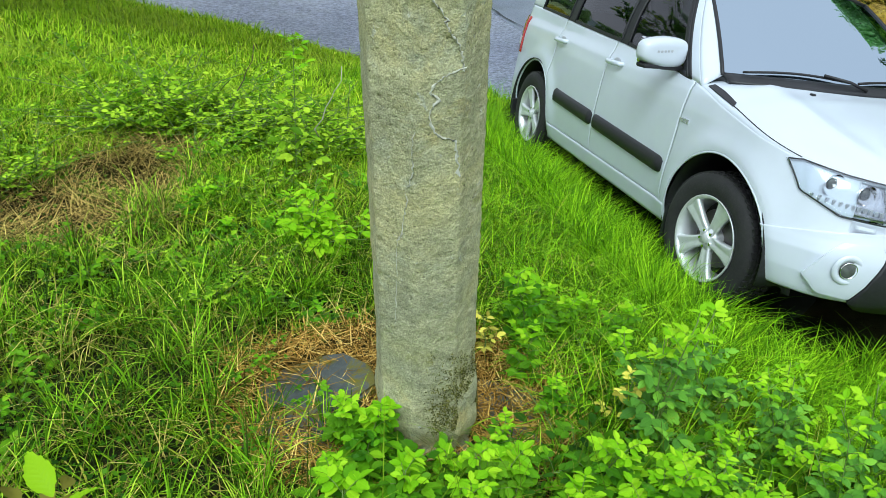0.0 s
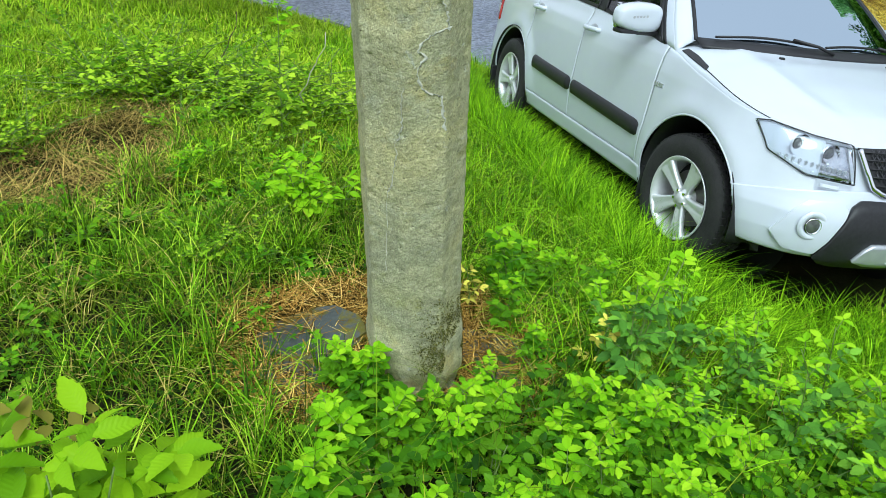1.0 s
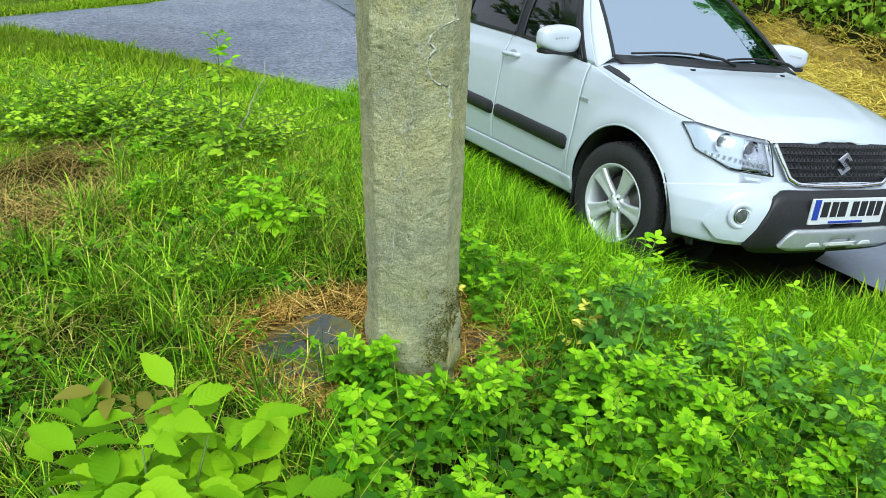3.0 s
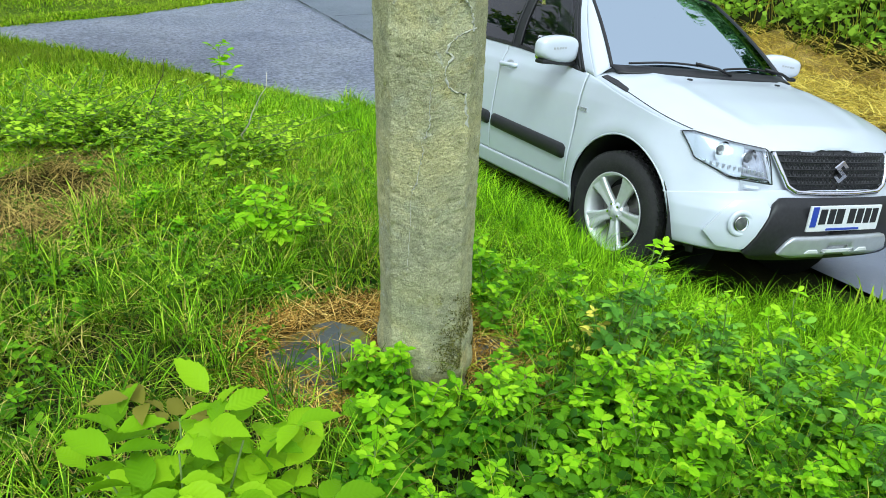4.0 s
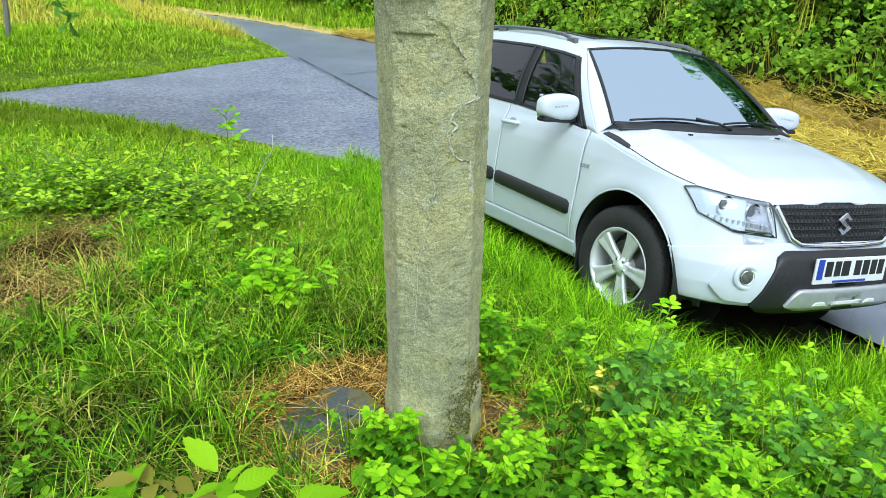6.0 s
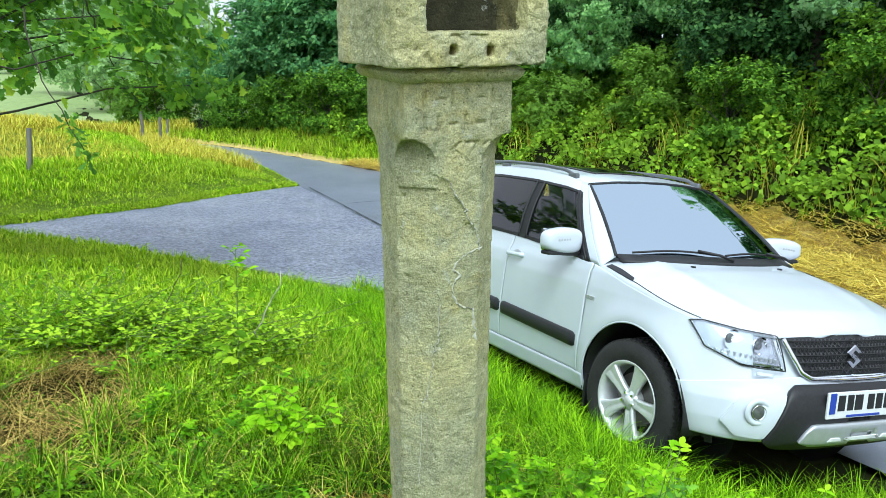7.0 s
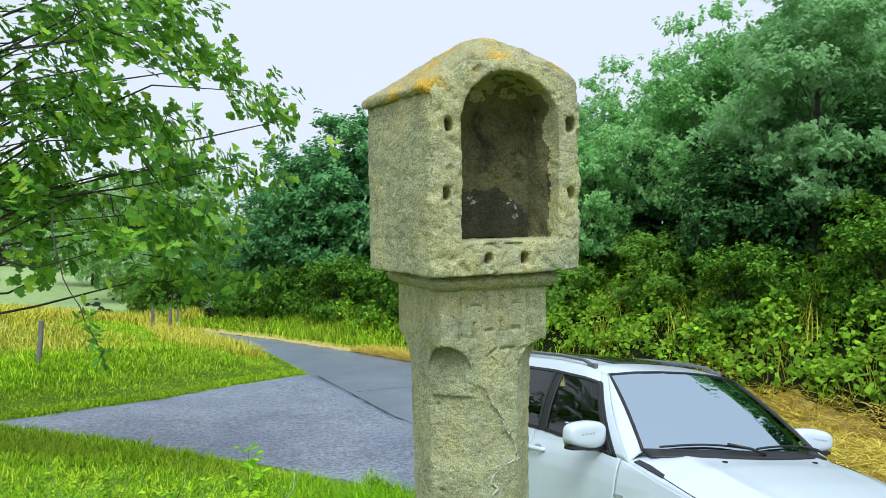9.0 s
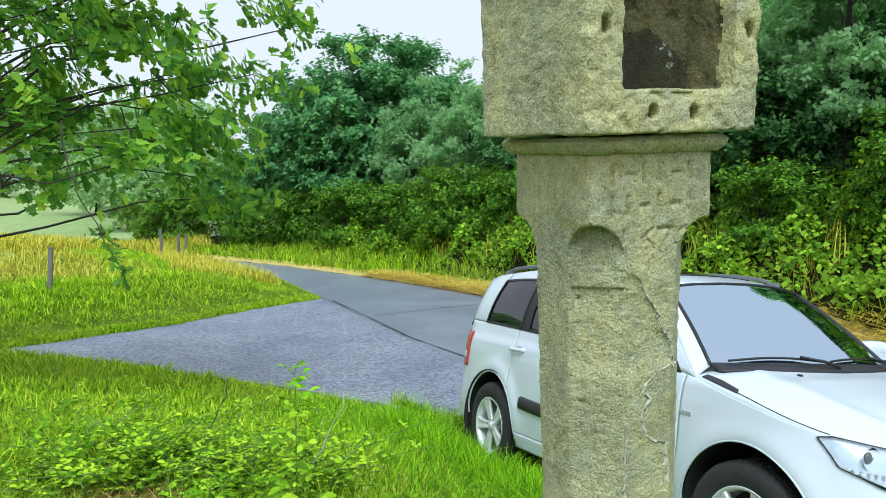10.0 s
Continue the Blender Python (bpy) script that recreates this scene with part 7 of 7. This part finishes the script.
# ---- stone paving round the shrine ----
for cx, cy, w, d, turn, seed in ((-0.30, 0.20, 0.19, 0.14, 20, 1), (-0.40, -0.03, 0.14, 0.13, -10, 2), (-0.20, -0.10, 0.12, 0.09, 5, 3), (0.30, 0.12, 0.16, 0.11, -25, 4), (0.24, -0.12, 0.11, 0.10, 15, 5), (0.05, 0.33, 0.15, 0.10, 5, 6)):
    r2 = np.random.RandomState(seed)
    a = np.linspace(0, 2 * math.pi, 9, endpoint=False)
    poly = [(w * math.copysign(abs(math.cos(t)) ** 0.6, math.cos(t)) * r2.uniform(0.85, 1.1), d * math.copysign(abs(math.sin(t)) ** 0.6, math.sin(t)) * r2.uniform(0.85, 1.1), 0) for t in a]
    bm = bmesh.new()
    extrude_poly(bm, poly, (0, 0, 0.07))
    bmesh.ops.bevel(bm, geom=bm.edges[:], offset=0.008, segments=2, affect="EDGES")
    for v in bm.verts:
        v.co.z += 0.006 * noise.noise(v.co * 14 + Vector((seed, 0, 0)))
    ob = part("paving_stone", bm, SLAB)
    ob.matrix_world = pose(cx, cy, ground_normal_free(cx, cy) - 0.035, r2.uniform(-3, 3), r2.uniform(-3, 3), turn)
    tagged(ob, "dark flat paving stone with moss beside the shrine", "paving stone", "paving stones round the shrine")


# ---- herbs ----
def herb(name, seed, height, leaves, leaflets, size, leaf_mat, label, low=0.12, stems=1, lean=0.15, category="plant", wide=1.0, tip_mat=None):
    """Upright stems with compound leaves all round."""
    rng = np.random.RandomState(seed)
    th = new(name)
    tubes, fol, tips = [], [], []
    for k in range(stems):
        d = np.array([rng.uniform(-1, 1), rng.uniform(-1, 1), 0]) * lean * height * (1 + 0.8 * (stems > 1))
        H = height * rng.uniform(0.75, 1.1)
        t = np.linspace(0, 1, 8)[:, None]
        path = np.array([0, 0, -0.03]) + t * np.array([0, 0, H]) + d * t * t
        tubes.append(tube_np(path, np.linspace(0.0035, 0.0015, 8), 5))
        for i in range(leaves):
            f = low + (1 - low) * (i + rng.uniform(0, 0.6)) / leaves
            p = np.array([np.interp(f, t[:, 0], path[:, j]) for j in range(3)])
            a = i * 2.4 + rng.uniform(-0.4, 0.4)
            L = size * (2.1 - 1.2 * f) * rng.uniform(0.8, 1.2)
            out = np.array([math.cos(a), math.sin(a), 0.25 + 0.7 * f])
            out /= np.linalg.norm(out)
            q = p + out * L
            tubes.append(tube_np(np.stack([p, (p + q) / 2 + np.array([0, 0, 0.004]), q]), [0.0012, 0.001, 0.0008], 4))
            side = np.cross(out, (0, 0, 1.0))
            side /= np.linalg.norm(side) + 1e-9
            s = size * (1.25 - 0.55 * f) * rng.uniform(0.8, 1.2)
            P, W = [q], [out + np.array([0, 0, -0.25])]
            for m in range((leaflets - 1) // 2):
                b = q - out * L * (0.08 + (0.42 if leaflets < 6 else 0.30) * m)
                for sg in (-1, 1):
                    P.append(b)
                    W.append(side * sg + 0.45 * out + np.array([0, 0, rng.uniform(-0.45, 0.1)]))
            n = len(P)
            up = np.tile(np.array([0, 0, 1.0]), (n, 1)) + 0.55 * unit(rng, n)
            g = batch(LEAF_WEED, P, np.array(W) + 0.15 * unit(rng, n), up, s * rng.uniform(0.85, 1.1, n), wide)
            (tips if tip_mat is not None and f > 0.80 else fol).append(g)
    V, F, C = join_np(tubes)
    part("stem", mesh_np("stem", V, [F, C]), STALK, th)["kind"] = "stuff"
    V, F = merge(fol)
    part("foliage", mesh_np("foliage", V, F, False), leaf_mat, th)["kind"] = "stuff"
    if tips:
        V, F = merge(tips)
        part("shoot_tip", mesh_np("shoot_tip", V, F, False), tip_mat, th, "fresh yellow-green shoot tip")["kind"] = "stuff"
    tagged(th, label, category)
    return th


weeds = [herb("leafy_weed", s, hgt, lv, 7, 0.047, HERB, "leafy green wild rose shoot among the grass", 0.15, 1, 0.25, wide=1.1, tip_mat=BRIGHT) for s, hgt, lv in ((1, 0.28, 17), (2, 0.34, 19), (3, 0.22, 15), (4, 0.31, 18))]
tall = [herb("tall_weed", s, hgt, lv, 5, 0.046, HERB_BLUE, "tall bushy bluish-green weed with a bright top", 0.10, 3, 0.22, tip_mat=BRIGHT) for s, hgt, lv in ((5, 0.46, 13), (6, 0.52, 14))]
lows = [herb("low_herb", s, hgt, lv, 3, 0.045, HERB, "low clump of three-part green leaves", 0.05, 5, 0.9, wide=1.15) for s, hgt, lv in ((7, 0.13, 5), (8, 0.16, 5), (9, 0.11, 6))]
brams = [herb("bramble_shoot", s, hgt, lv, 5, 0.031, BRAMBLE, "trailing bramble shoot with dull green leaves", 0.08, 4, 0.8) for s, hgt, lv in ((10, 0.20, 10), (11, 0.27, 12))]
HERE = {}
rngp = np.random.RandomState(12)


def put(kinds, x, y, size=1.0, sink=0.0):
    """Stands one of these plants at a place: the first time the plant itself, then copies."""
    k = kinds[rngp.randint(len(kinds))]
    turn, s = rngp.uniform(0, 360), size * rngp.uniform(0.72, 1.18)
    if k.name not in HERE:
        HERE[k.name] = 1
        return stand(k, x, y, turn, s, sink)
    return plant_copy(k, x, y, turn, s, sink)


def patch_of(kinds, n, cx, cy, rx, ry, size=1.0, gap_=0.09, clear=0.22):
    spots, tries = [], 0
    while len(spots) < n and tries < n * 40:
        tries += 1
        a, r = rngp.uniform(0, 2 * math.pi), math.sqrt(rngp.rand())
        x, y = cx + rx * r * math.cos(a), cy + ry * r * math.sin(a)
        if waves(x, y, 90, 0.45) < -0.42 or math.hypot(x + 0.03, y + 0.03) < clear or any(math.hypot(x - p, y - q) < gap_ for p, q in spots):
            continue
        spots.append((x, y))
        put(kinds, x, y, size)


# thick growth in front of the shrine, taller towards the car
patch_of(weeds + lows, 48, 0.12, -0.62, 0.55, 0.38, 0.92, 0.08)
patch_of(weeds + lows, 52, 0.80, -0.60, 0.60, 0.55, 0.90, 0.085)
patch_of(tall, 6, 0.95, -0.12, 0.42, 0.28, 0.85, 0.20)
patch_of(tall, 7, 1.35, -0.55, 0.35, 0.40, 1.0, 0.18)
patch_of(weeds + lows, 8, 0.55, 0.30, 0.18, 0.35, 0.75, 0.11)
patch_of(weeds, 10, 0.70, 0.62, 0.28, 0.30, 0.9, 0.13)
for x, y in ((-0.22, -0.20), (-0.12, -0.27), (0.02, -0.25), (0.13, -0.22), (-0.28, -0.30), (0.20, -0.28)):
    put(weeds, x, y, 0.72)
put(weeds, -0.24, -0.10, 0.85)
put(weeds, -0.20, -0.16, 0.9)
x, y = np.array([-0.27, -0.24, -0.30, 0.22]), np.array([-0.05, -0.10, -0.02, -0.14])
V, F = tufts(x, y, 40, 0.02, 0.14, 0.2, 0.0014, 0.0028, 0.9)
stuff("grass", V, F, TUFT, "tufts of grass against the foot of the shrine", "grass")
# dark moss at the shrine's foot
n = 30000
ang, hh = rng.uniform(-2.1, 0.15, n), 0.40 * rng.rand(n)
keep_ = rng.rand(n) < smooth_step(-1.95, -1.25, ang) * (1.05 - hh / (0.26 + 0.10 * waves(ang * 2, hh * 3, 95, 1.2))).clip(0, 1) * smooth_step(-0.25, 0.5, waves(ang * 1.6, hh * 7, 94, 0.45) + 0.9 - 3.2 * hh)
ang, hh = ang[keep_], hh[keep_]
n = len(ang)
off = (ang + math.pi / 8) % (math.pi / 4) - math.pi / 8
rr = np.interp(hh, [0.0, 0.10, 0.17, 0.4], [0.139, 0.137, 0.132, 0.131]) / np.cos(off)
pos = np.array([tuple(LEAN @ Vector((a, b, c))) for a, b, c in zip(rr * np.cos(ang), rr * np.sin(ang), hh - 0.05)])
out = np.stack([np.cos(ang), np.sin(ang), np.full(n, 0.1)], -1)
V, F = batch(LEAF_SMALL, pos, unit(rng, n) + 0.5 * out, out + 0.5 * unit(rng, n), rng.uniform(0.002, 0.0055, n), 1.5)
stuff("moss", V, F, MOSS, "dark brown-green moss on the foot of the shrine", "moss")
x, y = scatter(-0.6, 1.8, -1.2, 0.4, 900, lambda x, y: mound_mask(x, y))
V, F = blades(x, y, rng.uniform(0.20, 0.42, len(x)), rng.uniform(0.0008, 0.0016, len(x)), rng, 0.8)
stuff("grass", V, F, GRASS, "long thin grass stalks among the weeds", "grass")
# leaves between the stems, their shade given by the darker leaf colour
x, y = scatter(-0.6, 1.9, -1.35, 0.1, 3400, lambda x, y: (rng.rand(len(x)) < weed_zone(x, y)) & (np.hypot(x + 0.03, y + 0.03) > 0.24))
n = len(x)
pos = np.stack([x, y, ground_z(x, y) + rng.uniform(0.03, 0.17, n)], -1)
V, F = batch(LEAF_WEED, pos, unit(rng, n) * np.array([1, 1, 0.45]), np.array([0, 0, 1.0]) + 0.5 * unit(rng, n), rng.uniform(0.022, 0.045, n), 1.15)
stuff("undergrowth", V, F, HERB_LOW, "broad leaves under the weeds, coloured dark for the shade there", "undergrowth")
# the bright clump behind, brambles on the crest, scattered low herbs
bright = herb("bright_herb", 20, 0.22, 9, 5, 0.048, BRIGHT, "bright yellow-green clump of pinnate leaves", 0.1, 5, 0.55)
stand(bright, -0.25, 1.20, 0, 1.2)
patch_of(brams, 42, -0.60, 2.95, 0.75, 0.40, 1.4, 0.11)
patch_of(brams, 16, -1.75, 1.95, 0.35, 0.5, 0.9, 0.12)
patch_of(lows, 30, -1.2, 0.5, 1.0, 0.9, 0.68, 0.16)
patch_of(brams, 12, -1.0, 1.3, 0.9, 0.8, 0.6, 0.2)
patch_of(lows + brams, 20, -0.2, 2.3, 0.7, 0.8, 0.85, 0.15)
patch_of(brams + lows, 26, -0.9, 4.3, 1.3, 1.1, 0.9, 0.2)
patch_of(weeds, 6, -0.55, 1.6, 0.35, 0.3, 0.7, 0.15)
spire = herb("thistle", 23, 0.62, 24, 5, 0.048, BRAMBLE, "single tall slender green weed on the crest", 0.2, 1, 0.1, tip_mat=BRIGHT)
stand(spire, -0.25, 2.12, 0, 1.32)
yellow = herb("yellowed_weed", 24, 0.22, 7, 5, 0.04, YELLOWED, "weed with pale yellowed leaves", 0.3, 1, 0.2)
stand(yellow, 0.62, -0.02, 0, 1.0)
plant_copy(yellow, 0.30, 0.38, 90, 0.9)

# sapling with large leaves close to the path
sap = new("sapling")
rg = np.random.RandomState(30)
BIG = mesh_np("leaf", *LEAF_BIG)
BIG.materials.append(SAPLING)
BROWN = mesh_np("young_leaf", *LEAF_BIG)
BROWN.materials.append(leafy("young_brown_leaf", [(0.0, (0.15, 0.11, 0.03)), (1.0, (0.22, 0.20, 0.05))], 0.45, 0.3, glow=(0.3, 0.25, 0.05), deep=0.0))
for k, (dx, dy, H) in enumerate(((0.0, 0.0, 0.62), (-0.15, 0.04, 0.58), (0.14, 0.0, 0.62), (0.02, 0.16, 0.60), (-0.10, -0.12, 0.46), (0.24, 0.10, 0.56), (0.10, -0.14, 0.47), (-0.22, 0.14, 0.50), (0.26, -0.06, 0.48), (0.0, -0.05, 0.52))):
    t = np.linspace(0, 1, 7)[:, None]
    path = t * np.array([0, 0, H]) + t ** 1.5 * np.array([dx * 0.8, dy * 0.8, 0])
    tube("stem", path, np.linspace(0.005, 0.002, 7), STALK, sap, 6)
    for i in range(11):
        f = 0.25 + 0.75 * i / 10
        p = np.array([np.interp(f, t[:, 0], path[:, j]) for j in range(3)])
        a = i * 1.9 + k
        out = np.array([math.cos(a), math.sin(a), 0.30 + 0.5 * (i > 9)])
        side = np.array([-math.sin(a), math.cos(a), 0])
        for q, w in ((p + out * 0.085, out + (0, 0, -0.35)), (p + out * 0.060, side + 0.45 * out), (p + out * 0.060, -side + 0.45 * out), (p + out * 0.028, side + 0.3 * out), (p + out * 0.028, -side + 0.3 * out)):
            w = Vector(w + 0.15 * rg.randn(3)).normalized()
            u = (Vector((0, 0, 1)) + 0.42 * Vector(rg.randn(3))).normalized()
            x = w.cross(u).normalized()
            rot = Matrix((x, w, x.cross(w))).transposed().to_4x4()
            young = k == 3 and i > 8
            ob = new("leaf", BROWN if young else BIG)
            ob.parent = sap
            s = rg.uniform(0.05, 0.07) if young else rg.uniform(0.068, 0.112)
            ob.matrix_basis = Matrix.Translation(q) @ rot @ Matrix.Diagonal((s, s, s, 1))
tagged(sap, "young sapling with large light green leaves", "sapling")
stand(sap, -0.84, -0.86, 0, 0.92)

# dead twigs on the crest
TWIG = plain("bleached_twig", (0.50, 0.46, 0.38), 0.8, vary=0.2)
TWIG_DARK = plain("dark_twig", (0.10, 0.06, 0.045), 0.8, vary=0.3)
for name, p0, p1, m, lab in (("twig", (-0.14, 2.26, -0.1), (0.0, 2.2, 0.30), TWIG, "bleached dead twig sticking out of the grass"), ("twig", (-0.62, 3.0, -0.3), (-0.43, 3.07, 0.18), TWIG_DARK, "dark dead twig above the brambles")):
    t = np.linspace(0, 1, 8)[:, None]
    P = np.array(p0) * (1 - t) + np.array(p1) * t + 0.012 * np.random.RandomState(3).randn(8, 3)
    tagged(tube(name, P, np.linspace(0.004, 0.002, 8), m, None, 5), lab, "twig")
